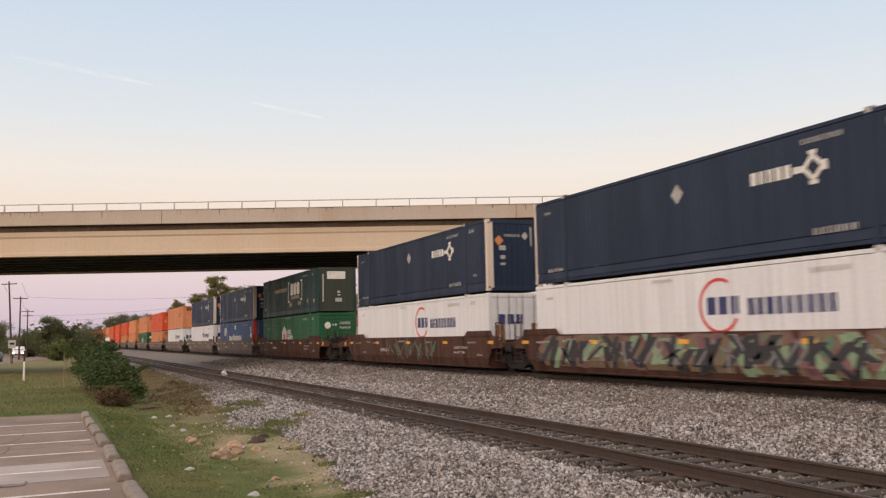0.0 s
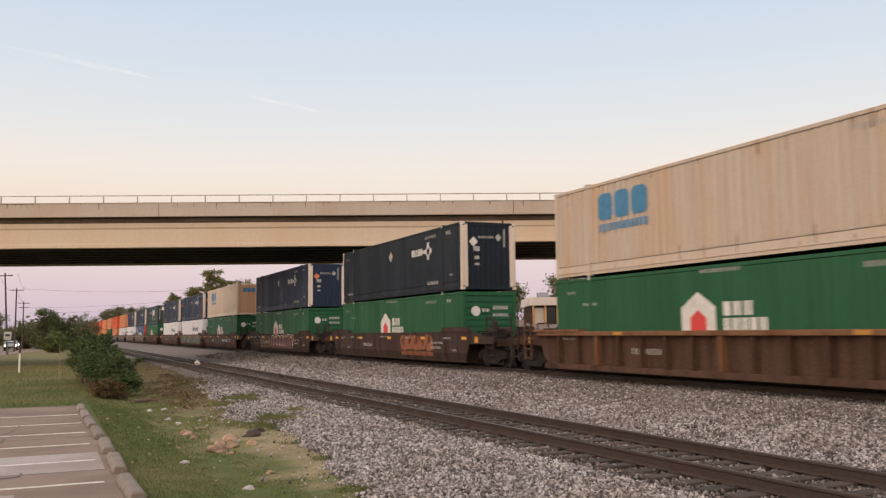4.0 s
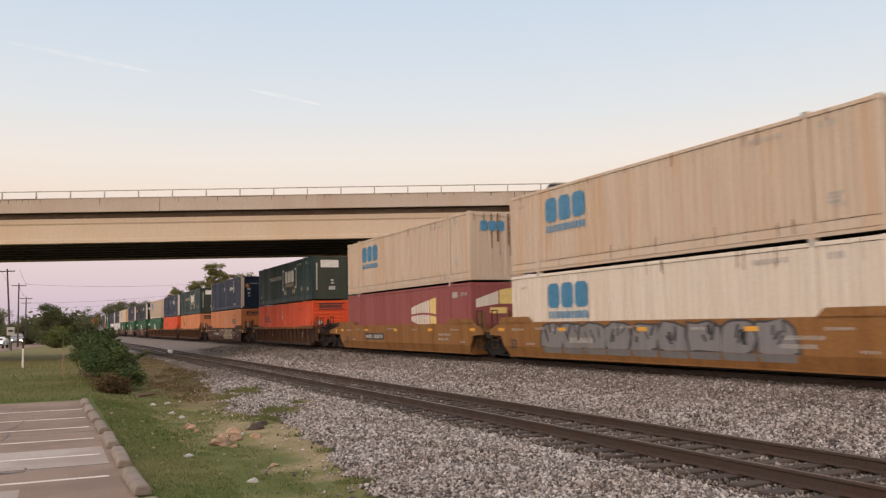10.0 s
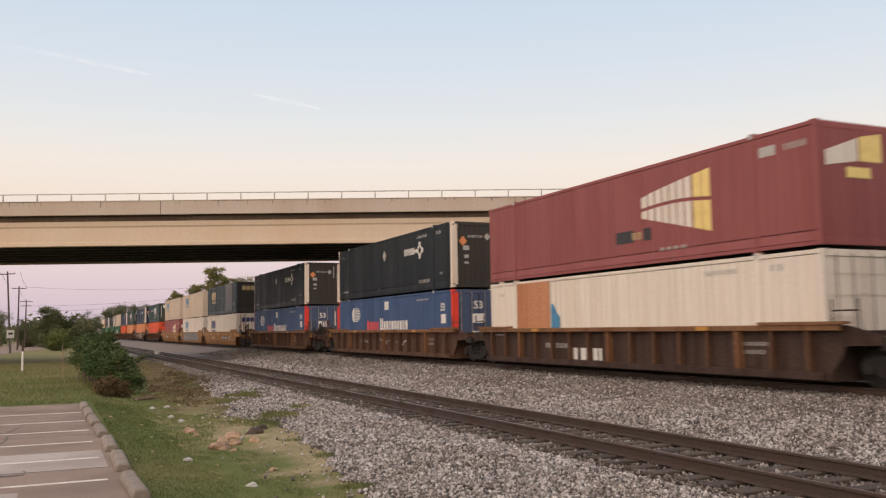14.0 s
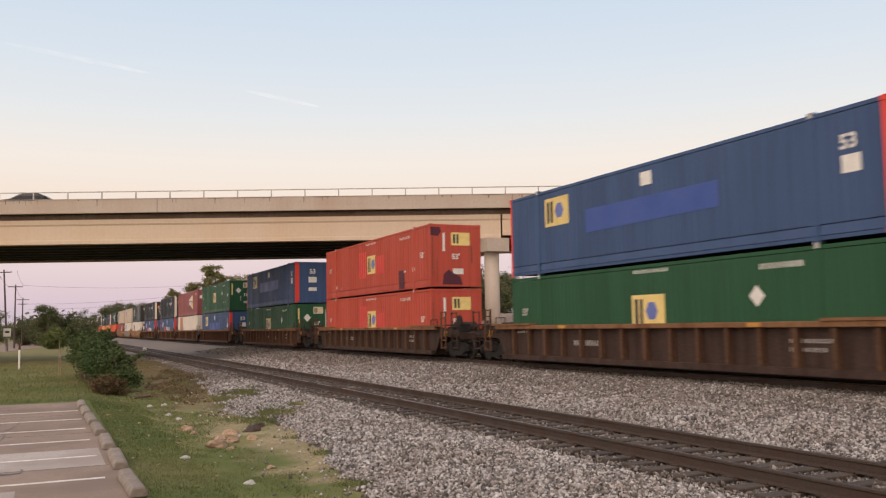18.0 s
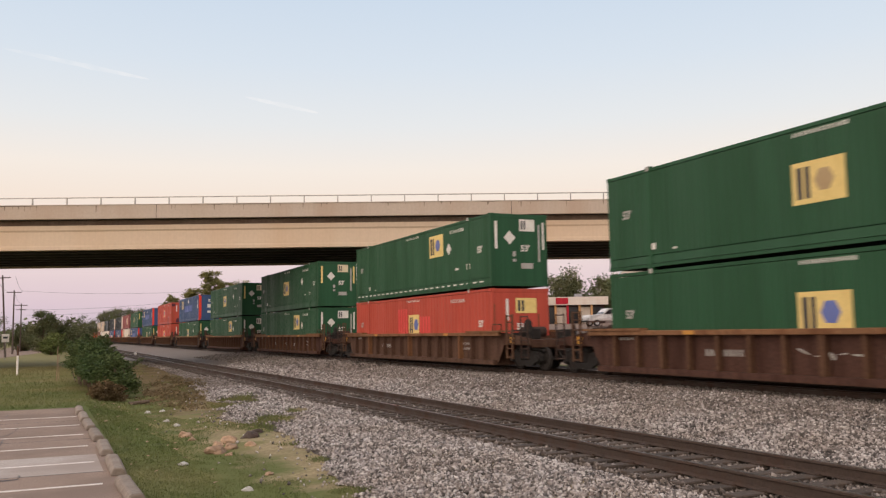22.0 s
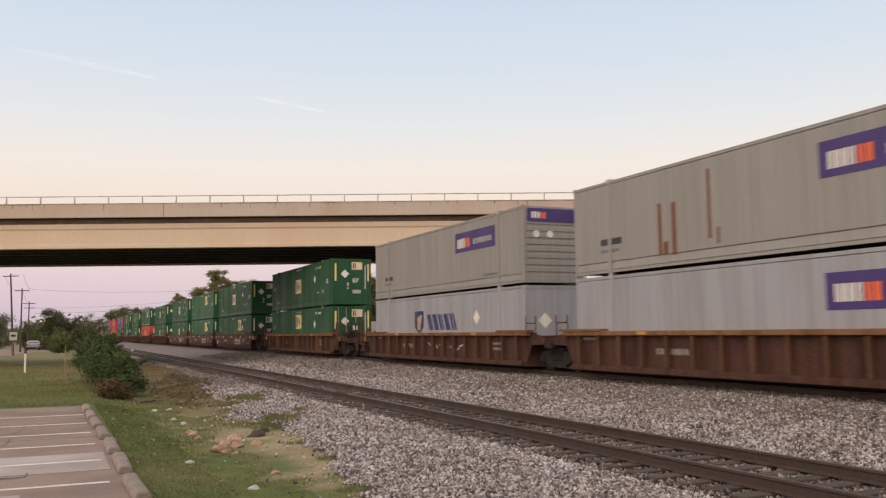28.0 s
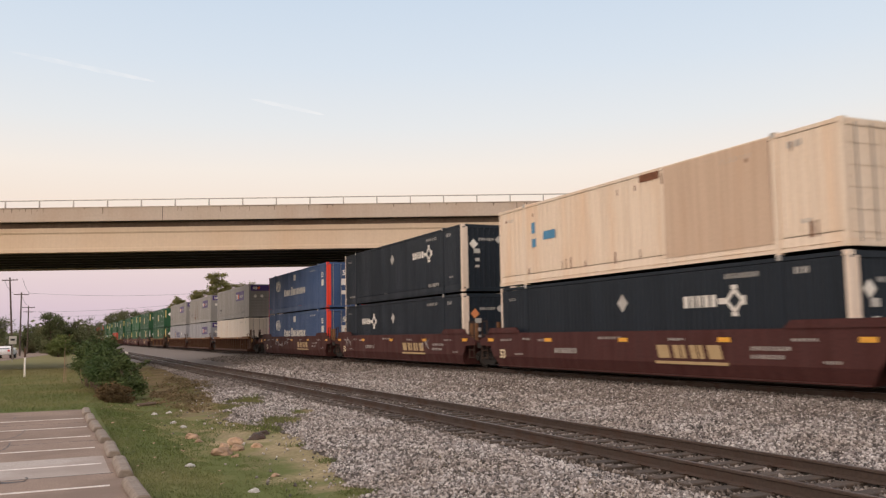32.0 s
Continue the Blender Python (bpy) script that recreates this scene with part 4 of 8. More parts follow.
def bent(px, py0, columns, label):
    """A row of columns under one cap, along the tracks."""
    b = thing("bridge_pier", pose(px, py0, 0), label, "bridge pier", kind="structure")
    n = len(columns)
    # the far bent's cap has the deck's shade in its colour
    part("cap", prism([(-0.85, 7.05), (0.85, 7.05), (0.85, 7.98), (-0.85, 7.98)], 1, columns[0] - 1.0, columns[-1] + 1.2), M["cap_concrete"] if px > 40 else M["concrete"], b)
    for y in columns:
        bm = bmesh.new()
        add_lathe(bm, [(0.0, 0.52 if px < 40 else 0.44), (7.05, 0.52 if px < 40 else 0.44)], (0, y, 0), 20, axis=2)
        for f in bm.faces:
            f.smooth = len(f.verts) == 4
        part("column", bm, M["concrete"] if px < 40 else M["beam"], b)


bent(27.75, 51.6, (0.9, 6.2, 11.5, 16.8), "round beige concrete columns under a cap beside the tracks")
bent(62.6, 38.8, (0.0, 5.5, 11.0, 16.5), "round beige concrete columns under a wide cap")
bent(-8.6, 68.5, (0.9, 6.2, 11.5, 16.8), "round beige concrete columns under a cap beside the road")

# ---- containers: 16.15 x 2.59 x 2.90 m; the origin lies at the middle of the floor, +y is the front ----
CL, CW, CH = 16.15, 2.59, 2.89
HALF = CL / 2


def ribbed_side(x, out, y0, y1, z0, z1, pitch, depth):
    """A pressed steel side with upright ribs; out is the way it faces (-1 or 1)."""
    bm = bmesh.new()
    n = max(2, round((y1 - y0) / pitch))
    step = (y1 - y0) / n
    ys = []
    for k in range(n):
        a = y0 + k * step
        ys += [(a, 0), (a + step * 0.50, 0), (a + step * 0.60, 1), (a + step * 0.90, 1)]
    ys.append((y1, 0))
    lo = [bm.verts.new((x - out * depth * d, y, z0)) for y, d in ys]
    hi = [bm.verts.new((x - out * depth * d, y, z1)) for y, d in ys]
    for k in range(len(ys) - 1):
        q = (lo[k], lo[k + 1], hi[k + 1], hi[k])
        bm.faces.new(q if out > 0 else q[::-1])
    return bm


def ribbed_end(y, out, levels, depth, w=1.20):
    bm = bmesh.new()
    zs = []
    for k in range(levels):
        a, s = 0.17 + k * (CH - 0.34) / levels, (CH - 0.34) / levels
        zs += [(a, 0), (a + s * 0.55, 0), (a + s * 0.62, 1), (a + s * 0.93, 1)]
    zs.append((CH - 0.17, 0))
    l = [bm.verts.new((-w, y - out * depth * d, z)) for z, d in zs]
    r = [bm.verts.new((w, y - out * depth * d, z)) for z, d in zs]
    for k in range(len(zs) - 1):
        q = (l[k], r[k], r[k + 1], l[k + 1])
        bm.faces.new(q if out < 0 else q[::-1])
    return bm


RISE = 0.08


def decal(name, parent, rects, mat, face="side", label=""):
    """Flat paint or film on a side. rects: places from the front along the side (or from the near edge across the end), and heights."""
    if name in ("panel", "placard", "patch") and len(rects) in (2, 3):
        return [decal(name, parent, [r], mat, face, label) for r in rects][0]
    bm = bmesh.new()
    for r in rects:
        if len(r) == 4 and not isinstance(r[0], tuple):
            u0, u1, v0, v1 = r
            pts = [(u0, v0), (u1, v0), (u1, v1), (u0, v1)]
        else:
            pts = r
        if face == "side":
            vs = [bm.verts.new((-CW / 2 - 0.005, HALF - u, v + RISE)) for u, v in pts]
        else:
            vs = [bm.verts.new((-CW / 2 + u, -HALF - 0.010, v + RISE)) for u, v in pts]
        bm.faces.new(vs)
    bmesh.ops.recalc_face_normals(bm, faces=bm.faces)
    for f in bm.faces:
        if (face == "side" and f.normal.x > 0) or (face != "side" and f.normal.y > 0):
            f.normal_flip()
    return tagged(part(name, bm, mat, parent, label), kind="stuff" if len(rects) > 3 or name in ("marking", "rust_streak") else "")


def letters(u, v, w, h, n, seed=1, slant=0.0):
    """A row of plain upright bars, thick and thin, in place of writing."""
    rnd, out, s = random.Random(seed), [], w / n
    for k in range(n):
        a = u + k * s
        if h >= 0.2 and rnd.random() < 0.35:
            spans = [(0.0, 0.74)]
        elif h >= 0.2:
            spans = [(0.0, 0.38), (0.48, 0.48 + rnd.uniform(0.20, 0.32))]
        else:
            spans = [(0.0, 0.30), (0.48, 0.48 + rnd.uniform(0.10, 0.2))]
        for p, q in spans:
            shape = [(a + p * s, v), (a + q * s, v), (a + q * s, v + h), (a + p * s, v + h)]
            out.append([(x + slant * 2.4 * (z - v), z) for x, z in shape])
    return out


def trio(u, v, w, h):
    """Three bold solid blocks in a row with their corners cut."""
    s, out = w / 3, []
    for k in range(3):
        a, b, e = u + k * s + 0.02 * s, u + k * s + 0.90 * s, 0.16 * h
        out.append([(a + e, v), (b - e, v), (b, v + e), (b, v + h - e), (b - e, v + h), (a + e, v + h), (a, v + h - e), (a, v + e)])
    return out


def ring(u, v, r0, r1, a0=0, a1=360, n=20, squash=1.0):
    out = []
    for k in range(n):
        p, q = radians(a0 + (a1 - a0) * k / n), radians(a0 + (a1 - a0) * (k + 1) / n)
        out.append([(u + r0 * math.cos(p) * squash, v + r0 * math.sin(p)), (u + r1 * math.cos(p) * squash, v + r1 * math.sin(p)),
                    (u + r1 * math.cos(q) * squash, v + r1 * math.sin(q)), (u + r0 * math.cos(q) * squash, v + r0 * math.sin(q))])
    return out


def diamond(u, v, r):
    return [[(u - r * 0.95, v), (u, v - r), (u + r * 0.95, v), (u, v + r)]]


def number(parent, body, u, v, size, mat, face="side"):
    me = text_mesh(body, size, mat, 0.012)
    ob = part("number", me, None, parent)
    ob.matrix_basis = pose(-CW / 2 - 0.006, HALF - u, v + RISE, 90, 0, -90) if face == "side" else pose(-CW / 2 + u, -HALF - 0.011, v + RISE, 90, 0, 0)
    return ob


SHARED = {}


def cached(key, make, mat):
    """One mesh for alike parts in one paint."""
    k = (key, mat.name)
    if k not in SHARED:
        SHARED[k] = mesh_of(key, make(), mat)
    return SHARED[k]


def container(color, label, pitch=0.16, depth=0.012, post=None, end="doors", rear=None):
    c = thing("container", pose(0, 0, 0), label, "container", group="containers on the train")
    mat, pm = M[color], M[post or color]
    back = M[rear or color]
    x = CW / 2
    for s, nm in ((-1, "side_wall"), (1, "side_wall")):
        part(nm, cached(f"side{s}_{pitch}_{depth}", lambda: ribbed_side(s * x, s, -HALF + 0.14, HALF - 0.14, 0.352, CH - 0.122, pitch, depth), mat), None, c)
    part("roof", cached("roof", lambda: boxed(-x + 0.05, x - 0.05, -HALF + 0.05, HALF - 0.05, CH - 0.06, CH - 0.025), mat), None, c)
    part("floor", cached("floor", lambda: boxed(-x + 0.05, x - 0.05, -HALF + 0.05, HALF - 0.05, 0.03, 0.13), M["running_gear"]), None, c)
    part("front_wall", cached(f"front_{end}", lambda: ribbed_end(HALF - 0.02, 1, 9, 0.03), mat), None, c)

    for sx in (-1, 1):
        a, b = (-x - 0.003, -x + 0.05) if sx < 0 else (x - 0.05, x + 0.003)

        def low_rail():
            o = -sx * 0.003
            poly = [(sx * x - o, 0.0), (sx * x - o, 0.085), (sx * (x - 0.030), 0.088), (sx * (x - 0.030), 0.104), (sx * (x + 0.002), 0.106), (sx * (x - 0.022), 0.335), (sx * (x - 0.06), 0.337), (sx * (x - 0.06), 0.0)]
            bm = bmesh.new()
            lo, hi = [bm.verts.new((px, -HALF + 0.12, pz)) for px, pz in poly], [bm.verts.new((px, HALF - 0.12, pz)) for px, pz in poly]
            for k in range(len(poly)):
                bm.faces.new((lo[k], hi[k], hi[(k + 1) % len(poly)], lo[(k + 1) % len(poly)]))
            bm.faces.new(lo), bm.faces.new(hi[::-1])
            bmesh.ops.recalc_face_normals(bm, faces=bm.faces)
            return bm
        part("top_rail", cached(f"toprail{sx}", lambda: boxed(a, b, -HALF + 0.12, HALF - 0.12, CH - 0.11, CH - 0.01, bevel=0.008), mat), None, c)
        part("bottom_rail", cached(f"lowrail{sx}", low_rail, mat), None, c)

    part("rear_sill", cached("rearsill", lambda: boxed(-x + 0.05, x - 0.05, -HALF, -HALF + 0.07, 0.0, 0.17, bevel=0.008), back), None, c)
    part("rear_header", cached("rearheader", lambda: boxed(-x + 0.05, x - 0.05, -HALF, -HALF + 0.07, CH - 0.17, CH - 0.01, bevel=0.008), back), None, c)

    def corner():
        bm = boxed(-0.075, 0.075, -0.075, 0.075, 0.0, CH, bevel=0.012)
        add_box(bm, -0.085, 0.085, -0.085, 0.085, CH - 0.115, CH + 0.004)
        add_box(bm, -0.085, 0.085, -0.085, 0.085, -0.002, 0.115)
        return bm
    for sx in (-1, 1):
        for sy in (-1, 1):
            p = part("corner_post", cached("corner", corner, pm), None, c)
            p.matrix_basis = pose(sx * (x - 0.078), sy * (HALF - 0.078), 0)
        if post:
            p = part("end_post", cached("endpost", lambda: boxed(-0.07, 0.07, 0.0, 0.06, 0.116, CH - 0.116, bevel=0.006), pm), None, c)
            p.matrix_basis = pose(sx * (x - 0.215), -HALF - 0.004, 0)

    def lift_post():
        bm = boxed(-0.012, 0.05, -0.085, 0.085, 0.0, CH - 0.004)
        add_box(bm, -0.020, 0.15, -0.09, 0.09, CH - 0.10, CH + 0.044)
        add_box(bm, -0.018, 0.15, -0.09, 0.09, -0.045, 0.10)
        return bm
    for sx in (-1, 1):
        for sy in (-1, 1):
            p = part("lifting_post", cached("lift", lift_post, mat), None, c)
            p.matrix_basis = pose(sx * x, sy * 6.085, 0, 0, 0, 0 if sx < 0 else 180)
    cf = cached("casting", lambda: boxed(-0.024, 0.12, -0.075, 0.075, CH - 0.085, CH + 0.0445), M["marking_dim"])
    for sy in (-1, 1):
        p = part("corner_casting", cf, None, c, "grey steel lifting casting")
        p.matrix_basis = pose(-x, sy * 6.085, 0)
    if end == "doors":
        def leaf():
            bm = boxed(-0.56, 0.56, -0.02, 0.03, 0.18, CH - 0.18)
            for k in range(5):
                z = 0.32 + k * 0.50
                add_box(bm, -0.52, 0.52, -0.034, -0.02, z, z + 0.30)
            return bm
        for s in (-1, 1):
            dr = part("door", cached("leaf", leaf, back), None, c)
            dr.matrix_basis = pose(s * 0.575, -HALF + 0.045, 0)
            for q in (-0.30, 0.22):
                b = part("lock_rod", cached("rod", lambda: rod((0, -0.055, 0.10), (0, -0.055, CH - 0.10), 0.018, sides=6), M["galvanised"]), None, dr, "galvanised lock rod")
                b.matrix_basis = pose(q, 0, 0)
    elif end == "upright":
        def upright():
            bm, pts = bmesh.new(), []
            for k in range(9):
                a0 = -1.14 + k * 0.2533
                pts += [(a0, 0), (a0 + 0.13, 0), (a0 + 0.15, 1), (a0 + 0.235, 1)]
            pts.append((1.14, 0))
            lo = [bm.verts.new((px, -HALF + 0.02 + 0.03 * dd, 0.17)) for px, dd in pts]
            hi = [bm.verts.new((px, -HALF + 0.02 + 0.03 * dd, CH - 0.17)) for px, dd in pts]
            for k in range(len(pts) - 1):
                bm.faces.new((lo[k], lo[k + 1], hi[k + 1], hi[k]))
            return bm
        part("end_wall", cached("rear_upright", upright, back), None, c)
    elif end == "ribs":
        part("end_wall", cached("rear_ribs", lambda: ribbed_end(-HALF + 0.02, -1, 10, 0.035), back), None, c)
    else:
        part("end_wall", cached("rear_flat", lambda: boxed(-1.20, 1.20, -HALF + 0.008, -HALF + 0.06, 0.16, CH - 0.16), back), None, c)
    return c


def small_marks(c, mat, seed, side=True):
    """Numbers and data blocks too small to read."""
    rnd = random.Random(seed)
    decal("marking", c, letters(12.3, 2.40, 1.2, 0.13, 9, seed) + letters(0.7, 2.30, 0.5, 0.10, 4, seed) + letters(14.6, 2.38, 0.5, 0.16, 2, seed) + letters(14.9, 0.55, 0.35, 0.1, 2, seed), mat)


def c_lattice(color, seed, flip=False, end="upright"):
    """Dark container, cream posts, a white row of bars with an open diamond."""
    name = {"navy": "navy blue", "slate": "dark slate blue", "coal": "charcoal"}[color]
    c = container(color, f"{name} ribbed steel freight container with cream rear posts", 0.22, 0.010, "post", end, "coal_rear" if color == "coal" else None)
    w = M["marking"]
    u = 2.9 if flip else 10.5
    decal("logo", c, letters(u + 0.15, 1.70, 1.35, 0.32, 5, 3, 0.0) + ring(u + 2.1, 1.84, 0.20, 0.36, 0, 360, 4) + [(u + 1.5, u + 1.78, 1.76, 1.92), (u + 1.98, u + 2.22, 2.14, 2.24), (u + 1.98, u + 2.22, 1.44, 1.54), (u + 2.38, u + 2.50, 1.72, 1.96)], w, label="white bars beside an open white diamond")
    small_marks(c, M["marking_dim"], seed)
    decal("marking", c, letters(12.5, 0.27, 1.25, 0.16, 6, 5) + letters(0.9, 0.27, 1.2, 0.12, 6, 5), M["marking_dim"])
    decal("placard", c, diamond(7.85, 1.95, 0.28), M["marking_dim"], label="grey worn diamond placard")
    decal("marking", c, letters(0.80, 2.10, 0.75, 0.12, 6, 2) + diamond(1.75, 2.16, 0.17) + letters(2.0, 1.75, 0.10, 0.8, 1, 2) + [(0.55, 0.85, 1.55, 1.75), (0.6, 0.82, 0.95, 1.05), (0.6, 0.82, 1.2, 1.35)], M["marking_dim"], "end")
    decal("placard", c, diamond(0.55, 1.95, 0.22), M["peach"] if seed % 2 else M["marking"], "end", "small diamond placard")
    return c


def c_white_ring(seed):
    c = container("clean_white", "white ribbed container with a red ring and navy bars", 0.30, 0.012, None, "doors")
    decal("emblem", c, ring(9.30, 1.77, 0.64, 0.73, 60, 330, 22, 1.05), M["mark_red"], label="open red ring")
    decal("logo", c, letters(8.85, 1.54, 1.30, 0.46, 3, 4) + letters(10.32, 1.50, 2.8, 0.42, 9, 6), M["mark_navy"], label="navy bars")
    decal("marking", c, letters(6.6, 2.50, 0.9, 0.10, 8, 2), M["marking_dim"])
    decal("logo", c, letters(0.45, 1.55, 1.2, 0.40, 3, 4), M["mark_navy"], "end", "navy bars")
    small_marks(c, M["marking_dim"], seed)
    return c


def c_block(color, ink, seed, where=2.58, end="doors", v=1.58):
    name = {"cream": "stained cream", "light_cream": "pale cream", "off_white": "off-white", "steel": "slate grey"}[color]
    deep = color != "steel"
    c = container(color, f"{name} corrugated freight container with bold bars", 0.30 if deep else 0.22, 0.050 if deep else 0.012, None, end, None if deep else "coal_rear")
    decal("logo", c, trio(where, v, 2.55, 0.84) + letters(where + 0.05, v - 0.36, 2.45, 0.24, 12, 9), M[ink], label="bold bars over a row of small ones")
    ob = decal("logo", c, trio(0.52, 2.0, 1.2, 0.42), M[ink], "end", "bold bars")
    for q in ob.data.vertices:
        q.co.y -= 0.004
    small_marks(c, M["marking_dim"], seed)
    number(c, "53'", 14.9, 0.75, 0.36, M["marking_dim"])
    rnd = random.Random(seed * 7)
    if deep:
        rects = []
        for k in range(26):
            u, h = rnd.uniform(0.3, 15.8), rnd.uniform(0.1, 0.6) ** 1.3
            vv = rnd.choice((0.05, CH - 0.1 - h))
            rects.append((u, u + rnd.uniform(0.012, 0.05), vv, vv + h))
        decal("rust_streak", c, rects, M["rust"], label="brown rust streaks")
        runs = []
        for k in range(16 if color == "cream" else 5):
            u, h = rnd.uniform(0.15, 2.4), rnd.uniform(0.3, 2.0)
            runs.append((u, u + rnd.uniform(0.02, 0.09), CH - 0.15 - h, CH - 0.15))
        decal("rust_streak", c, runs, M["rust"], "end", "long brown rust runs")
    if seed == 9:
        decal("patch", c, [(0.15, 2.44, 0.09, 2.64)], M["tan_end"], "end", "rust-tan end wall")
    if color == "steel":
        decal("patch", c, [(10.6, 14.15, 0.17, 2.78)], M["coal_grey"], label="paler grey repainted panel")
    return c


def c_house(seed):
    c = container("forest", "green freight container with a white house mark", 0.30, 0.014, None, "ribs")
    decal("emblem", c, [[(6.38, 0.55), (7.72, 0.55), (7.72, 1.70), (7.05, 2.12), (6.38, 1.70)]], M["marking"], label="white house shape")
    bm = decal("emblem", c, [[(6.74, 0.68), (7.36, 0.68), (7.36, 1.42), (7.05, 1.64), (6.74, 1.42)]], M["mark_red"], label="red block")
    for v in bm.data.vertices:
        v.co.x -= 0.004
    decal("logo", c, letters(8.0, 1.46, 1.10, 0.36, 3, 3) + letters(8.0, 1.04, 1.55, 0.36, 5, 5), M["marking"], label="white bars")
    decal("marking", c, letters(7.2, 2.60, 1.5, 0.10, 10, 5) + letters(1.6, 1.9, 0.8, 0.10, 6, 5), M["marking_dim"])
    decal("marking", c, ring(0.62, 1.98, 0.0, 0.22, 0, 360, 12) + letters(0.95, 1.95, 0.35, 0.14, 2, 3) + letters(1.45, 2.05, 0.75, 0.16, 6, 3) + letters(1.45, 1.75, 0.75, 0.14, 6, 4), M["marking"], "end")
    number(c, "53'", 0.9, 0.62, 0.30, M["marking_dim"])
    number(c, "53'", 15.0, 0.72, 0.36, M["marking"])
    small_marks(c, M["marking_dim"], seed)
    return c


def c_bracket(seed):
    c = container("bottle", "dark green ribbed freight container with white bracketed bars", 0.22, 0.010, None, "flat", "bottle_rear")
    w = M["marking"]
    decal("logo", c, trio(8.88, 1.30, 2.62, 0.86), w, label="bold white bars")
    decal("logo", c, [(8.2, 8.34, 0.80, 2.30), (8.34, 8.62, 2.16, 2.30), (8.34, 8.62, 0.80, 0.94), (12.0, 12.14, 0.85, 2.30), (11.7, 12.0, 2.16, 2.30), (11.7, 12.0, 0.85, 0.99)], w, label="white brackets")
    decal("marking", c, letters(9.05, 1.02, 2.3, 0.22, 10, 6), M["mark_gold"], label="gold bars")
    decal("marking", c, letters(4.1, 1.66, 3.8, 0.28, 15, 5, -0.05), M["mark_gold"] if seed % 2 else M["marking_dim"], label="row of pale bars")
    decal("marking", c, ring(8.75, 0.62, 0, 0.17, 0, 360, 10) + ring(9.15, 0.62, 0, 0.17, 0, 360, 10) + ring(11.2, 0.66, 0, 0.17, 0, 360, 10) + ring(11.6, 0.66, 0, 0.17, 0, 360, 10) + [(13.4, 13.7, 0.60, 0.85), (14.9, 15.3, 0.55, 0.78), (0.75, 1.1, 0.45, 0.62)], M["mark_gold"], label="gold dots")
    small_marks(c, M["marking_dim"], seed)
    decal("panel", c, [(0.60, 1.85, 2.05, 2.55)], w, "end", "blank white panel")
    decal("marking", c, letters(0.28, 0.55, 0.12, 1.8, 1, 3) + [(1.15, 1.6, 0.55, 0.8), (1.3, 1.5, 0.95, 1.05), (1.3, 1.5, 1.12, 1.26)], M["marking_dim"], "end")
    return c


def c_boxmark(color, seed, u=12.0):
    name = {"orange": "bright orange", "peach": "faded pale orange"}[color]
    c = container(color, f"{name} freight container with black outlined bars", 0.22, 0.008, None, "ribs")
    k = M["mark_black"]
    decal("logo", c, letters(u + 0.08, 1.62, 1.55, 0.20, 9, 3) + [(u, u + 1.75, 1.86, 1.92), (u, u + 1.75, 1.48, 1.56)], k, label="black bars between two lines")
    decal("placard", c, [(7.9, 8.2, 1.65, 1.92), (7.98, 8.12, 2.0, 2.2)], M["marking_dim"], label="grey metal plate")
    decal("marking", c, letters(12.6, 2.25, 1.1, 0.10, 8, 2) + letters(1.4, 2.25, 0.6, 0.10, 4, 2), M["rust"])
    decal("logo", c, letters(0.5, 2.32, 1.6, 0.20, 9, 3) + [(0.45, 2.2, 2.2, 2.26), (0.45, 2.2, 2.56, 2.62)], k, "end", "black bars")
    decal("placard", c, diamond(0.55, 1.35, 0.2), M["marking_dim"], "end")
    return c


def c_sweep(seed, rear=True):
    c = container("maroon", "maroon freight container with a white and yellow swept emblem", 0.22, 0.010, None, "flat")
    def swept(u0, u1, gap=0.05):
        """Upright strips above and below the wave of the swept emblem, from u0 to u1."""
        out, n = [], max(1, round((u1 - u0) / 0.34))
        for k in range(n):
            p, q = u0 + (u1 - u0) * k / n, u0 + (u1 - u0) * (k + 1) / n - gap
            f = lambda u: (u - 9.7) / 2.95
            wave = lambda u: 1.52 + 0.10 * math.sin(f(u) * 3.0) - 0.06 * f(u)
            top, foot = lambda u: 1.88 + 0.42 * f(u) ** 0.8, lambda u: 1.28 - 0.68 * f(u)
            out.append([(p, wave(p) + 0.05), (q, wave(q) + 0.05), (q, top(q)), (p, top(p))])
            out.append([(p, foot(p)), (q, foot(q)), (q, wave(q) - 0.05), (p, wave(p) - 0.05)])
        return out
    decal("emblem", c, swept(9.7, 11.93), M["off_white"], label="white swept strips")
    decal("emblem", c, swept(11.95, 12.65, 0.02), M["mark_yellow"], label="yellow swept strips")
    decal("marking", c, [(8.4, 9.3, 0.62, 0.98), (9.75, 10.1, 0.62, 0.98)], M["mark_black"])
    decal("marking", c, letters(9.2, 0.68, 0.55, 0.22, 2, 3), M["mark_gold"])
    decal("marking", c, letters(14.4, 2.2, 0.7, 0.25, 1, 3) + letters(15.2, 2.25, 0.7, 0.16, 5, 3) + letters(10.5, 0.25, 1.2, 0.1, 4, 3), M["marking_dim"])
    decal("emblem", c, [[(0.25, 1.75), (1.3, 1.9), (1.3, 2.45), (0.25, 2.1)]], M["off_white"], "end", "white swept block")
    decal("emblem", c, [[(1.35, 1.9), (2.1, 1.9), (2.1, 2.6), (1.35, 2.48)], [(0.9, 1.5), (1.7, 1.5), (1.7, 1.75), (0.9, 1.75)]], M["mark_yellow"], "end", "yellow swept block")
    return c


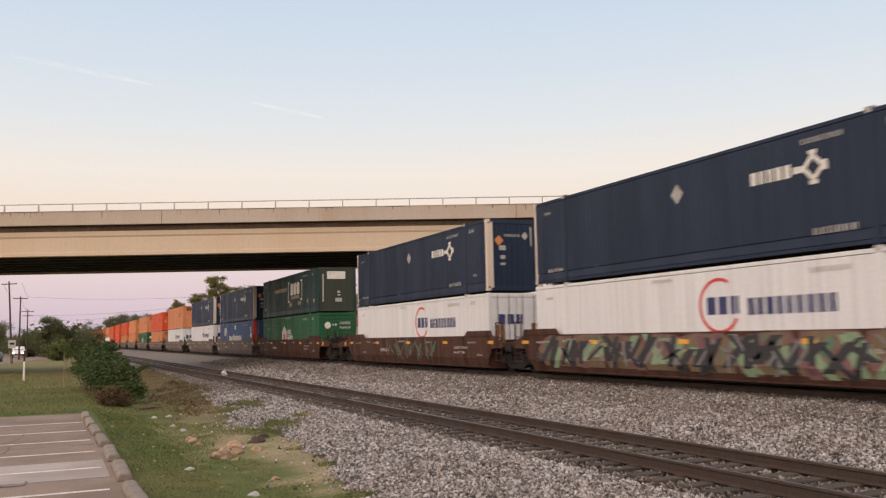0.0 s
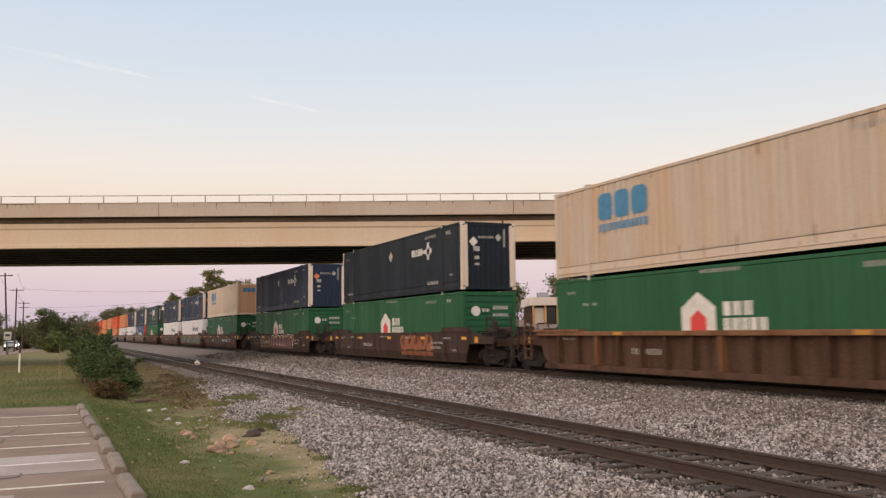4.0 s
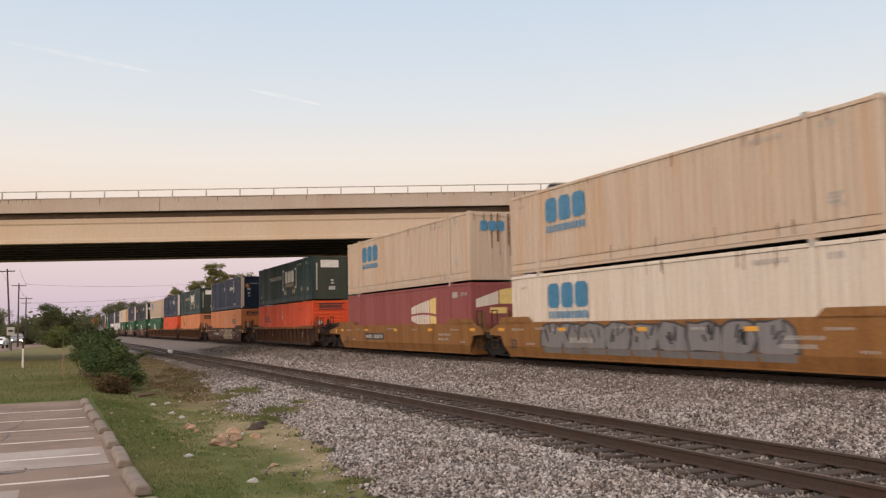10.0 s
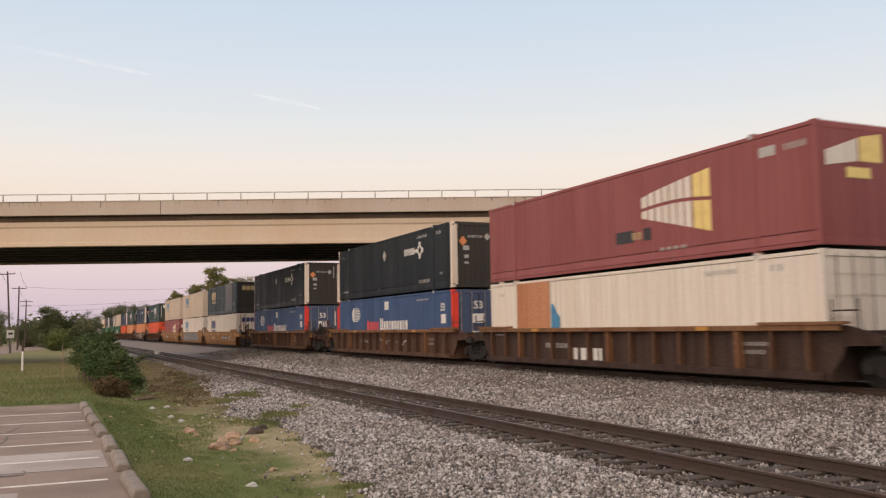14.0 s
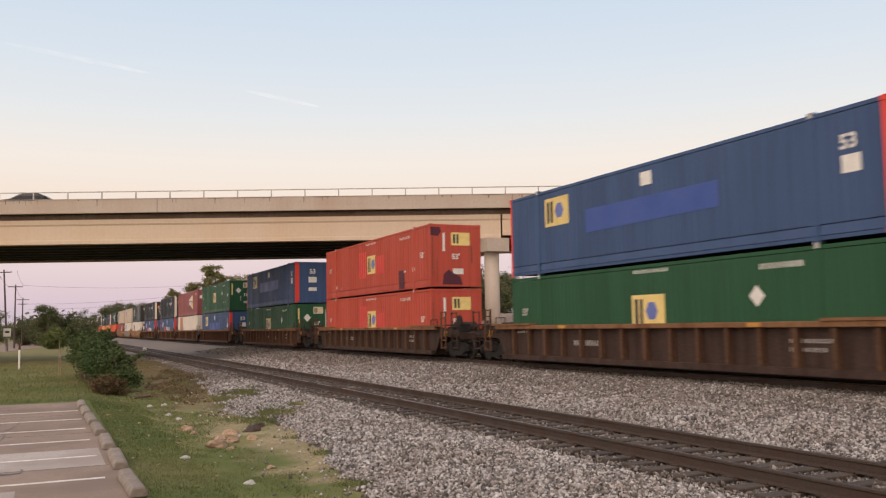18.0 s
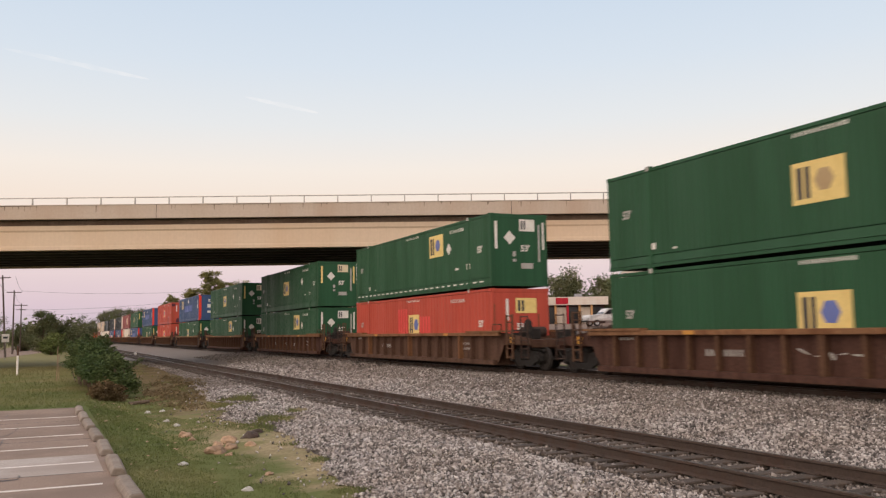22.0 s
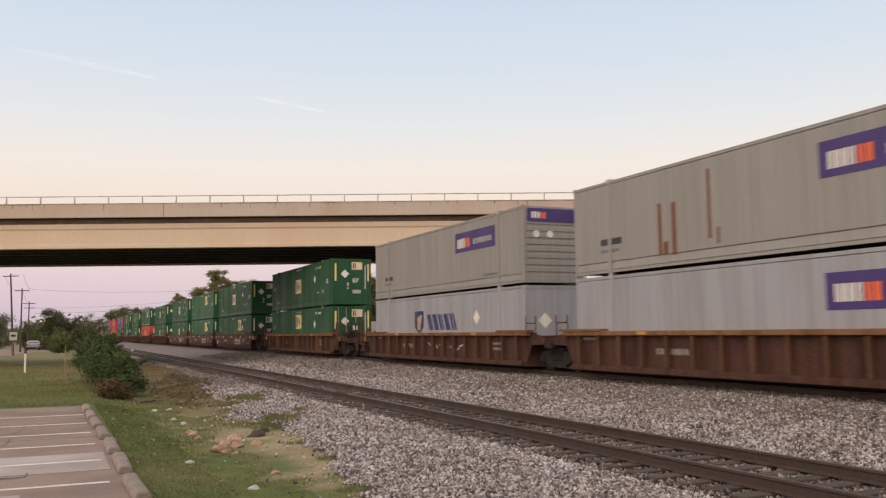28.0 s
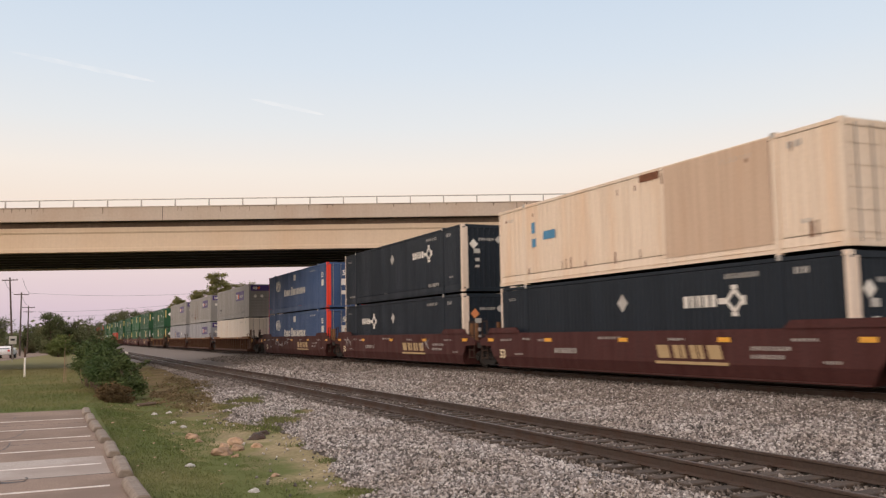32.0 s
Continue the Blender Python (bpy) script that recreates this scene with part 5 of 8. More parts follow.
def c_globe(seed):
    c = container("blue", "blue freight container with white bars and red rear posts", 0.22, 0.010, "redpost", "doors", "blue_rear" if seed % 2 else None)
    w = M["marking"]
    decal("emblem", c, ring(2.9, 1.95, 0.0, 0.40, 90, 270, 10) + [(2.95, 3.2 + 0.75 * math.sqrt(max(0.0, 1 - ((k - 4) / 4.6) ** 2)), 1.56 + k * 0.09, 1.61 + k * 0.09) for k in range(9)], w, label="white striped globe")
    decal("logo", c, letters(7.65, 1.10, 3.4, 0.44, 9, 4) + [(7.12, 7.30, 1.08, 1.70), (7.36, 7.56, 1.08, 1.70)], w, label="white bars")
    decal("logo", c, [(5.08, 5.40, 1.08, 1.60)] + letters(5.56, 1.10, 1.38, 0.42, 4, 4), M["mark_red"] if seed % 2 else w, label="bars")
    decal("panel", c, [(7.80, 8.40, 2.12, 2.54), (14.95, 15.45, 1.35, 1.75)], w, label="white panel")
    number(c, "53", 15.15, 2.05, 0.46, w)
    number(c, "53", 1.25, 2.12, 0.46, w, "end")
    decal("marking", c, [(0.95, 1.55, 1.35, 1.75), (0.95, 1.55, 0.75, 1.0)] + letters(2.1, 1.4, 0.12, 1.0, 1, 2), w, "end")
    decal("marking", c, letters(12.2, 2.42, 1.4, 0.10, 8, 2), M["marking_dim"])
    return c


def c_square(color, seed, low=False, end="flat", post=None, at=None):
    """Green, blue or red container with a yellow square on which black and blue bars stand."""
    name = {"leafgreen": "green", "fern": "faded green", "blue": "blue", "red": "brick red"}[color]
    c = container(color, f"{name} ribbed freight container with a yellow square mark", 0.22 if color != "red" else 0.32, 0.010 if color != "red" else 0.024, post, end)
    u, v, s = (10.15, 1.46, 1.5) if low else ((2.5, 1.50, 1.5) if color == "blue" else (7.3, 0.95, 1.5))
    if at:
        u, v = at
    if color == "red":
        u, v, s = 7.62, 0.98, 1.27
        decal("panel", c, [(6.28 + 0.32 * k, 6.50 + 0.32 * k, 0.80, 2.25) for k in range(4)] + [(8.97 + 0.32 * k, 9.19 + 0.32 * k, 0.90, 1.85) for k in range(4)], M["mark_red"], label="brighter red painted-over strips")
        if seed == 2:
            decal("patch", c, [[(0.02, 2.28), (0.40, 2.25), (0.55, 2.45), (0.50, 2.66), (0.02, 2.66)]], M["dark_plum"], "end", "dark plum corner patch")
            decal("patch", c, [[(0.60, 0.02), (1.62, 0.02), (1.50, 0.38), (1.15, 0.56), (0.92, 0.70), (0.66, 0.52)]], M["dark_plum"], "end", "dark plum stain")
        decal("rust_streak", c, [(2.07, 2.13, 1.0, 1.8), (0.09, 0.13, 0.4, 2.2), (0.32, 0.35, 0.1, 1.2)], M["rust"], "end", "brown rust runs")
        if seed == 2:
            decal("patch", c, [(12.25, 12.99, -0.04, 0.88)], M["dark_plum"], label="dark plum repaint patch")
    h = 0.98
    decal("emblem", c, [(u, u + s, v, v + h)], M["mark_yellow"], label="yellow square")
    a = [(u + 0.14, u + 0.30, v + 0.12, v + 0.86), (u + 0.38, u + 0.52, v + 0.12, v + 0.86)]
    b = [[(u + 0.64, v + 0.50), (u + 0.78, v + 0.26), (u + 1.06, v + 0.26), (u + 1.20, v + 0.50), (u + 1.06, v + 0.76), (u + 0.78, v + 0.76)]]
    for nm, rects, mt in (("logo", a, M["mark_black"]), ("logo", b, M["mark_faded"] if color == "fern" else M["mark_gold"] if seed == 9 else M["mark_slate"])):
        ob = decal(nm, c, rects, mt)
        for q in ob.data.vertices:
            q.co.x -= 0.004
    if seed == 8:
        decal("marking", c, [(0.3 + 0.62 * k, 0.62 + 0.62 * k, 0.10, 0.155) for k in range(25)], M["marking"])
    w = M["marking"]
    if color == "blue":
        decal("patch", c, [[(5.0, 1.06), (11.1, 1.12), (11.1, 1.82), (5.0, 1.82)]], M["mark_blue"], label="bright blue painted-over strip")
        decal("panel", c, [(7.88, 8.40, 2.14, 2.54), (14.95, 15.45, 1.32, 1.72)], w, label="white panel")
        number(c, "53", 15.15, 2.0, 0.46, w)
        number(c, "53", 1.25, 2.12, 0.46, w, "end")
        decal("marking", c, [(0.95, 1.55, 1.35, 1.75), (0.95, 1.55, 0.75, 1.0)], w, "end")
    else:
        decal("placard", c, diamond(12.27, 1.72, 0.27), w if color != "red" else M["red"], label="white diamond placard")
        decal("marking", c, letters(7.4, 2.55, 1.6, 0.10, 12, 3) + letters(12.4, 2.36, 1.4, 0.14, 9, 4) + [(2.05, 2.25, 0.42, 0.60), (3.0, 3.15, 0.36, 0.42), (12.9, 13.2, 0.75, 0.84), (14.0, 14.3, 0.72, 0.95)], M["marking"])
        number(c, "53'", 0.95, 1.55, 0.34, M["marking_dim"])
        number(c, "53'", 15.2, 0.85 if low else 1.42, 0.36, w)
        e = (1.06, 1.83, 0.95, 0.60) if color == "red" else (1.30, 2.12, 0.70, 0.48)
        decal("emblem", c, [(e[0], e[0] + e[2], e[1], e[1] + e[3])], M["mark_yellow"] if color == "red" else (M["mark_pale"] if seed % 2 else w), "end", "pale square")
        ob = decal("logo", c, [(e[0] + p * e[2], e[0] + q * e[2], e[1] + 0.15 * e[3], e[1] + 0.85 * e[3]) for p, q in ((0.10, 0.22), (0.29, 0.40))], M["mark_black"], "end")
        for q in ob.data.vertices:
            q.co.y -= 0.004
        if color != "red":
            decal("placard", c, diamond(0.85, 1.85, 0.28), w, "end", "diamond placard")
            decal("strip", c, [(0.18, 0.30, 1.4, 2.5)], M["mark_yellow"] if seed % 2 else w, "end", "tall reflective strip")
            decal("strip", c, [(2.34, 2.44, 1.4, 2.5)], M["mark_yellow"] if seed % 2 else w, "end", "tall reflective strip")
        if color == "red":
            decal("marking", c, letters(0.62, 1.55, 0.16, 0.85, 1, 3) + [(1.12, 1.66, 0.50, 0.76)], w, "end")
        number(c, "53'", 1.28 if color == "red" else 1.55, 1.30 if color == "red" else 1.42, 0.34, w, "end")
        if color != "red":
            decal("marking", c, letters(2.15, 0.9, 0.12, 1.5, 1, 3) + [(1.35, 1.9, 0.62, 0.84), (0.98, 1.12, 0.9, 1.0), (0.98, 1.12, 1.1, 1.3)], M["marking_dim"], "end")
    return c


def c_panel(color, seed, kind):
    name = {"grey": "silver grey", "pale_grey": "pale grey"}[color]
    c = container(color, f"{name} freight container with {'a purple panel' if kind == 'purple' else 'a shield and dark bars'}", 0.12, 0.006, None, "ribs" if kind == "purple" else "flat")
    if kind == "purple":
        decal("panel", c, [(10.18, 13.90, 1.50, 2.34)], M["mark_purple"], label="purple panel")
        for rects, mt in ((letters(10.42, 1.68, 0.78, 0.40, 4, 2), M["marking"]), (letters(11.22, 1.68, 0.45, 0.40, 2, 2), M["mark_orange"]), (letters(11.95, 1.76, 1.70, 0.22, 10, 3), M["marking_dim"])):
            ob = decal("logo", c, rects, mt)
            for q in ob.data.vertices:
                q.co.x -= 0.004
        decal("panel", c, [(0.18, 2.30, 2.22, 2.72)], M["mark_purple"], "end", "purple panel")
        for rects, mt in ((letters(0.35, 2.34, 0.40, 0.24, 3, 2), M["marking"]), (letters(0.75, 2.34, 0.26, 0.24, 2, 2), M["mark_orange"])):
            ob = decal("logo", c, rects, mt, "end")
            for q in ob.data.vertices:
                q.co.y -= 0.004
        decal("placard", c, ring(0.55, 1.75, 0, 0.14, 0, 360, 10) + ring(1.15, 1.75, 0, 0.14, 0, 360, 10), M["marking"], "end", "round pale placards")
        if seed % 2:
            decal("rust_streak", c, [(4.38, 4.52, 0.27, 1.75), (4.98, 5.16, 0.22, 1.70), (4.60, 4.80, 0.27, 0.62), (6.46, 6.58, 0.53, 2.40), (6.78, 6.88, 0.35, 0.8)], M["rust"], label="long brown rust streaks")
    else:
        decal("emblem", c, [[(5.5, 1.35), (6.05, 1.02), (6.6, 1.35), (6.6, 2.1), (5.5, 2.1)]], M["mark_navy"], label="navy shield")
        ob = decal("emblem", c, [[(5.9, 1.2), (6.15, 1.2), (6.45, 1.95), (5.8, 1.8)]], M["mark_gold"])
        for q in ob.data.vertices:
            q.co.x -= 0.004
        decal("logo", c, letters(7.3, 1.20, 3.1, 0.72, 5, 4, -0.2), M["mark_navy"], label="slanted dark bars")
        decal("placard", c, diamond(12.15, 1.70, 0.3), M["marking"])
        decal("placard", c, diamond(0.85, 1.5, 0.3), M["marking"], "end")
    decal("marking", c, letters(12.9, 0.35, 1.2, 0.10, 7, 3) + letters(1.5, 0.55, 1.0, 0.10, 6, 3) + [(1.5, 2.6, 0.78, 0.98)], M["mark_black"])
    return c


def c_plain(color, seed, label, extra=None):
    c = container(color, label, 0.30, 0.030 if extra else 0.010, None, "doors")
    if extra:
        decal("patch", c, [(2.1, 4.4, 0.16, 2.72)], M["faded_rust"], label="rusty brown patch")
        decal("patch", c, [[(4.5, 0.6), (5.0, 0.6), (5.05, 1.45), (4.85, 1.62), (4.62, 1.95), (4.5, 1.9)]], M["mark_cyan"], label="faded blue patch")
    else:
        decal("rust_streak", c, [(15.3, 15.36, 0.3, 1.4), (14.2, 14.25, 0.2, 1.2), (6.0, 6.04, 2.0, 2.7)], M["rust"])
    small_marks(c, M["marking_dim"], seed)
    return c


def c_old(seed):
    """Weathered cream container with a tan panel and traces of blue lettering."""
    c = container("light_cream", "weathered cream corrugated container with a tan repaired panel", 0.30, 0.030, None, "doors")
    decal("patch", c, [(10.0, 14.0, 0.16, 2.76)], M["dull_tan"], label="tan repaired panel")
    decal("logo", c, [(2.5, 2.75, 1.7, 2.1), (2.5, 2.8, 1.2, 1.5), (3.3, 4.1, 1.4, 1.7)], M["mark_cyan"], label="traces of blue paint")
    rnd = random.Random(seed)
    decal("rust_streak", c, [(u, u + rnd.uniform(0.03, 0.09), v, v + rnd.uniform(0.1, 0.4)) for u, v in ((rnd.uniform(0.5, 15.6), rnd.choice((0.2, 0.25, 2.3))) for _ in range(18))] + [(8.9, 9.8, 2.5, 2.72)], M["rust"], label="brown rust streaks")
    small_marks(c, M["marking_dim"], seed)
    return c


STOCK = {
    "Un": lambda: c_lattice("navy", 1), "Us": lambda: c_lattice("slate", 2), "Uc": lambda: c_lattice("coal", 3), "Uf": lambda: c_lattice("slate", 5, True),
    "W": lambda: c_white_ring(3), "B": lambda: c_block("cream", "mark_cyan", 4, end="upright"), "Bt": lambda: c_block("light_cream", "mark_cyan", 9, end="upright"), "Bw": lambda: c_block("off_white", "mark_cyan", 5), "Bc": lambda: c_block("steel", "mark_gold", 6, end="ribs", v=1.46),
    "Bn": lambda: c_block("off_white", "mark_navy", 8, v=1.45), "H": lambda: c_house(2), "K": lambda: c_bracket(4), "Kg": lambda: c_bracket(5), "O": lambda: c_boxmark("orange", 2), "Of": lambda: c_boxmark("orange", 3, 2.4), "P": lambda: c_boxmark("peach", 4),
    "Pf": lambda: c_boxmark("peach", 5, 2.4), "M": lambda: c_sweep(3), "G": lambda: c_globe(2), "Gr": lambda: c_globe(3), "E": lambda: c_square("leafgreen", 1), "El": lambda: c_square("leafgreen", 2, True),
    "Ep": lambda: c_square("leafgreen", 9), "Er": lambda: c_square("fern", 3, False, "ribs", at=(10.2, 1.48)), "Elr": lambda: c_square("fern", 4, True, "ribs", at=(10.3, 1.46)), "Em": lambda: c_square("leafgreen", 5, True, at=(7.27, 0.94)), "Ed": lambda: c_square("leafgreen", 7, True, "doors", at=(7.4, 1.44)), "Eh": lambda: c_square("leafgreen", 8, at=(10.2, 1.48)), "Eb": lambda: c_square("blue", 1, False, "flat", "redpost"), "R": lambda: c_square("red", 1), "Rp": lambda: c_square("red", 2), "F": lambda: c_panel("grey", 2, "purple"),
    "Fr": lambda: c_panel("grey", 3, "purple"), "Fp": lambda: c_panel("pale_grey", 4, "purple"), "S": lambda: c_panel("pale_grey", 5, "shield"), "V": lambda: c_plain("off_white", 3, "plain off-white container with light rust runs"),
    "Vr": lambda: c_plain("off_white", 4, "off-white corrugated container with a rusty brown patch", True), "Co": lambda: c_old(5),
}
MADE = {}


def from_stock(code):
    if code not in MADE:
        MADE[code] = STOCK[code]()
        return MADE[code]
    return copy_thing(MADE[code], pose(0, 0, 0))


# ---- well cars: the origin lies on the rails under the middle, +y is the front ----
def wheelset():
    bm = bmesh.new()
    add_lathe(bm, [(-0.85, 0.07), (0.85, 0.07)], (0, 0, 0.43), 8)
    for s in (-1, 1):
        add_lathe(bm, [(s * 0.68, 0.40), (s * 0.705, 0.455), (s * 0.72, 0.43), (s * 0.80, 0.43), (s * 0.815, 0.36), (s * 0.77, 0.33), (s * 0.765, 0.20), (s * 0.83, 0.15), (s * 0.84, 0.10)], (0, 0, 0.43), 22)
    bmesh.ops.recalc_face_normals(bm, faces=bm.faces)
    return bm


def sideframe():
    bm = prism([(-1.12, 0.38), (-0.98, 0.30), (-0.80, 0.36), (-0.55, 0.20), (-0.35, 0.17), (0.35, 0.17), (0.55, 0.20), (0.80, 0.36), (0.98, 0.30), (1.12, 0.38), (1.12, 0.56), (0.95, 0.66), (0.70, 0.72), (0.40, 0.70), (0.30, 0.36), (-0.30, 0.36), (-0.40, 0.70), (-0.70, 0.72), (-0.95, 0.66), (-1.12, 0.56)], 0, -0.07, 0.07)
    add_box(bm, -0.07, 0.07, -0.42, 0.42, 0.70, 0.78)
    for y in (-0.89, 0.89):
        add_lathe(bm, [(-0.14, 0.10), (-0.12, 0.13), (0.05, 0.13)], (0, y, 0.43), 12)
    for y in (-0.2, 0, 0.2):
        add_lathe(bm, [(0.38, 0.07), (0.44, 0.085), (0.50, 0.07), (0.56, 0.085), (0.62, 0.07), (0.68, 0.085)], (0, y, 0), 10, axis=2)
    bmesh.ops.recalc_face_normals(bm, faces=bm.faces)
    return bm


def truck(parent, y):
    t = part("truck", cached("bolster", lambda: boxed(-0.95, 0.95, -0.18, 0.18, 0.50, 0.80, bevel=0.03), M["running_gear"]), None, parent, "dark two-axle wheel truck")
    t.matrix_basis = pose(0, y, 0)
    for s in (-1, 1):
        f = part("side_frame", cached("sideframe", sideframe, M["running_gear"]), None, t)
        f.matrix_basis = pose(s * 0.99, 0, 0, 0, 0, 0 if s < 0 else 180)
        w = part("wheelset", cached("wheelset", wheelset, M["wheel_steel"]), None, t)
        w.matrix_basis = pose(0, s * 0.89, 0)
    return t


def graffiti(parent, seed, y0, y1, colors, z0=0.35, z1=1.35, deep=True, wide=1.0):
    """Overlapping sprayed strokes in blocks, no letters."""
    rnd = random.Random(seed)
    for j, col in enumerate(colors):
        bm = bmesh.new()
        y = y0 + 0.1 * j
        while y < y1 - 0.4:
            h0, h1, w = rnd.uniform(z0, z0 + 0.25), rnd.uniform(z1 - 0.35, z1 - 0.05), wide * rnd.uniform(0.05, 0.14)
            lean, x = rnd.choice((-1, 1)) * rnd.uniform(0.1, 0.7), (-1.508 if deep else -1.358) - 0.003 * j
            pts, n = [], 6
            bow = rnd.uniform(-0.12, 0.12)
            for k in range(n + 1):
                f = k / n
                pts.append((y + lean * f + bow * math.sin(f * math.pi), h0 + (h1 - h0) * f, w * (0.6 + 0.7 * math.sin(f * math.pi))))
            rows = [(bm.verts.new((x, a - ww, b)), bm.verts.new((x, a + ww, b))) for a, b, ww in pts]
            for (a, b), (c2, d) in zip(rows, rows[1:]):
                bm.faces.new((a, c2, d, b))
            y += rnd.uniform(0.28, 0.62) * (1 + 0.6 * j)
        tagged(part("graffiti", bm, M[col], parent, "sprayed graffiti strokes"), kind="stuff")


def graffiti_blocks(parent, seed, y0, y1, fill, edge, n, z0=0.50, z1=1.38, ink="mark_black", low=True):
    """Rounded filled shapes with a darker or paler rim and thin slits, no letters."""
    rnd = random.Random(seed)
    rim, body, slit = bmesh.new(), bmesh.new(), bmesh.new()
    step = (y1 - y0) / n
    for k in range(n):
        cy, cz = y0 + (k + 0.5) * step, (z0 + z1) / 2
        w, h, tilt = step * rnd.uniform(0.46, 0.58), (z1 - z0) / 2 * rnd.uniform(0.85, 1.0), rnd.uniform(-0.3, 0.3)
        pts = []
        for j in range(14):
            a = j * math.tau / 14
            r = 1 + rnd.uniform(-0.16, 0.10)
            py, pz = math.copysign(abs(math.cos(a)) ** (0.6 if math.sin(a) > 0 else 0.3), math.cos(a)) * r, math.copysign(abs(math.sin(a)) ** (0.6 if math.sin(a) > 0 else 0.3), math.sin(a)) * r
            pts.append((py, pz))
        for bm, sc, x in ((rim, 1.13, -1.5035 - 0.0004 * (k % 2)), (body, 0.98, -1.506 - 0.0004 * (k % 2))):
            bm.faces.new([bm.verts.new((x, cy + (py * w + tilt * pz * h) * sc, min(max(cz + pz * h * sc, 0.56), 1.40))) for py, pz in pts])
        for bm, sc, lift in ((rim, 1.10, 0.004), (body, 0.96, 0.008)) if low else ():
            lo = 0.33 if bm is rim else 0.36
            bm.faces.new([bm.verts.new(p) for p in ((-1.495 - lift + 0.11 * (0.54 - lo) / 0.34, cy - step * 0.46 * sc, lo), (-1.498 - lift, cy - step * 0.5 * sc, 0.552), (-1.498 - lift, cy + step * 0.5 * sc, 0.552), (-1.495 - lift + 0.11 * (0.54 - lo) / 0.34, cy + step * 0.46 * sc, lo))])
        for _ in range(4):
            a, b = rnd.uniform(-0.55, 0.55), rnd.uniform(-0.5, 0.3)
            la, ww = rnd.uniform(0.4, 1.1), rnd.uniform(0.03, 0.07)
            sy, sz, lean = cy + a * w, cz + b * h, rnd.uniform(-0.35, 0.35)
            slit.faces.new([slit.verts.new((-1.509, py, min(pz, 1.36))) for py, pz in ((sy - ww, max(sz, 0.56)), (sy + ww, max(sz, 0.56)), (sy + ww + lean * w, sz + la * h), (sy - ww + lean * w, sz + la * h))])
    for bm, col in ((rim, edge), (body, fill), (slit, ink)):
        tagged(part("graffiti", bm, M[col], parent, "sprayed graffiti shapes"), kind="stuff")


def graffiti_bars(parent, seed, y0, y1, colors, wide, cell):
    """Bold straight sprayed bars at odd angles, over the flat of the sill and down its sloped foot."""
    rnd = random.Random(seed)

    def face(z, lift):
        return -1.503 - lift + (0.11 * (0.545 - z) / 0.34 if z < 0.545 else 0.0)
    for j, (col, w) in enumerate(zip(colors, wide)):
        bm, lift = bmesh.new(), 0.007 + 0.0015 * j
        y = y0
        while y < y1 - 0.5:
            for _ in range(2):
                ya, za = y + rnd.uniform(0, cell), rnd.uniform(0.95, 1.38)
                yb, zb = ya + rnd.uniform(-0.9, 0.9), rnd.uniform(0.28, 0.75)
                if zb < 0.545:
                    f = (za - 0.545) / (za - zb)
                    rows = [(ya, za), (ya + (yb - ya) * f, 0.545), (yb, zb)]
                else:
                    rows = [(ya, za), (yb, zb)]
                vs = [(bm.verts.new((face(z, lift), p - w, z)), bm.verts.new((face(z, lift), p + w, z))) for p, z in rows]
                for (p, q), (r, t) in zip(vs, vs[1:]):
                    bm.faces.new((p, r, t, q))
            y += cell * rnd.uniform(0.8, 1.3)
        tagged(part("graffiti", bm, M[col], parent, "bold sprayed graffiti bars"), kind="stuff")


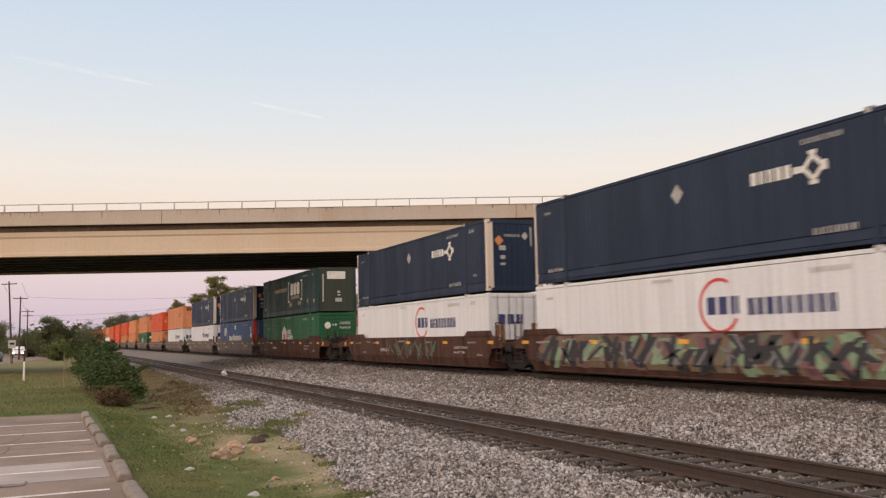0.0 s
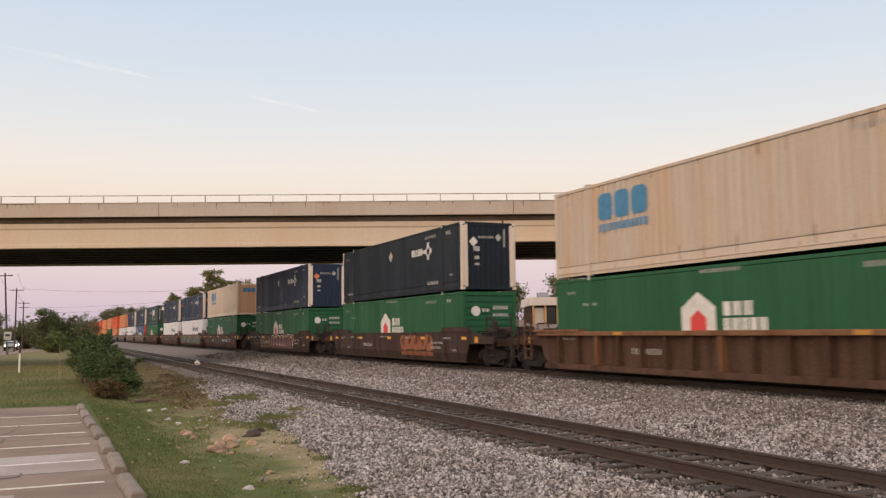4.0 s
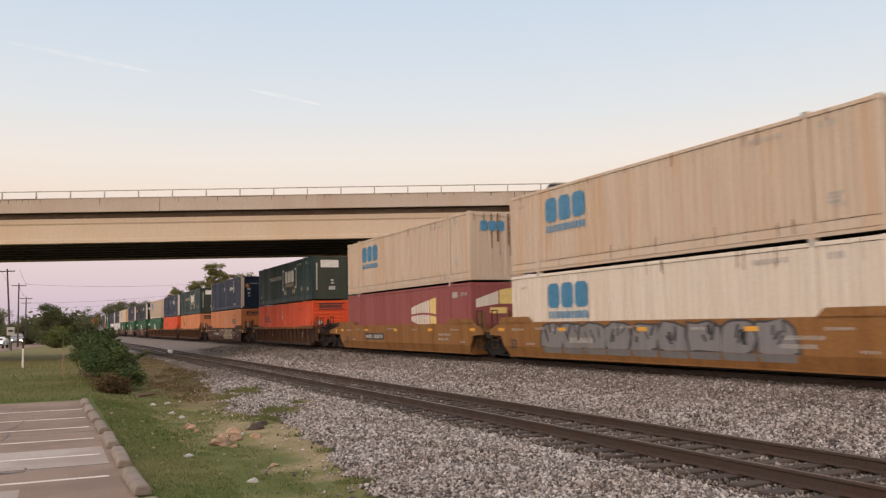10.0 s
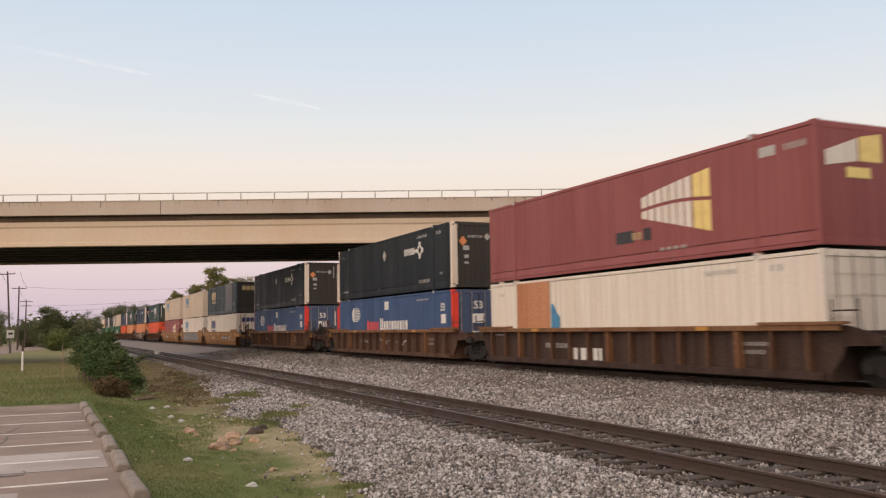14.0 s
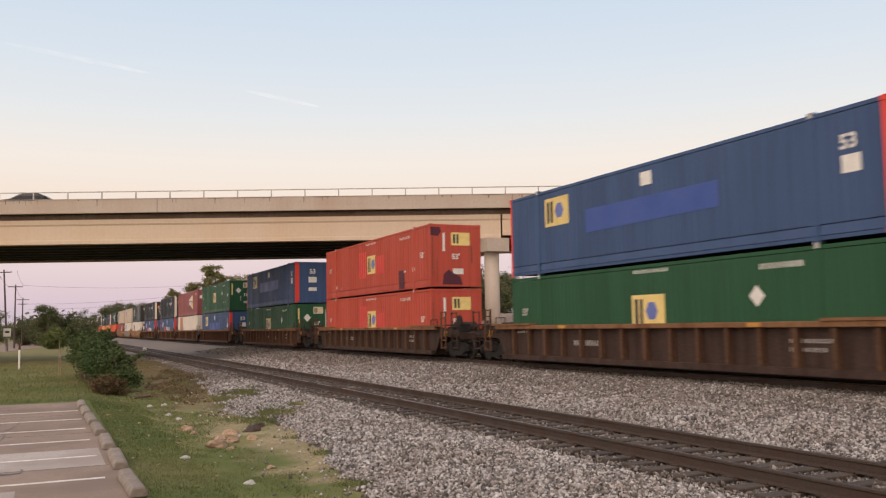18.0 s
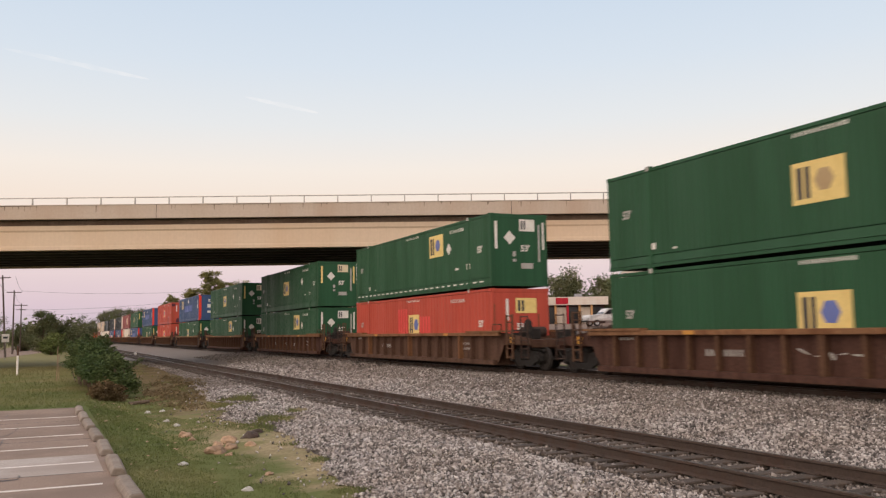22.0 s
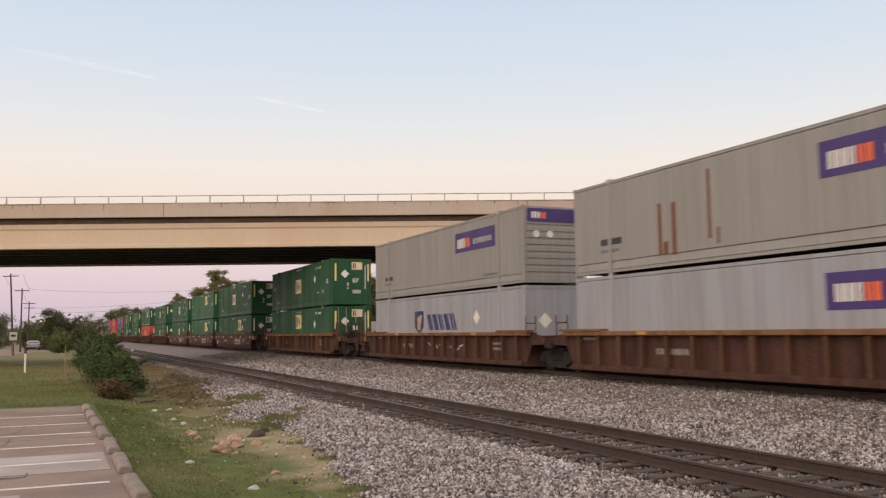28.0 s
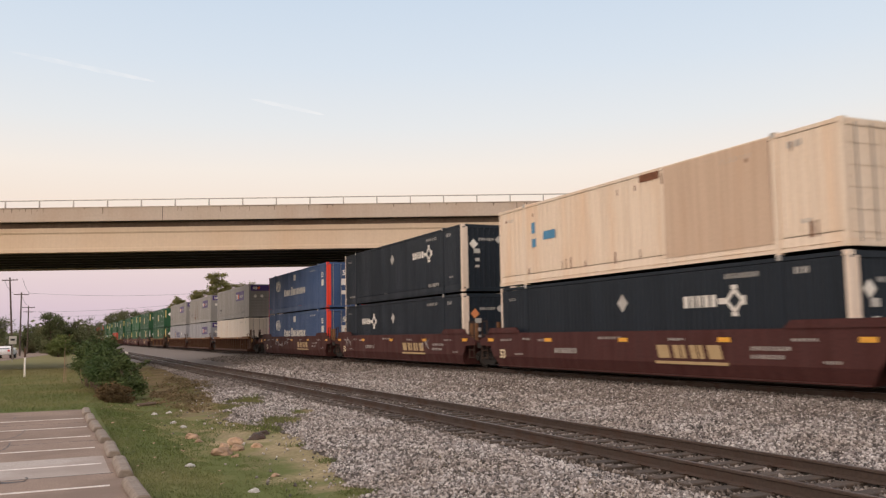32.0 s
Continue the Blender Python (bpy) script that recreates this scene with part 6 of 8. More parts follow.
def well_car(style, color, front, rear, decor=""):
    """front, rear: 'a' a joint shared with the next car, 'c' a coupler with its own truck."""
    words = {"car_brown": "weathered brown", "car_rust": "rusty orange-brown", "car_dark": "dark brown", "car_maroon": "mineral red", "car_yellow": "ochre yellow", "car_grey": "dusty grey"}[color]
    car = thing("well_car", pose(0, 0, 0), f"{words} {'ribbed' if style == 'r' else 'smooth-sided'} steel well car{' with graffiti' if 'g' in decor else ''} on the rails", "railway wagon", group="well cars of the train")
    m = M[color]
    ends = {1: 11.15 if front == "c" else 9.55, -1: 11.15 if rear == "c" else 9.55}
    slope = {1: 8.55 if front == "c" else 8.12, -1: 8.55 if rear == "c" else 8.12}
    xo = 1.50

    def outline(top):
        return [(-slope[-1], 0.20), (slope[1], 0.20), (slope[1] + 0.42, 0.72), (slope[1] + 0.5, 0.92), (ends[1], 0.95), (ends[1], 1.15), (9.2 if front == "c" else 8.7, top), (-9.2 if rear == "c" else -8.7, top), (-ends[-1], 1.15), (-ends[-1], 0.95), (-slope[-1] - 0.5, 0.92), (-slope[-1] - 0.42, 0.72)]
    key = f"{style}{front}{rear}"
    for s in (-1, 1):
        a, b = (s * xo, s * (xo - 0.07)) if style == "s" else (s * (xo - 0.15), s * (xo - 0.19))

        def sill():
            bm = prism(outline(1.42 if style == "s" else 1.38), 0, min(a, b), max(a, b))
            if style == "s":
                bmesh.ops.bisect_plane(bm, geom=bm.verts[:] + bm.edges[:] + bm.faces[:], plane_co=(0, 0, 0.54), plane_no=(0, 0, 1))
                for v in bm.verts:
                    if v.co.z < 0.5:
                        v.co.x -= s * 0.11
            return bm
        part("side_sill", cached(f"sill{key}{s}", sill, m), None, car)

        for e in (-1, 1):
            lo, hi = (6.3, 9.25 if ends[e] > 10 else 8.75)

            def guard():
                if style == "s":
                    return prism([(e * lo, 1.42), (e * (lo + 0.25), 1.62), (e * (hi - 0.15), 1.62), (e * hi, 1.42)], 0, s * 1.505 - 0.03, s * 1.505 + 0.03)
                return prism([(e * lo, 1.40), (e * lo, 1.47), (e * hi, 1.47), (e * hi, 1.40)], 0, min(s * 1.32, s * 1.60), max(s * 1.32, s * 1.60))
            part("guard_plate" if style == "s" else "walkway", cached(f"guard{key}{s}{e}", guard, m if style == "s" else M["car_chord"]), None, car)
        if style == "r":
            part("top_chord", cached(f"chord{key}{s}", lambda: boxed(min(s * 1.36, s * 1.56), max(s * 1.36, s * 1.56), -9.0 if rear == "c" else -8.6, 9.0 if front == "c" else 8.6, 1.26, 1.40, bevel=0.015), M["car_chord"]), None, car)
            part("bottom_chord", cached(f"lower{key}{s}", lambda: boxed(min(s * 1.36, s * 1.53), max(s * 1.36, s * 1.53), -slope[-1], slope[1], 0.17, 0.34), m), None, car)
            rib = cached(f"rib{s}", lambda: boxed(min(s * 1.35, s * 1.525), max(s * 1.35, s * 1.525), -0.05, 0.05, 0.34, 1.26), m if color == "car_rust" else M["car_rib"])
            wide = cached(f"wide_rib{s}", lambda: boxed(min(s * 1.35, s * 1.535), max(s * 1.35, s * 1.535), -0.075, 0.075, 0.34, 1.26), M["car_chord"] if color == "car_rust" or "t" in decor else M["car_rib"])
            for k in range(15):
                y = -7.7 + k * 1.1
                r = part("rib", wide if k % 5 == 2 else rib, None, car)
                r.matrix_basis = pose(0, y, 0)
        else:
            part("bottom_flange", cached(f"lower{key}{s}", lambda: boxed(min(s * 1.31, s * 1.43), max(s * 1.31, s * 1.43), -slope[-1], slope[1], 0.165, 0.198), m), None, car)
    part("well_floor", cached(f"wellfloor", lambda: boxed(-1.29, 1.29, -8.1, 8.1, 0.12, 0.19), M["running_gear"]), None, car)
    for e, kind in ((1, front), (-1, rear)):
        L = ends[e]
        part("bulkhead", cached(f"bulk{e}", lambda: boxed(-1.36, 1.36, min(e * 8.12, e * 8.22), max(e * 8.12, e * 8.22), 0.14, 1.25), m), None, car)

        def platform():
            bm = prism([(e * 8.23, 1.02), (e * L, 1.02), (e * L, 1.12), (e * 8.23, 1.12)], 0, -1.36, 1.36)
            add_box(bm, -0.35, 0.35, min(e * 8.23, e * (L + 0.15)), max(e * 8.23, e * (L + 0.15)), 0.78, 1.018)
            add_box(bm, -1.30, 1.30, min(e * (L - 0.1), e * L), max(e * (L - 0.1), e * L), 0.85, 1.018)
            return bm
        part("end_platform", cached(f"plat{e}{kind}", platform, m), None, car)
        if kind == "c":
            truck(car, e * 10.15)

            def coupler():
                bm = boxed(-0.12, 0.12, min(e * 11.2, e * 11.6), max(e * 11.2, e * 11.6), 0.72, 0.95, bevel=0.03)
                add_box(bm, -0.2, 0.16, min(e * 11.6, e * 11.86), max(e * 11.6, e * 11.86), 0.68, 1.0, bevel=0.05)
                return bm
            part("coupler", cached(f"coup{e}", coupler, M["running_gear"]), None, car)

            def ladder():
                bm = bmesh.new()
                for y in (10.55, 11.05):
                    add_rod(bm, (-1.44, e * y, 0.45), (-1.44, e * y, 2.0), 0.028, sides=6)
                for z in (0.5, 0.8, 1.1, 1.4, 1.95):
                    add_rod(bm, (-1.44, e * 10.55, z), (-1.44, e * 11.05, z), 0.02, sides=5)
                return bm
            part("ladder", cached(f"ladder{e}", ladder, M["car_dark"]), None, car, "dark steel ladder")

            def brake():
                bm = bmesh.new()
                add_lathe(bm, [(-0.03, 0.26), (0.0, 0.28), (0.03, 0.26)], (-0.75, e * 9.9, 1.62), 14)
                add_rod(bm, (-0.75, e * 9.9, 1.12), (-0.75, e * 9.9, 1.62), 0.03)
                add_box(bm, -1.05, -0.45, e * 9.5 - 0.2, e * 9.5 + 0.2, 1.12, 1.38)
                return bm
            def reservoir():
                return add_lathe(bmesh.new(), [(-0.55, 0.14), (-0.50, 0.2), (0.50, 0.2), (0.55, 0.14)], (-0.1, e * 9.15, 1.40), 14)

            def pipework():
                bm = bmesh.new()
                add_rod(bm, (-1.2, e * 8.6, 1.2), (-1.2, e * 11.0, 1.2), 0.035, sides=6)
                add_rod(bm, (-0.9, e * 9.4, 0.9), (-0.9, e * 11.3, 0.72), 0.04, sides=6)
                last = Vector((-0.25, e * 11.15, 0.80))
                for k in range(1, 7):
                    q = Vector((-0.27, e * (11.15 + 0.14 * k), 0.80 - 0.36 * math.sin(k / 6 * 2.6)))
                    add_rod(bm, last, q, 0.032, sides=6)
                    last = q
                return bm

            def railing():
                bm = bmesh.new()
                add_rod(bm, (-1.25, e * 9.5, 1.45), (-1.25, e * 11.0, 1.45), 0.028, sides=6)
                for y, z in ((9.5, 1.45), (10.2, 1.62), (11.0, 1.45)):
                    add_rod(bm, (-1.25, e * y, 1.1), (-1.25, e * y, z), 0.03, sides=6)
                return bm
            part("air_reservoir", cached(f"reservoir{e}", reservoir, M["car_dark"]), None, car)
            part("valve_box", cached(f"valvebox{e}", lambda: boxed(-0.75, -0.25, e * 9.75 - 0.22, e * 9.75 + 0.22, 1.12, 1.52, bevel=0.02), M["running_gear"]), None, car)
            part("valve_box", cached(f"farbox{e}", lambda: boxed(0.35, 0.95, e * 10.3 - 0.25, e * 10.3 + 0.25, 1.12, 1.46, bevel=0.02), M["running_gear"]), None, car)
            part("railing", cached(f"endrail{e}", railing, M["running_gear"]), None, car)

            def steps_frame():
                bm = bmesh.new()
                for y in (9.55, 9.98):
                    add_box(bm, -1.50, -1.44, e * y - 0.035, e * y + 0.035, 0.42, 2.05)
                for z in (0.48, 0.80, 1.12, 1.44, 1.76, 2.0):
                    add_rod(bm, (-1.47, e * 9.55, z), (-1.47, e * 9.98, z), 0.022, sides=5)
                return bm
            if style == "r":
                part("step_frame", cached(f"stepframe{e}", steps_frame, M["car_rib"]), None, car, "rusty step frame")
            part("end_reflector", cached(f"endreflector{e}{style}", lambda: boxed(-1.375 if style == "r" else -1.515, -1.35 if style == "r" else -1.49, e * 9.75 - 0.13, e * 9.75 + 0.13, 0.99, 1.22), M["yellow_patch"]), None, car, "orange reflector square")
            tagged(part("pipework", cached(f"pipework{e}", pipework, M["running_gear"]), None, car, "dark brake pipes and hose"), kind="stuff")
            if e < 0:
                part("brake_gear", cached("brake", brake, M["running_gear"]), None, car)
        elif e < 0:
            truck(car, -9.85)

            def joint():
                return boxed(-0.42, 0.42, -10.2, -9.45, 0.80, 1.16, bevel=0.04)
            for s in (-1, 1):
                part("side_bearing", cached(f"bearing{s}", lambda: boxed(s * 1.25 - 0.18, s * 1.25 + 0.18, -10.1, -9.6, 0.82, 1.05, bevel=0.02), M["running_gear"]), None, car)
            part("joint", cached("joint", joint, M["running_gear"]), None, car, "dark articulation joint")
        # grab irons at both ends
        def irons():
            bm = bmesh.new()
            for y in (8.4, 9.1):
                add_rod(bm, (-1.46, e * y, 1.12), (-1.46, e * y, 1.95 if kind == "a" else 1.7), 0.022, sides=5)
            add_rod(bm, (-1.46, e * 8.4, 1.7), (-1.46, e * 9.1, 1.7), 0.02, sides=5)
            return bm
        def rungs():
            bm = bmesh.new()
            for y in (8.98, 9.42):
                add_rod(bm, (-1.46, e * y, 0.40), (-1.46, e * y, 1.92), 0.026, sides=6)
            for z in (0.45, 0.75, 1.05, 1.35, 1.9):
                add_rod(bm, (-1.46, e * 8.98, z), (-1.46, e * 9.42, z), 0.02, sides=5)
            return bm
        if style == "s" and kind == "a":
            part("ladder", cached(f"rungs{e}", rungs, M["car_dark"]), None, car, "dark steel ladder")
            part("bracket", cached(f"bracket{e}", lambda: prism([(e * 8.3, 1.12), (e * 8.3, 1.85), (e * 8.42, 1.85), (e * 8.42, 1.2), (e * 8.72, 1.2), (e * 8.72, 1.85), (e * 8.84, 1.85), (e * 8.84, 1.12)], 0, -1.10, -0.98), M["car_chord"]), None, car, "rusty upright bracket")
        if style == "r":
            part("grab_iron", cached(f"iron{e}{kind}", irons, m), None, car)
    patch = cached("reflector", lambda: boxed(-xo - 0.036 if style == "r" else -xo - 0.012, -xo, -0.22, 0.22, 1.10 if style == "s" else 1.28, 1.22 if style == "s" else 1.385) if style == "s" else boxed(-1.572, -1.55, -0.22, 0.22, 1.28, 1.385), M["yellow_patch"])
    if style == "r":
        patch = cached("reflector_chord", lambda: boxed(-1.572, -1.55, -0.22, 0.22, 1.28, 1.385), M["dull_patch"])
    for y in (-8.6, -4.3, 0.0, 4.3, 8.6) if style == "s" else (-4.3, 4.3):
        p = part("reflector", patch, None, car, "yellow reflector patch")
        p.matrix_basis = pose(0, y, 0)

    def bars(name, rects, mat, x=None):
        bm = bmesh.new()
        for r in rects:
            if len(r) == 4 and not isinstance(r[0], tuple):
                r = [(r[0], r[2]), (r[1], r[2]), (r[1], r[3]), (r[0], r[3])]
            vs = [bm.verts.new((x or (-xo - 0.007), HALF - u, v)) for u, v in r]
            bm.faces.new(vs[::-1] if False else vs)
        tagged(part(name, bm, mat, car), kind="stuff")
    xr = -xo - 0.007 if style == "s" else -1.357
    bars("marking", letters(4.2, 0.72, 1.4, 0.17, 8, 5) + letters(13.3, 0.9, 1.3, 0.10, 8, 6) + letters(13.3, 0.7, 1.1, 0.10, 7, 7) + letters(0.3, 1.12, 0.9, 0.08, 6, 8), M["marking_dim"], xr)
    if style == "s":
        number_me = text_mesh("53", 0.44, M["mark_pale" if color in ("car_maroon", "car_grey") else "mark_black"], 0.012)
        n = part("number", number_me, None, car)
        n.matrix_basis = pose(xr, HALF - 0.45, 0.62, 90, 0, -90)
        bars("marking", letters(6.8, 1.18, 1.2, 0.08, 8, 3) + letters(2.0, 1.15, 0.6, 0.08, 5, 3) + letters(3.1, 1.12, 0.5, 0.07, 4, 4) + letters(10.2, 1.14, 0.7, 0.07, 5, 6) + letters(14.6, 1.12, 0.8, 0.07, 6, 7) + letters(15.5, 0.62, 0.5, 0.07, 4, 9) + letters(1.4, 0.62, 0.6, 0.06, 5, 3), M["marking_dim"])
    if "y" in decor:
        bars("logo", letters(9.75, 0.66, 2.75, 0.36, 4, 3, -0.12) + [(9.6, 12.5, 0.50, 0.58)], M["mark_gold"])
    if "k" in decor:
        at = 3.05 if "g6" in decor else 3.5 if color == "car_yellow" and front == "c" else 9.95
        bars("plate", [(at, at + 2.95, 0.66, 1.0)], M["mark_black"])
        bars("marking", letters(at + 0.15, 0.74, 1.0, 0.18, 4, 4) + letters(at + 1.5, 0.74, 1.3, 0.18, 6, 4), M["marking"], -xo - 0.011)
    if "t" in decor:
        bars("logo", letters(5.65, 0.36, 2.1, 0.38, 3, 4), M["marking"], -1.359)
    if "w" in decor:
        graffiti(car, 5, -2.5, 1.0, ("marking_dim",), 0.62, 1.05, False)
    if "g1" in decor:
        graffiti_blocks(car, 21, -7.6, 7.4, "spray_tan", "spray_pink", 8, ink="spray_teal")
        graffiti_bars(car, 11, -7.3, 7.0, ("spray_pink", "spray_mint", "mark_black", "spray_silver", "mark_black"), (0.20, 0.16, 0.17, 0.05, 0.10), 1.15)
    if "g2" in decor:
        graffiti_blocks(car, 22, -4.8, 1.7, "spray_pink", "post", 7, ink="car_dark")
        graffiti_blocks(car, 27, 1.9, 5.4, "spray_tan", "car_brown", 3, 0.56, 1.34, "car_brown")
    if "g3" in decor:
        graffiti_blocks(car, 23, -5.4, -1.6, "spray_rust", "car_dark", 5, 0.56, 1.36, "car_dark")
    if "g4" in decor:
        graffiti_bars(car, 14, -3.4, 3.2, ("spray_teal", "car_grey"), (0.05, 0.05), 1.1)
    if "g6" in decor:
        graffiti_blocks(car, 28, -0.3, 1.9, "spray_pink", "spray_tan", 3, 0.6, 1.36, "spray_tan", low=False)
        graffiti_blocks(car, 29, -4.9, -0.4, "spray_pale", "car_dark", 5, ink="car_brown")
    for code, spans in (("h1", ((2.4, 1.5),)), ("h2", ((7.6, 6.4), (-3.6, -4.9))), ("h3", ((5.4, 3.9), (2.8, 1.2)))):
        if code in decor:
            for k, (ya, yb) in enumerate(spans):
                graffiti(car, 40 + k, yb, ya + 0.4, ("spray_silver", "marking_dim"), 0.72, 1.36, True, 0.32)
    if "g5" in decor:
        graffiti_blocks(car, 25, -5.7, 5.6, "spray_silver", "mark_black", 9)
    return car


CARS_MADE = {}


def car_from(*spec):
    if spec not in CARS_MADE:
        CARS_MADE[spec] = well_car(*spec)
        return CARS_MADE[spec]
    return copy_thing(CARS_MADE[spec], pose(0, 0, 0))


# the train: metres of each container's front past the camera at the start, car style, paint, marks, lower and upper load
TRAIN = [
    (422, "s", "car_grey", "", "O", "O"), (398, "s", "car_grey", "", "O", "P"), (374, "s", "car_grey", "", "V", "O"), (350, "s", "car_grey", "", "O", "O"), (326, "s", "car_grey", "", "H", "O"),
    (302, "s", "car_grey", "", "W", "P"), (278, "s", "car_grey", "", "O", "O"), (254.5, "s", "car_grey", "", "O", "O"), (230.7, "s", "car_grey", "", "P", "O"), (207, "s", "car_grey", "", "P", "P"),
    (182.9, "s", "car_grey", "", "H", "P"), (159, "s", "car_grey", "", "P", "O"), (135.2, "s", "car_grey", "", "W", "P"), (111.2, "s", "car_grey", "", "W", "Un"), (91.0, "s", "car_grey", "", "G", "Un"),
    (70.92, "s", "car_brown", "", "H", "Kg"), (46.77, "s", "car_brown", "g4", "W", "Un"), (26.84, "s", "car_brown", "g1", "W", "Un"), (7.59, "s", "car_brown", "kg4", "H", "Bt"), (-16.59, "s", "car_dark", "g2", "H", "Un"),
    (-40.18, "s", "car_dark", "g3", "H", "Us"), (-63.74, "r", "car_rust", "", "H", "B"), (-83.65, "r", "car_brown", "w", "Of", "Un"), (-103.07, "r", "car_brown", "", "Pf", "Kg"), (-126.88, "s", "car_brown", "kg6", "P", "Un"),
    (-150.43, "r", "car_dark", "", "Of", "K"), (-174.24, "s", "car_yellow", "k", "M", "B"), (-193.93, "s", "car_yellow", "g5", "Bw", "B"), (-213.57, "s", "car_yellow", "k", "Bn", "Bc"), (-237.63, "r", "car_rust", "", "Gr", "Uc"),
    (-261.46, "r", "car_rust", "w", "Gr", "Uc"), (-281.21, "r", "car_dark", "t", "Vr", "M"), (-300.69, "r", "car_brown", "", "Eb", "E"), (-324.85, "r", "car_brown", "w", "Em", "Eb"), (-348.45, "r", "car_dark", "", "R", "Rp"),
    (-372.15, "r", "car_dark", "", "Em", "Eb"), (-396.01, "r", "car_brown", "", "El", "E"), (-419.75, "r", "car_brown", "w", "El", "E"), (-443.44, "r", "car_rust", "", "R", "Eh"), (-467.43, "r", "car_brown", "w", "Em", "Ep"),
    (-491.25, "s", "car_maroon", "yh1", "Em", "E"), (-510.97, "s", "car_maroon", "y", "Elr", "Er"), (-530.75, "s", "car_maroon", "y", "El", "E"), (-554.79, "r", "car_rust", "", "Ed", "E"), (-579.02, "r", "car_brown", "w", "S", "F"),
    (-598.62, "r", "car_brown", "", "Fp", "Fr"), (-618.83, "r", "car_brown", "", "V", "F"), (-642.82, "s", "car_maroon", "yh3", "G", "G"), (-662.79, "s", "car_maroon", "yh2", "Uf", "Us"), (-682.34, "s", "car_maroon", "y", "Us", "Co"),
]
SPEED = 22.248
ROLLING = []
for k, (lead, style, color, decor, low, high) in enumerate(TRAIN):
    front = "a" if k and TRAIN[k - 1][0] - lead < 21.5 else "c"
    rear = "a" if k + 1 < len(TRAIN) and lead - TRAIN[k + 1][0] < 21.5 else "c"
    if k < 9:
        front, rear = "c", "c"
    middle = lead - HALF
    for ob, z in ((car_from(style, color, front, rear, decor), MAIN_TOP + 0.003), (from_stock(low), MAIN_TOP + 0.235), (from_stock(high), MAIN_TOP + 0.235 + CH + 0.09)):
        ob.matrix_basis = pose(MAIN_X, middle, z)
        ROLLING.append((ob, middle, z))

# ---- plants ----
def leaves(name, clumps, size, count, spread, mat, seed, flat=0.5):
    """Many small leaves about the given places: (x, y, z, weight)."""
    rng = np.random.default_rng(seed)
    c = np.array([p[:3] for p in clumps], float)
    w = np.array([p[3] for p in clumps], float)
    pick = rng.choice(len(c), count, p=w / w.sum())
    ball = rng.normal(0, 1, (count, 3))
    ball *= (1.7 * rng.random(count) ** 0.5 * np.clip(1 + 0.3 * rng.normal(0, 1, count), 0.4, 1.9) / np.linalg.norm(ball, axis=1))[:, None]
    at = c[pick] + ball * spread * np.array([1, 1, 0.75]) * np.sqrt(w[pick])[:, None]
    a, b = rng.normal(0, 1, (count, 3)), rng.normal(0, 1, (count, 3))
    a[:, 2] *= flat
    a /= np.linalg.norm(a, axis=1)[:, None]
    b -= (a * b).sum(1)[:, None] * a
    b /= np.linalg.norm(b, axis=1)[:, None]
    s = size * rng.uniform(0.6, 1.3, count)[:, None]
    v = np.concatenate([at - a * s, at + b * s * 0.45, at + a * s, at - b * s * 0.45], 1).reshape(-1, 3)
    f = np.arange(count * 4).reshape(-1, 4)
    return raw_mesh(name, v.tolist(), f.tolist(), mat)


def tree(x, y, base, height, spread, mat, seed, count, leaf, label, trunk=0.22, low=0.35, name="tree", clump=0.5):
    rnd = random.Random(seed)
    t = thing(name, pose(x, y, base), label, "tree" if name == "tree" else "bush")
    bm = bmesh.new()
    top = height * 0.62
    p, r = Vector((0, 0, -0.1)), trunk
    pts = [p]
    for k in range(4):
        q = p + Vector((rnd.uniform(-0.12, 0.12) * spread * 0.4, rnd.uniform(-0.12, 0.12) * spread * 0.4, top / 4))
        add_rod(bm, p, q, r, r * 0.78, 8)
        p, r = q, r * 0.78
        pts.append(p)
    clumps = []
    for k in range(44):
        a, h = rnd.uniform(0, math.tau), rnd.uniform(low, 1.0)
        wide = spread * (0.35 + 0.65 * math.sin(math.pi * min(1, max(0.08, (h - low) / (1.05 - low))) ** 0.8)) * rnd.uniform(0.35, 1.0)
        e = Vector((math.cos(a) * wide, math.sin(a) * wide, height * h * rnd.uniform(0.9, 1.0)))
        s = pts[min(4, max(1, int(h * 4)))]
        mid = s.lerp(e, 0.5) + Vector((0, 0, -0.04 * height))
        add_rod(bm, s, mid, trunk * 0.28, trunk * 0.18, 5)
        add_rod(bm, mid, e, trunk * 0.18, trunk * 0.05, 5)
        clumps.append((e.x, e.y, e.z, rnd.uniform(0.4, 1.3)))
        clumps.append((mid.x, mid.y, mid.z + 0.1 * height * rnd.random(), rnd.uniform(0.2, 0.7)))
    part("trunk", bm, M["bark"], t)
    tagged(part("crown", leaves("crown", clumps, leaf * 0.55, int(count * 3.0), spread * clump * 0.34, mat, seed), None, t), kind="stuff")
    return t


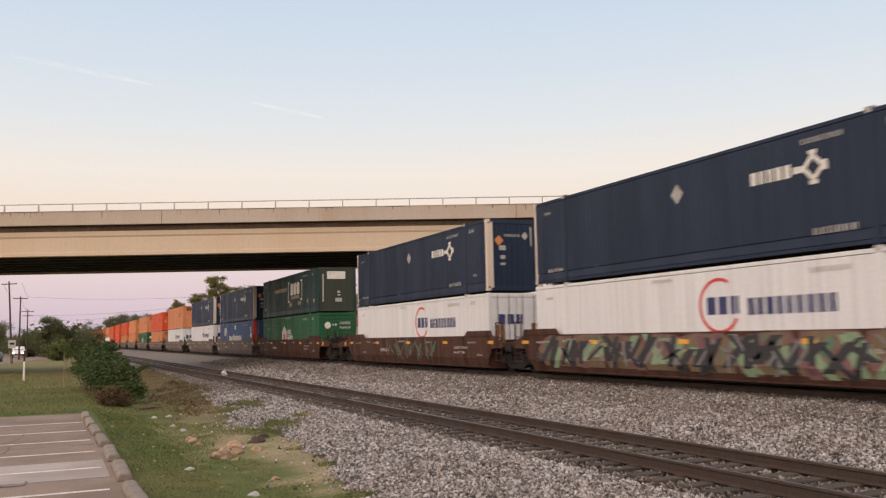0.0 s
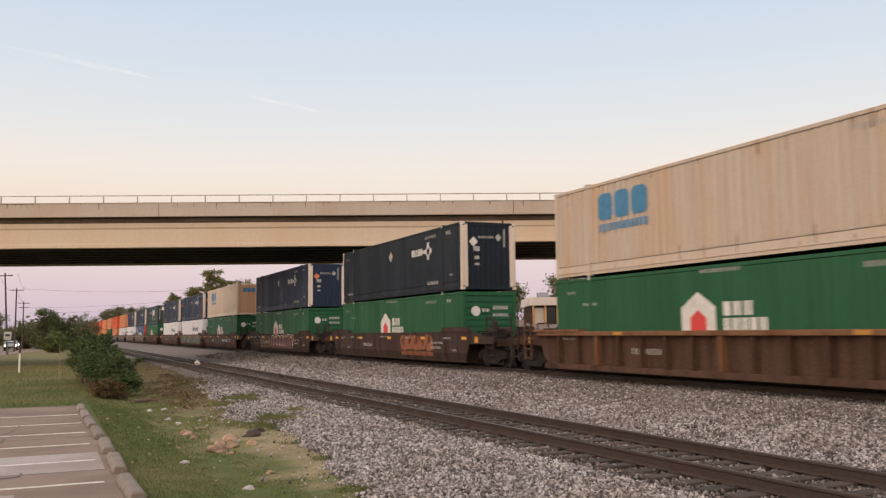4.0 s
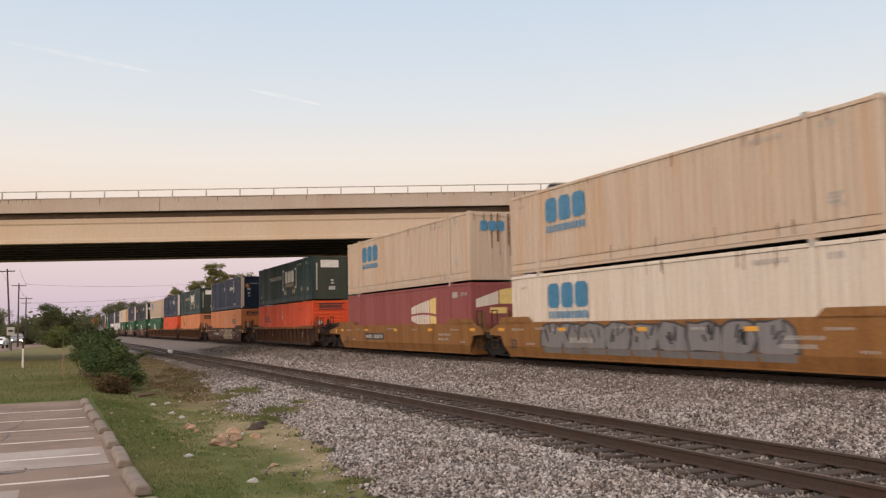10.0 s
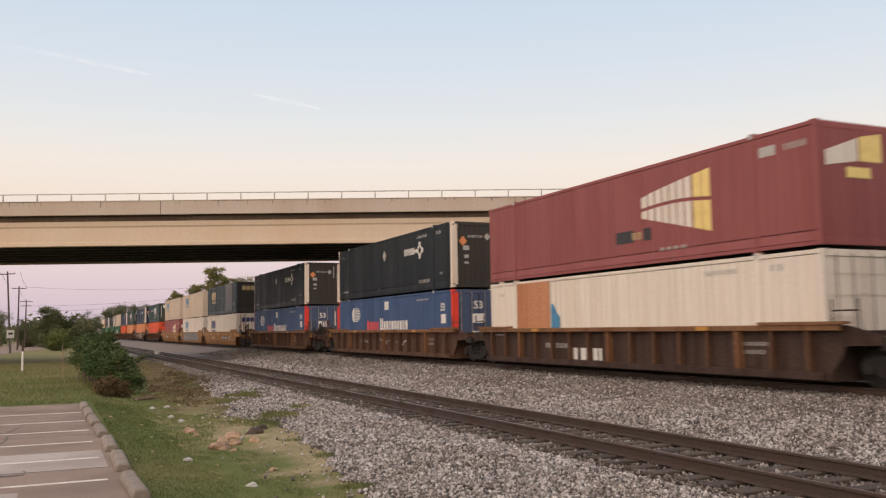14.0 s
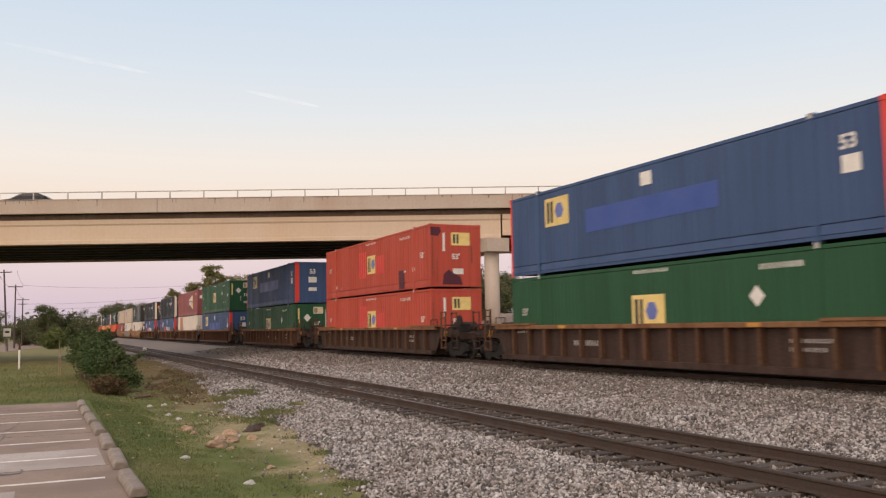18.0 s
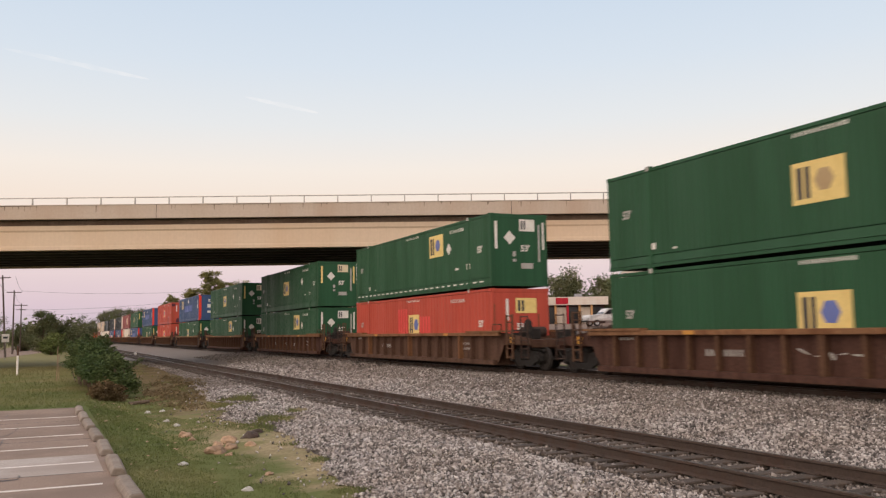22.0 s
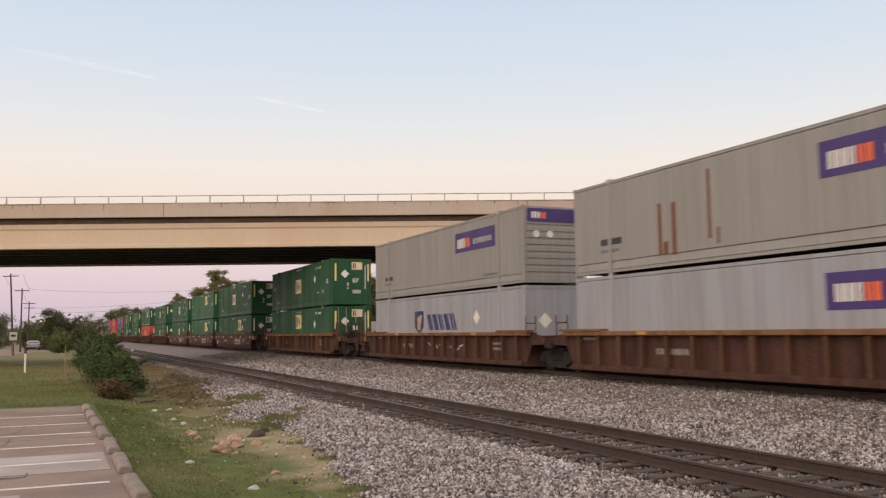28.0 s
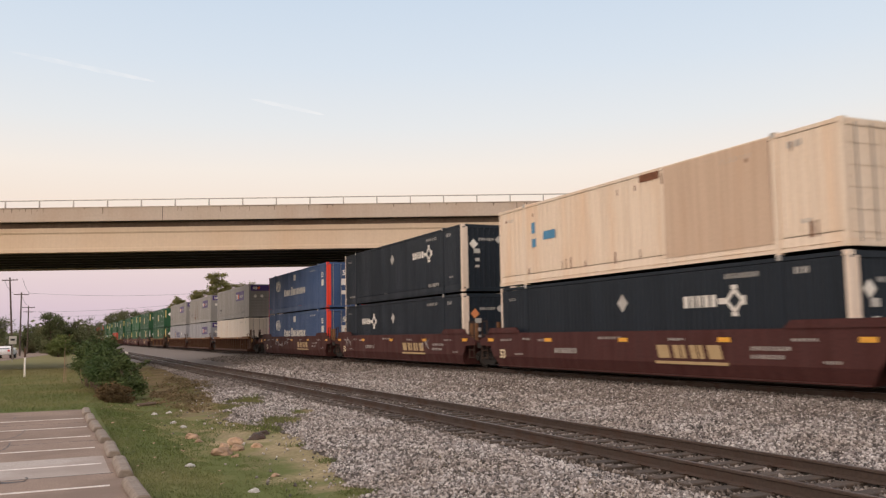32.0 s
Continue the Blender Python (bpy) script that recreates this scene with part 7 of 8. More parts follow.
# the bush beside the track, its dry neighbour, and the staked sapling
rnd = random.Random(4)
bush = thing("bush", pose(1.9, 39.0, -0.05), "dense dark green bush with long shoots beside the track", "bush")
cl, bm = [], bmesh.new()
for k in range(190):
    f = rnd.random()
    py = -4.4 + 11.0 * f
    across, tall = 0.62 + 0.30 * math.sin(f * 2.6), (0.75 + 1.20 * min(1.0, f / 0.55)) * rnd.uniform(0.30, 1.0) ** 0.7
    side = rnd.uniform(-1, 1)
    px = side * across * (1.1 - 0.35 * tall / 2.0) + 0.28 - 0.055 * py
    pz = 0.10 + tall * (0.90 - 0.22 * side) * (0.86 + 0.25 * noise.noise((px, py * 0.6, 3)))
    cl.append((px, py, pz, rnd.uniform(0.25, 0.85)))
    if k % 2:
        add_rod(bm, (px * 0.6, py * 0.95, -0.15), (px, py, pz), 0.03, 0.008, 5)
for k in range(70):
    py = rnd.uniform(-4.2, 6)
    a, tip, base = rnd.uniform(-1.4, 1.2), rnd.uniform(0.3, 0.75), 0.75 + 0.09 * (py + 4.4)
    foot = (rnd.uniform(-0.5, 0.5) + 0.25 - 0.055 * py, py, base)
    px, pz = foot[0] + tip * math.sin(a), base + tip * math.cos(a)
    for q in (0.55, 0.8, 1.0):
        cl.append((foot[0] + (px - foot[0]) * q, py, foot[2] + (pz - foot[2]) * q, 0.09))
    add_rod(bm, foot, (px, py, pz), 0.014, 0.005, 4)
tagged(part("branchwork", bm, M["bark"], bush), kind="stuff")
tagged(part("foliage", leaves("foliage", cl, 0.058, 62000, 0.25, M["leaf"], 4), None, bush), kind="stuff")
dry = thing("dry_shrub", pose(2.05, 32.9, -0.20), "mound of dry brown vines at the foot of the bush", "bush")
cl, bm = [], bmesh.new()
for k in range(190):
    a, d, h = rnd.uniform(0, math.tau), rnd.random() ** 0.6, rnd.random()
    e = (0.62 * d * math.cos(a), 0.7 * d * math.sin(a), 0.08 + (0.80 - 0.40 * d) * h)
    add_rod(bm, (e[0] * 0.35, e[1] * 0.35, 0), e, 0.009, 0.003, 4)
    if k % 3 == 0:
        cl.append((*e, 0.4))
tagged(part("branchwork", bm, M["dry_twig"], dry), kind="stuff")
tagged(part("foliage", leaves("dry_foliage", cl, 0.045, 5200, 0.14, M["dry_twig"], 6), None, dry), kind="stuff")
cl = []
for k in range(2600):
    f, g = rnd.random(), rnd.uniform(-1, 1)
    x, y = 3.6 + 2.6 * f + 0.55 * g, 29.6 + 14.5 * f - 3.4 * g + rnd.uniform(-1.5, 1.5)
    if x < 7.0 and noise.noise((x * 1.3, y * 0.5, 2)) > -0.12:
        cl.append((x, y, ground_z(x, y) + 0.02, rnd.uniform(0.3, 1.2)))
tagged(new("dead_weeds", leaves("dead_weeds", cl, 0.045, 11000, 0.075, M["weed"], 7, flat=0.6)), "dead brown weeds matted over the earth bank", "weeds", kind="stuff")
log = solid("branch", rod((-0.32, 0, 0), (0.35, 0.1, 0.05), 0.07, 0.05), M["bark"], "dark broken branch lying in the grass", "branch")
log.matrix_basis = pose(2.95, 31.4, ground_z(2.95, 31.4) + 0.06)
sap = thing("sapling", pose(0.55, 47.0, 0), "thin young tree tied to a stake on the grass", "tree")
part("trunk", rod((0, 0, -0.1), (0.03, 0, 2.1), 0.026, 0.012), M["clod"], sap)
part("stake", rod((0.10, 0, -0.1), (0.08, 0, 1.25), 0.015, sides=6), M["clod"], sap)
tagged(part("crown", leaves("sapling_crown", [(rnd.gauss(0, 0.22), rnd.gauss(0, 0.22), rnd.uniform(1.7, 2.25), 0.4) for _ in range(10)], 0.06, 420, 0.16, M["leaf_light"], 9), None, sap), kind="stuff")

G = "leafy trees behind the grass"
for x, y, h, s, n, seed, mat in ((-0.2, 150, 6.7, 2.4, 6200, 21, "leaf_far"), (2.4, 152, 5.0, 2.4, 4600, 22, "leaf_far"), (-3.6, 158, 4.6, 2.6, 3000, 23, "leaf_far"), (5.2, 165, 4.4, 2.4, 2600, 24, "leaf_far"),
                               (-9.5, 175, 6.0, 4.0, 3600, 25, "leaf_far"), (-16, 190, 7, 5.0, 3600, 26, "leaf_far"), (8.4, 222, 7.0, 3.2, 3600, 27, "leaf_far"), (0.75, 118, 2.7, 1.5, 4200, 29, "leaf_light")):
    tagged(tree(x, y, 0, h, s, M[mat], seed, n, 0.24 if y > 130 else 0.15, "round leafy green tree behind the grass", 0.2, 0.03, clump=0.66), group=G)
for x, y, h, s, seed in ((19.5, 318, 11.0, 5.0, 31), (24.5, 322, 11.6, 5.5, 32), (30, 330, 11.4, 6.0, 33)):
    tagged(tree(x, y, 0.3, h, s, M["leaf_far"], seed, 4200, 0.42, "dark green tree behind the railway", 0.25, 0.2, clump=0.6), group="trees behind the railway")
for x, y, h, s, seed, n in ((29.8, 175, 14.6, 2.8, 34, 4600), (26.4, 178, 11.4, 2.4, 35, 3000), (33.0, 176, 12.8, 2.6, 36, 3200), (23.8, 186, 10.2, 2.4, 38, 2600), (37.5, 180, 13.0, 3.6, 37, 3000)):
    tagged(tree(x, y, 0.3, h, s, M["leaf_olive"], seed, n, 0.34, "open olive-green tree behind the train", 0.22, 0.45, clump=0.55), group="trees behind the railway")
tree(86.1, 81.8, 3.1, 8.7, 3.9, M["leaf_light"], 41, 8500, 0.24, "broad green tree in front of the white building", 0.24, 0.46, clump=0.55)
for x, y, h, s, seed in ((96, 150, 11, 6, 42), (108, 150, 10.5, 6, 43), (122, 160, 11, 6, 44), (82, 152, 9.5, 6, 45), (70, 155, 9.5, 5.5, 46), (58, 160, 10.5, 5.5, 47), (46, 150, 8.5, 5, 48), (60, 128, 10.5, 4.2, 49), (98, 134, 7.6, 4.5, 51), (105, 129, 8.0, 4.5, 52), (112, 126, 8.4, 4.5, 53)):
    tagged(tree(x, y, lot_z(x, y) - 0.1 if y < 144 else 0.6, h if y < 144 else h + 1.8, s, M["leaf_far"], seed, 7000, 0.50, "dark tree behind the shops", 0.3, 0.15, clump=0.62), group="trees behind the shops")
tree(41.5, 83, 0.6, 7.6, 3.2, M["leaf_far"], 50, 9000, 0.26, "dark tree behind the bridge columns", 0.3, 0.2, clump=0.6)
# the far edge of the town: low woods to the horizon
cl = []
for k in range(420):
    a = radians(rnd.uniform(-28, 62))
    d = rnd.uniform(420, 520)
    cl.append((d * math.sin(a), d * math.cos(a), rnd.uniform(0.5, 7.0), rnd.uniform(0.5, 1.5)))
wood = tagged(new("distant_woods", leaves("distant_woods", cl, 1.6, 16000, 4.0, M["leaf_far"], 60)), "low line of distant woods", "woods", kind="stuff")

# two thin contrails high in the sky; their white is emitted, not sunlit
cm = bpy.data.materials.new("contrail")
cm.use_nodes = True
cn, cl2 = cm.node_tree.nodes, cm.node_tree.links
cn.clear()
c_o, c_e, c_t, c_m = cn.new("ShaderNodeOutputMaterial"), cn.new("ShaderNodeEmission"), cn.new("ShaderNodeBsdfTransparent"), cn.new("ShaderNodeMixShader")
c_n, c_c = cn.new("ShaderNodeTexNoise"), cn.new("ShaderNodeTexCoord")
c_r = cn.new("ShaderNodeMapRange")
c_e.inputs[0].default_value, c_e.inputs[1].default_value = (0.97, 0.94, 0.93, 1), 1.0
c_n.inputs["Scale"].default_value = 0.012
c_r.inputs[1].default_value, c_r.inputs[2].default_value, c_r.inputs[4].default_value = 0.30, 0.75, 0.52
cl2.new(c_c.outputs["Object"], c_n.inputs["Vector"]), cl2.new(c_n.outputs[0], c_r.inputs[0]), cl2.new(c_r.outputs[0], c_m.inputs[0])
cl2.new(c_t.outputs[0], c_m.inputs[1]), cl2.new(c_e.outputs[0], c_m.inputs[2]), cl2.new(c_m.outputs[0], c_o.inputs[0])
for a, b, w in (((-170, 3344, 1026), (330, 3346, 968), 9), ((680, 3306, 926), (960, 3250, 874), 8)):
    bm = bmesh.new()
    n = 24
    rows = []
    for k in range(n + 1):
        f = k / n
        p = Vector(a).lerp(Vector(b), f)
        ww = w * (0.15 + 0.85 * math.sin(f * math.pi) ** 0.6) * (1 + 0.4 * noise.noise((f * 9, w, 0)))
        rows.append((bm.verts.new(p + Vector((0, 0, ww))), bm.verts.new(p - Vector((0, 0, ww)))))
    for (p0, q0), (p1, q1) in zip(rows, rows[1:]):
        bm.faces.new((p0, p1, q1, q0))
    solid("contrail", bm, cm, "thin faint white contrail in the clear sky", "contrail", "structure", "contrails")

# ---- poles, wires, signs on the near side ----
def utility_pole(x, y, h, lean, arms):
    p = thing("utility_pole", pose(x, y, 0, 0, lean, 0), "dark wooden utility pole with crossarms", "utility pole", group="utility poles")
    part("pole", rod((0, 0, -0.3), (0, 0, h), 0.125, 0.08, sides=10), M["pole_wood"], p)
    for z, w in arms:
        a = part("crossarm", boxed(-w, w, -0.045, 0.045, z - 0.05, z + 0.05), M["pole_wood"], p)
        for s in (-0.9, -0.4, 0.4, 0.9):
            part("insulator", rod((s * w, 0, z + 0.05), (s * w, 0, z + 0.17), 0.03, 0.025, sides=6), M["marking_dim"], a)
    return p


utility_pole(-4.1, 110, 9.3, -3.2, ((9.0, 0.8),))
utility_pole(-4.0, 130, 8.6, 0, ((8.3, 0.9),))
utility_pole(-3.6, 152, 7.6, 0, ((7.3, 0.9), (6.6, 0.7)))
utility_pole(77.8, 85.5, 10.5, 0, ((10.1, 1.1),))
utility_pole(67.9, 90.0, 11.6, 0, ((11.2, 1.1), (10.3, 0.8)))
for k, (p, q, sag) in enumerate((((-5.2, 110, 9.1), (-5.0, 130, 8.5), 0.3), ((-3.3, 110, 9.2), (-3.0, 130, 8.5), 0.3), ((-4.0, 130, 8.4), (-3.6, 152, 7.5), 0.4), ((-3.2, 130, 8.5), (36, 105, 9.6), 1.2), ((-3.4, 152, 6.6), (34, 118, 9.3), 1.0), ((-3.2, 172, 6.2), (38, 122, 8.6), 0.8))):
    bm, last = bmesh.new(), None
    for j in range(13):
        f = j / 12
        c = Vector(p).lerp(Vector(q), f) - Vector((0, 0, sag * 4 * f * (1 - f)))
        if last:
            add_rod(bm, last, c, 0.016, sides=4)
        last = c
    solid("overhead_wire", bm, M["mark_black"], "thin black overhead wire between poles", "wire", group="overhead wires")

mk = thing("marker_post", pose(-1.43, 55.8, 0), "white marker post with an orange-brown top in the grass", "marker post")
part("post", rod((0, 0, -0.1), (0, 0, 1.12), 0.055), M["white"], mk)
part("top", rod((0, 0, 1.12), (0, 0, 1.66), 0.06, 0.05), M["car_rust"], mk, "orange-brown top")
part("cap", rod((0, 0, 1.66), (0, 0, 1.74), 0.07, 0.03), M["mark_black"], mk)
sg = thing("road_sign", pose(-3.6, 96, 0), "white square road sign on a thin post", "sign")
part("post", rod((0, 0.03, -0.1), (0, 0.03, 2.3), 0.03, sides=6), M["galvanised"], sg)
part("panel", boxed(-0.34, 0.34, -0.015, 0.015, 1.75, 2.55, bevel=0.004), M["white"], sg)
part("marking", boxed(-0.2, 0.2, -0.02, -0.016, 2.1, 2.3), M["mark_black"], sg)

# ---- street lamp and shops beyond the railway ----
sl = thing("street_lamp", pose(29.0, 33.0, 0.3, 0, -1.6, 0), "tall pale steel street lamp with a single arm", "street lamp")
part("pole", rod((0, 0, -0.2), (0, 0, 8.55), 0.085, 0.05, sides=10), M["white"], sl)
arm = bmesh.new()
add_rod(arm, (0, 0, 8.25), (0.45, -0.17, 8.58), 0.03, sides=6)
add_rod(arm, (0.45, -0.17, 8.58), (1.05, -0.4, 8.76), 0.03, sides=6)
part("arm", arm, M["pale_grey"], sl)
hd = bmesh.new()
add_prism(hd, [(-0.54, 8.74), (-0.26, 8.74), (-0.30, 8.86), (-0.50, 8.86)], 0, 0.98, 1.52)
part("lamp_head", hd, M["car_dark"], sl)
w1 = bmesh.new()
add_rod(w1, (30.3, 32.6, 9.1), (58, 20, 11.6), 0.014, sides=4)
solid("overhead_wire", w1, M["mark_black"], "thin black overhead wire to the street lamp", "wire", group="overhead wires")

FACE = -24.4


def facing(x, y, z=0.62):
    return pose(x, y, z, 0, 0, FACE)


# the chicken restaurant: red, with a white-lit window front and a sloped roof band
rest = thing("restaurant", facing(59.6, 77.2, 2.44), "red single-storey restaurant with a sloped roof band and bright windows", "building")
part("wall", boxed(0, 10.1, 0, 8.0, -0.8, 2.35), M["brick_red"], rest)
part("roof_band", prism([(-0.55, 2.25), (8.3, 2.25), (8.3, 3.75), (0.4, 3.75)], 0, -0.5, 10.7), M["brick_red"], rest)
part("roof_band_step", prism([(0.3, 3.76), (7.5, 3.76), (7.5, 4.1), (0.6, 4.1)], 0, 1.4, 7.2), M["maroon"], rest)
part("roof_rib", boxed(-0.52, 10.72, -0.60, -0.52, 2.30, 2.38), M["redpost"], rest)
part("roof_edge", boxed(-0.52, 10.72, 0.38, 0.46, 3.70, 3.80), M["redpost"], rest)
for k in range(8):
    wdw = part("window", boxed(0.35 + 0.72 * k, 1.0 + 0.72 * k, -0.04, 0.0, 0.85, 2.22), M["far_white"] if k % 3 == 0 else M["brick_red"], rest)
    part("pane", boxed(0.40 + 0.72 * k, 0.95 + 0.72 * k, -0.06, -0.041, 0.9, 2.18), M["glass"], wdw)
for k, col in enumerate(("off_white", "mark_red", "mark_yellow", "forest", "off_white")):
    part("poster", boxed(3.2 + 0.58 * k, 3.62 + 0.58 * k, -0.075, -0.062, 1.5, 2.15), M[col], rest, "bright poster in the window")
part("panel", boxed(6.25, 9.95, -0.05, 0.0, 0.9, 2.22), M["off_white"], rest, "wide white panel")
part("stripe", boxed(0, 10.12, -0.055, -0.051, 0.0, 0.84), M["redpost"], rest)
t = part("lettering", text_mesh("CHICKEN", 0.60, M["marking"], 0.002), None, rest)
t.matrix_basis = pose(5.1, -0.50, 2.58, 58, 0, 0)
bm = bmesh.new()
for k in range(4):
    add_box(bm, 2.55 + k * 0.26, 2.70 + k * 0.26, -0.44, -0.38, 2.62, 3.0)
part("lettering_bars", bm, M["marking"], rest, "white bars")
bm = bmesh.new()
add_lathe(bm, [(-0.06, 0.36), (0.0, 0.4)], (2.9, -0.55, 2.0), 16, axis=1)
part("emblem", bm, M["mark_red"], rest, "round red emblem")

# its sign on two red legs
sn = thing("restaurant_sign", facing(52.75, 69.3), "oval white sign with teal letters on red legs", "sign")
bm = bmesh.new()
pts = [(1.30 * math.copysign(abs(math.cos(a)) ** 0.6, math.cos(a)), 6.42 + 0.92 * math.copysign(abs(math.sin(a)) ** 0.75, math.sin(a))) for a in (k * math.tau / 28 for k in range(28))]
pts = [(p[0] * 1.28, p[1]) for p in pts]
part("rim", prism([(a * 1.015, 6.42 + (b - 6.42) * 1.03) for a, b in pts], 1, -0.12, 0.12), M["teal"], sn)
part("board", prism(pts, 1, -0.14, 0.14), M["off_white"], sn)
t = part("lettering", text_mesh("CHICKEN", 0.70, M["teal"], 0.008), None, sn)
t.matrix_basis = pose(0, -0.145, 6.10, 90, 0, 0)
bm = bmesh.new()
for a, b in ((-1.25, -0.62), (0.62, 1.25)):
    add_box(bm, a, b, -0.15, -0.14, 6.72, 6.95)
part("bars", bm, M["mark_navy"], sn, "navy bars")
bm = bmesh.new()
for k in range(4):
    add_box(bm, -0.5 + 0.26 * k, -0.30 + 0.26 * k, -0.15, -0.14, 6.66, 6.98)
part("bars", bm, M["teal"], sn, "teal bars")
part("lower_board", boxed(-1.05, 1.05, -0.1, 0.1, 4.45, 5.25), M["off_white"], sn)
for s in (-0.75, 0.75):
    part("leg", boxed(s - 0.16, s + 0.16, -0.12, 0.12, -0.2, 5.5), M["brick_red"], sn)

shop = thing("shop", facing(49.5, 84.5, 2.75), "low white-fronted shop with dark openings", "building")
part("wall", boxed(0, 8.5, 0, 9, -0.8, 2.5), M["car_dark"], shop)
part("fascia", boxed(-0.3, 8.8, -0.6, 9.2, 2.15, 3.05), M["far_white"], shop)
for k in range(6):
    part("opening", boxed(0.35 + 1.35 * k, 1.45 + 1.35 * k, -0.02, 0.0, 0.1, 1.9), M["glass"] if k % 2 else M["off_white"], shop)
    part("shop_pier", boxed(0.08 + 1.35 * k, 0.30 + 1.35 * k, -0.45, -0.25, -0.2, 2.14), M["brick_red" if k == 3 else "far_tan"], shop)
part("roof_sign", boxed(2.9, 4.3, -0.64, -0.61, 2.25, 2.95), M["brick_red"], shop, "dark red sign board")
part("roof_unit", boxed(1.0, 2.2, 2.0, 3.4, 3.0, 3.7), M["pale_grey"], shop, "grey roof unit")
part("roof_unit", boxed(5.6, 6.4, 2.4, 3.4, 3.0, 3.5), M["pale_grey"], shop, "grey roof unit")

kiosk = thing("kiosk", facing(78.4, 79.75, 3.05), "tan flat-roofed kiosk with a red base band", "building")
part("wall", boxed(0, 4.15, 0, 4, -0.6, 2.10), M["far_tan"], kiosk)
part("base_band", boxed(-0.03, 4.18, -0.03, 4.03, -0.6, 0.85), M["mark_red"], kiosk)
part("roof", boxed(-0.2, 4.35, -0.3, 4.3, 2.10, 2.28), M["pale_grey"], kiosk)
part("window", boxed(2.6, 3.6, -0.03, 0.0, 1.0, 1.7), M["far_white"], kiosk)
part("post", boxed(1.45, 1.65, -0.2, -0.05, -0.3, 2.09), M["mark_yellow"], kiosk, "yellow upright")

hall = thing("white_building", facing(84.0, 104.0, 2.4), "large white stuccoed building with small upright windows", "building")
part("wall", boxed(12.4, 46, 0, 18, -1, 7.6), M["far_white"], hall)
part("upper_wall", boxed(21.5, 46, -3, 15, -1, 9.6), M["far_white"], hall)
part("parapet", boxed(21.4, 46.1, -3.12, 15, 9.6, 9.85), M["far_tan"], hall)
part("low_wing", boxed(6.0, 15.4, -2.0, -0.02, -1, 2.9), M["far_white"], hall)
part("canopy", boxed(5.8, 15.3, -4.0, -2.0, 2.1, 2.6), M["car_dark"], hall, "dark awning")
part("shopfront", boxed(6.2, 15.2, -2.05, -2.0, 0.1, 2.0), M["glass"], hall)
for k in range(5):
    part("shop_pier", boxed(6.0 + k * 2.2, 6.3 + k * 2.2, -3.9, -3.7, -0.5, 2.1), M["far_white"], hall)
for x, y, z in ((13.0, 0.0, 5.4), (16.1, 0.0, 5.4), (19.2, 0.0, 5.4)) + tuple((21.75 + 3.06 * k, -3.0, 6.1) for k in range(7)):
    wdw = part("window", boxed(x, x + 0.62, y - 0.05, y, z, z + 1.65), M["car_dark"], hall)
    part("pane", boxed(x + 0.08, x + 0.54, y - 0.07, y - 0.051, z + 0.08, z + 1.57), M["glass"], wdw)
for k, (a, b, z) in enumerate(((86, 83.0, 5.6), (93.5, 83, 5.0))):
    lp = solid("wall_lamp", add_lathe(bmesh.new(), [(-0.08, 0.04), (0, 0.09), (0.08, 0.04)], (a, b, z), 10, axis=2), M["lamp_white"], "small bright lamp in front of the shops", "lamp")

# dark paved slope of the bridge approach
emb = bmesh.new()
add_prism(emb, [(54.5, 0.3), (66.0, 4.6), (76.0, 8.0), (112, 8.0), (112, 0.3)], 1, 49.5, 58.2)
bmesh.ops.recalc_face_normals(emb, faces=emb.faces)
solid("embankment", emb, M["dark_slope"], "dark paved embankment slope under the bridge", "embankment", "structure")

# ---- vehicles ----
PROFILES = {
    "suv": ([(-2.25, 0.45), (-2.3, 0.95), (-2.2, 1.15), (-2.05, 1.70), (-1.8, 1.78), (0.3, 1.76), (1.05, 1.18), (2.1, 1.02), (2.3, 0.8), (2.3, 0.45)], [(-2.02, 1.16), (-1.90, 1.62), (0.22, 1.64), (0.86, 1.18)], 0.95),
    "sedan": ([(-2.3, 0.42), (-2.35, 0.85), (-2.2, 0.98), (-1.6, 1.05), (-0.95, 1.42), (0.25, 1.44), (1.05, 1.0), (2.15, 0.86), (2.3, 0.65), (2.3, 0.42)], [(-1.45, 1.05), (-0.88, 1.35), (0.20, 1.37), (0.84, 1.02)], 0.90),
    "pickup": ([(-2.8, 0.55), (-2.8, 1.15), (-0.9, 1.15), (-0.85, 1.80), (0.55, 1.80), (1.2, 1.22), (2.6, 1.12), (2.75, 0.85), (2.75, 0.55)], [(-0.75, 1.22), (-0.72, 1.68), (0.48, 1.68), (1.0, 1.24)], 0.98),
}


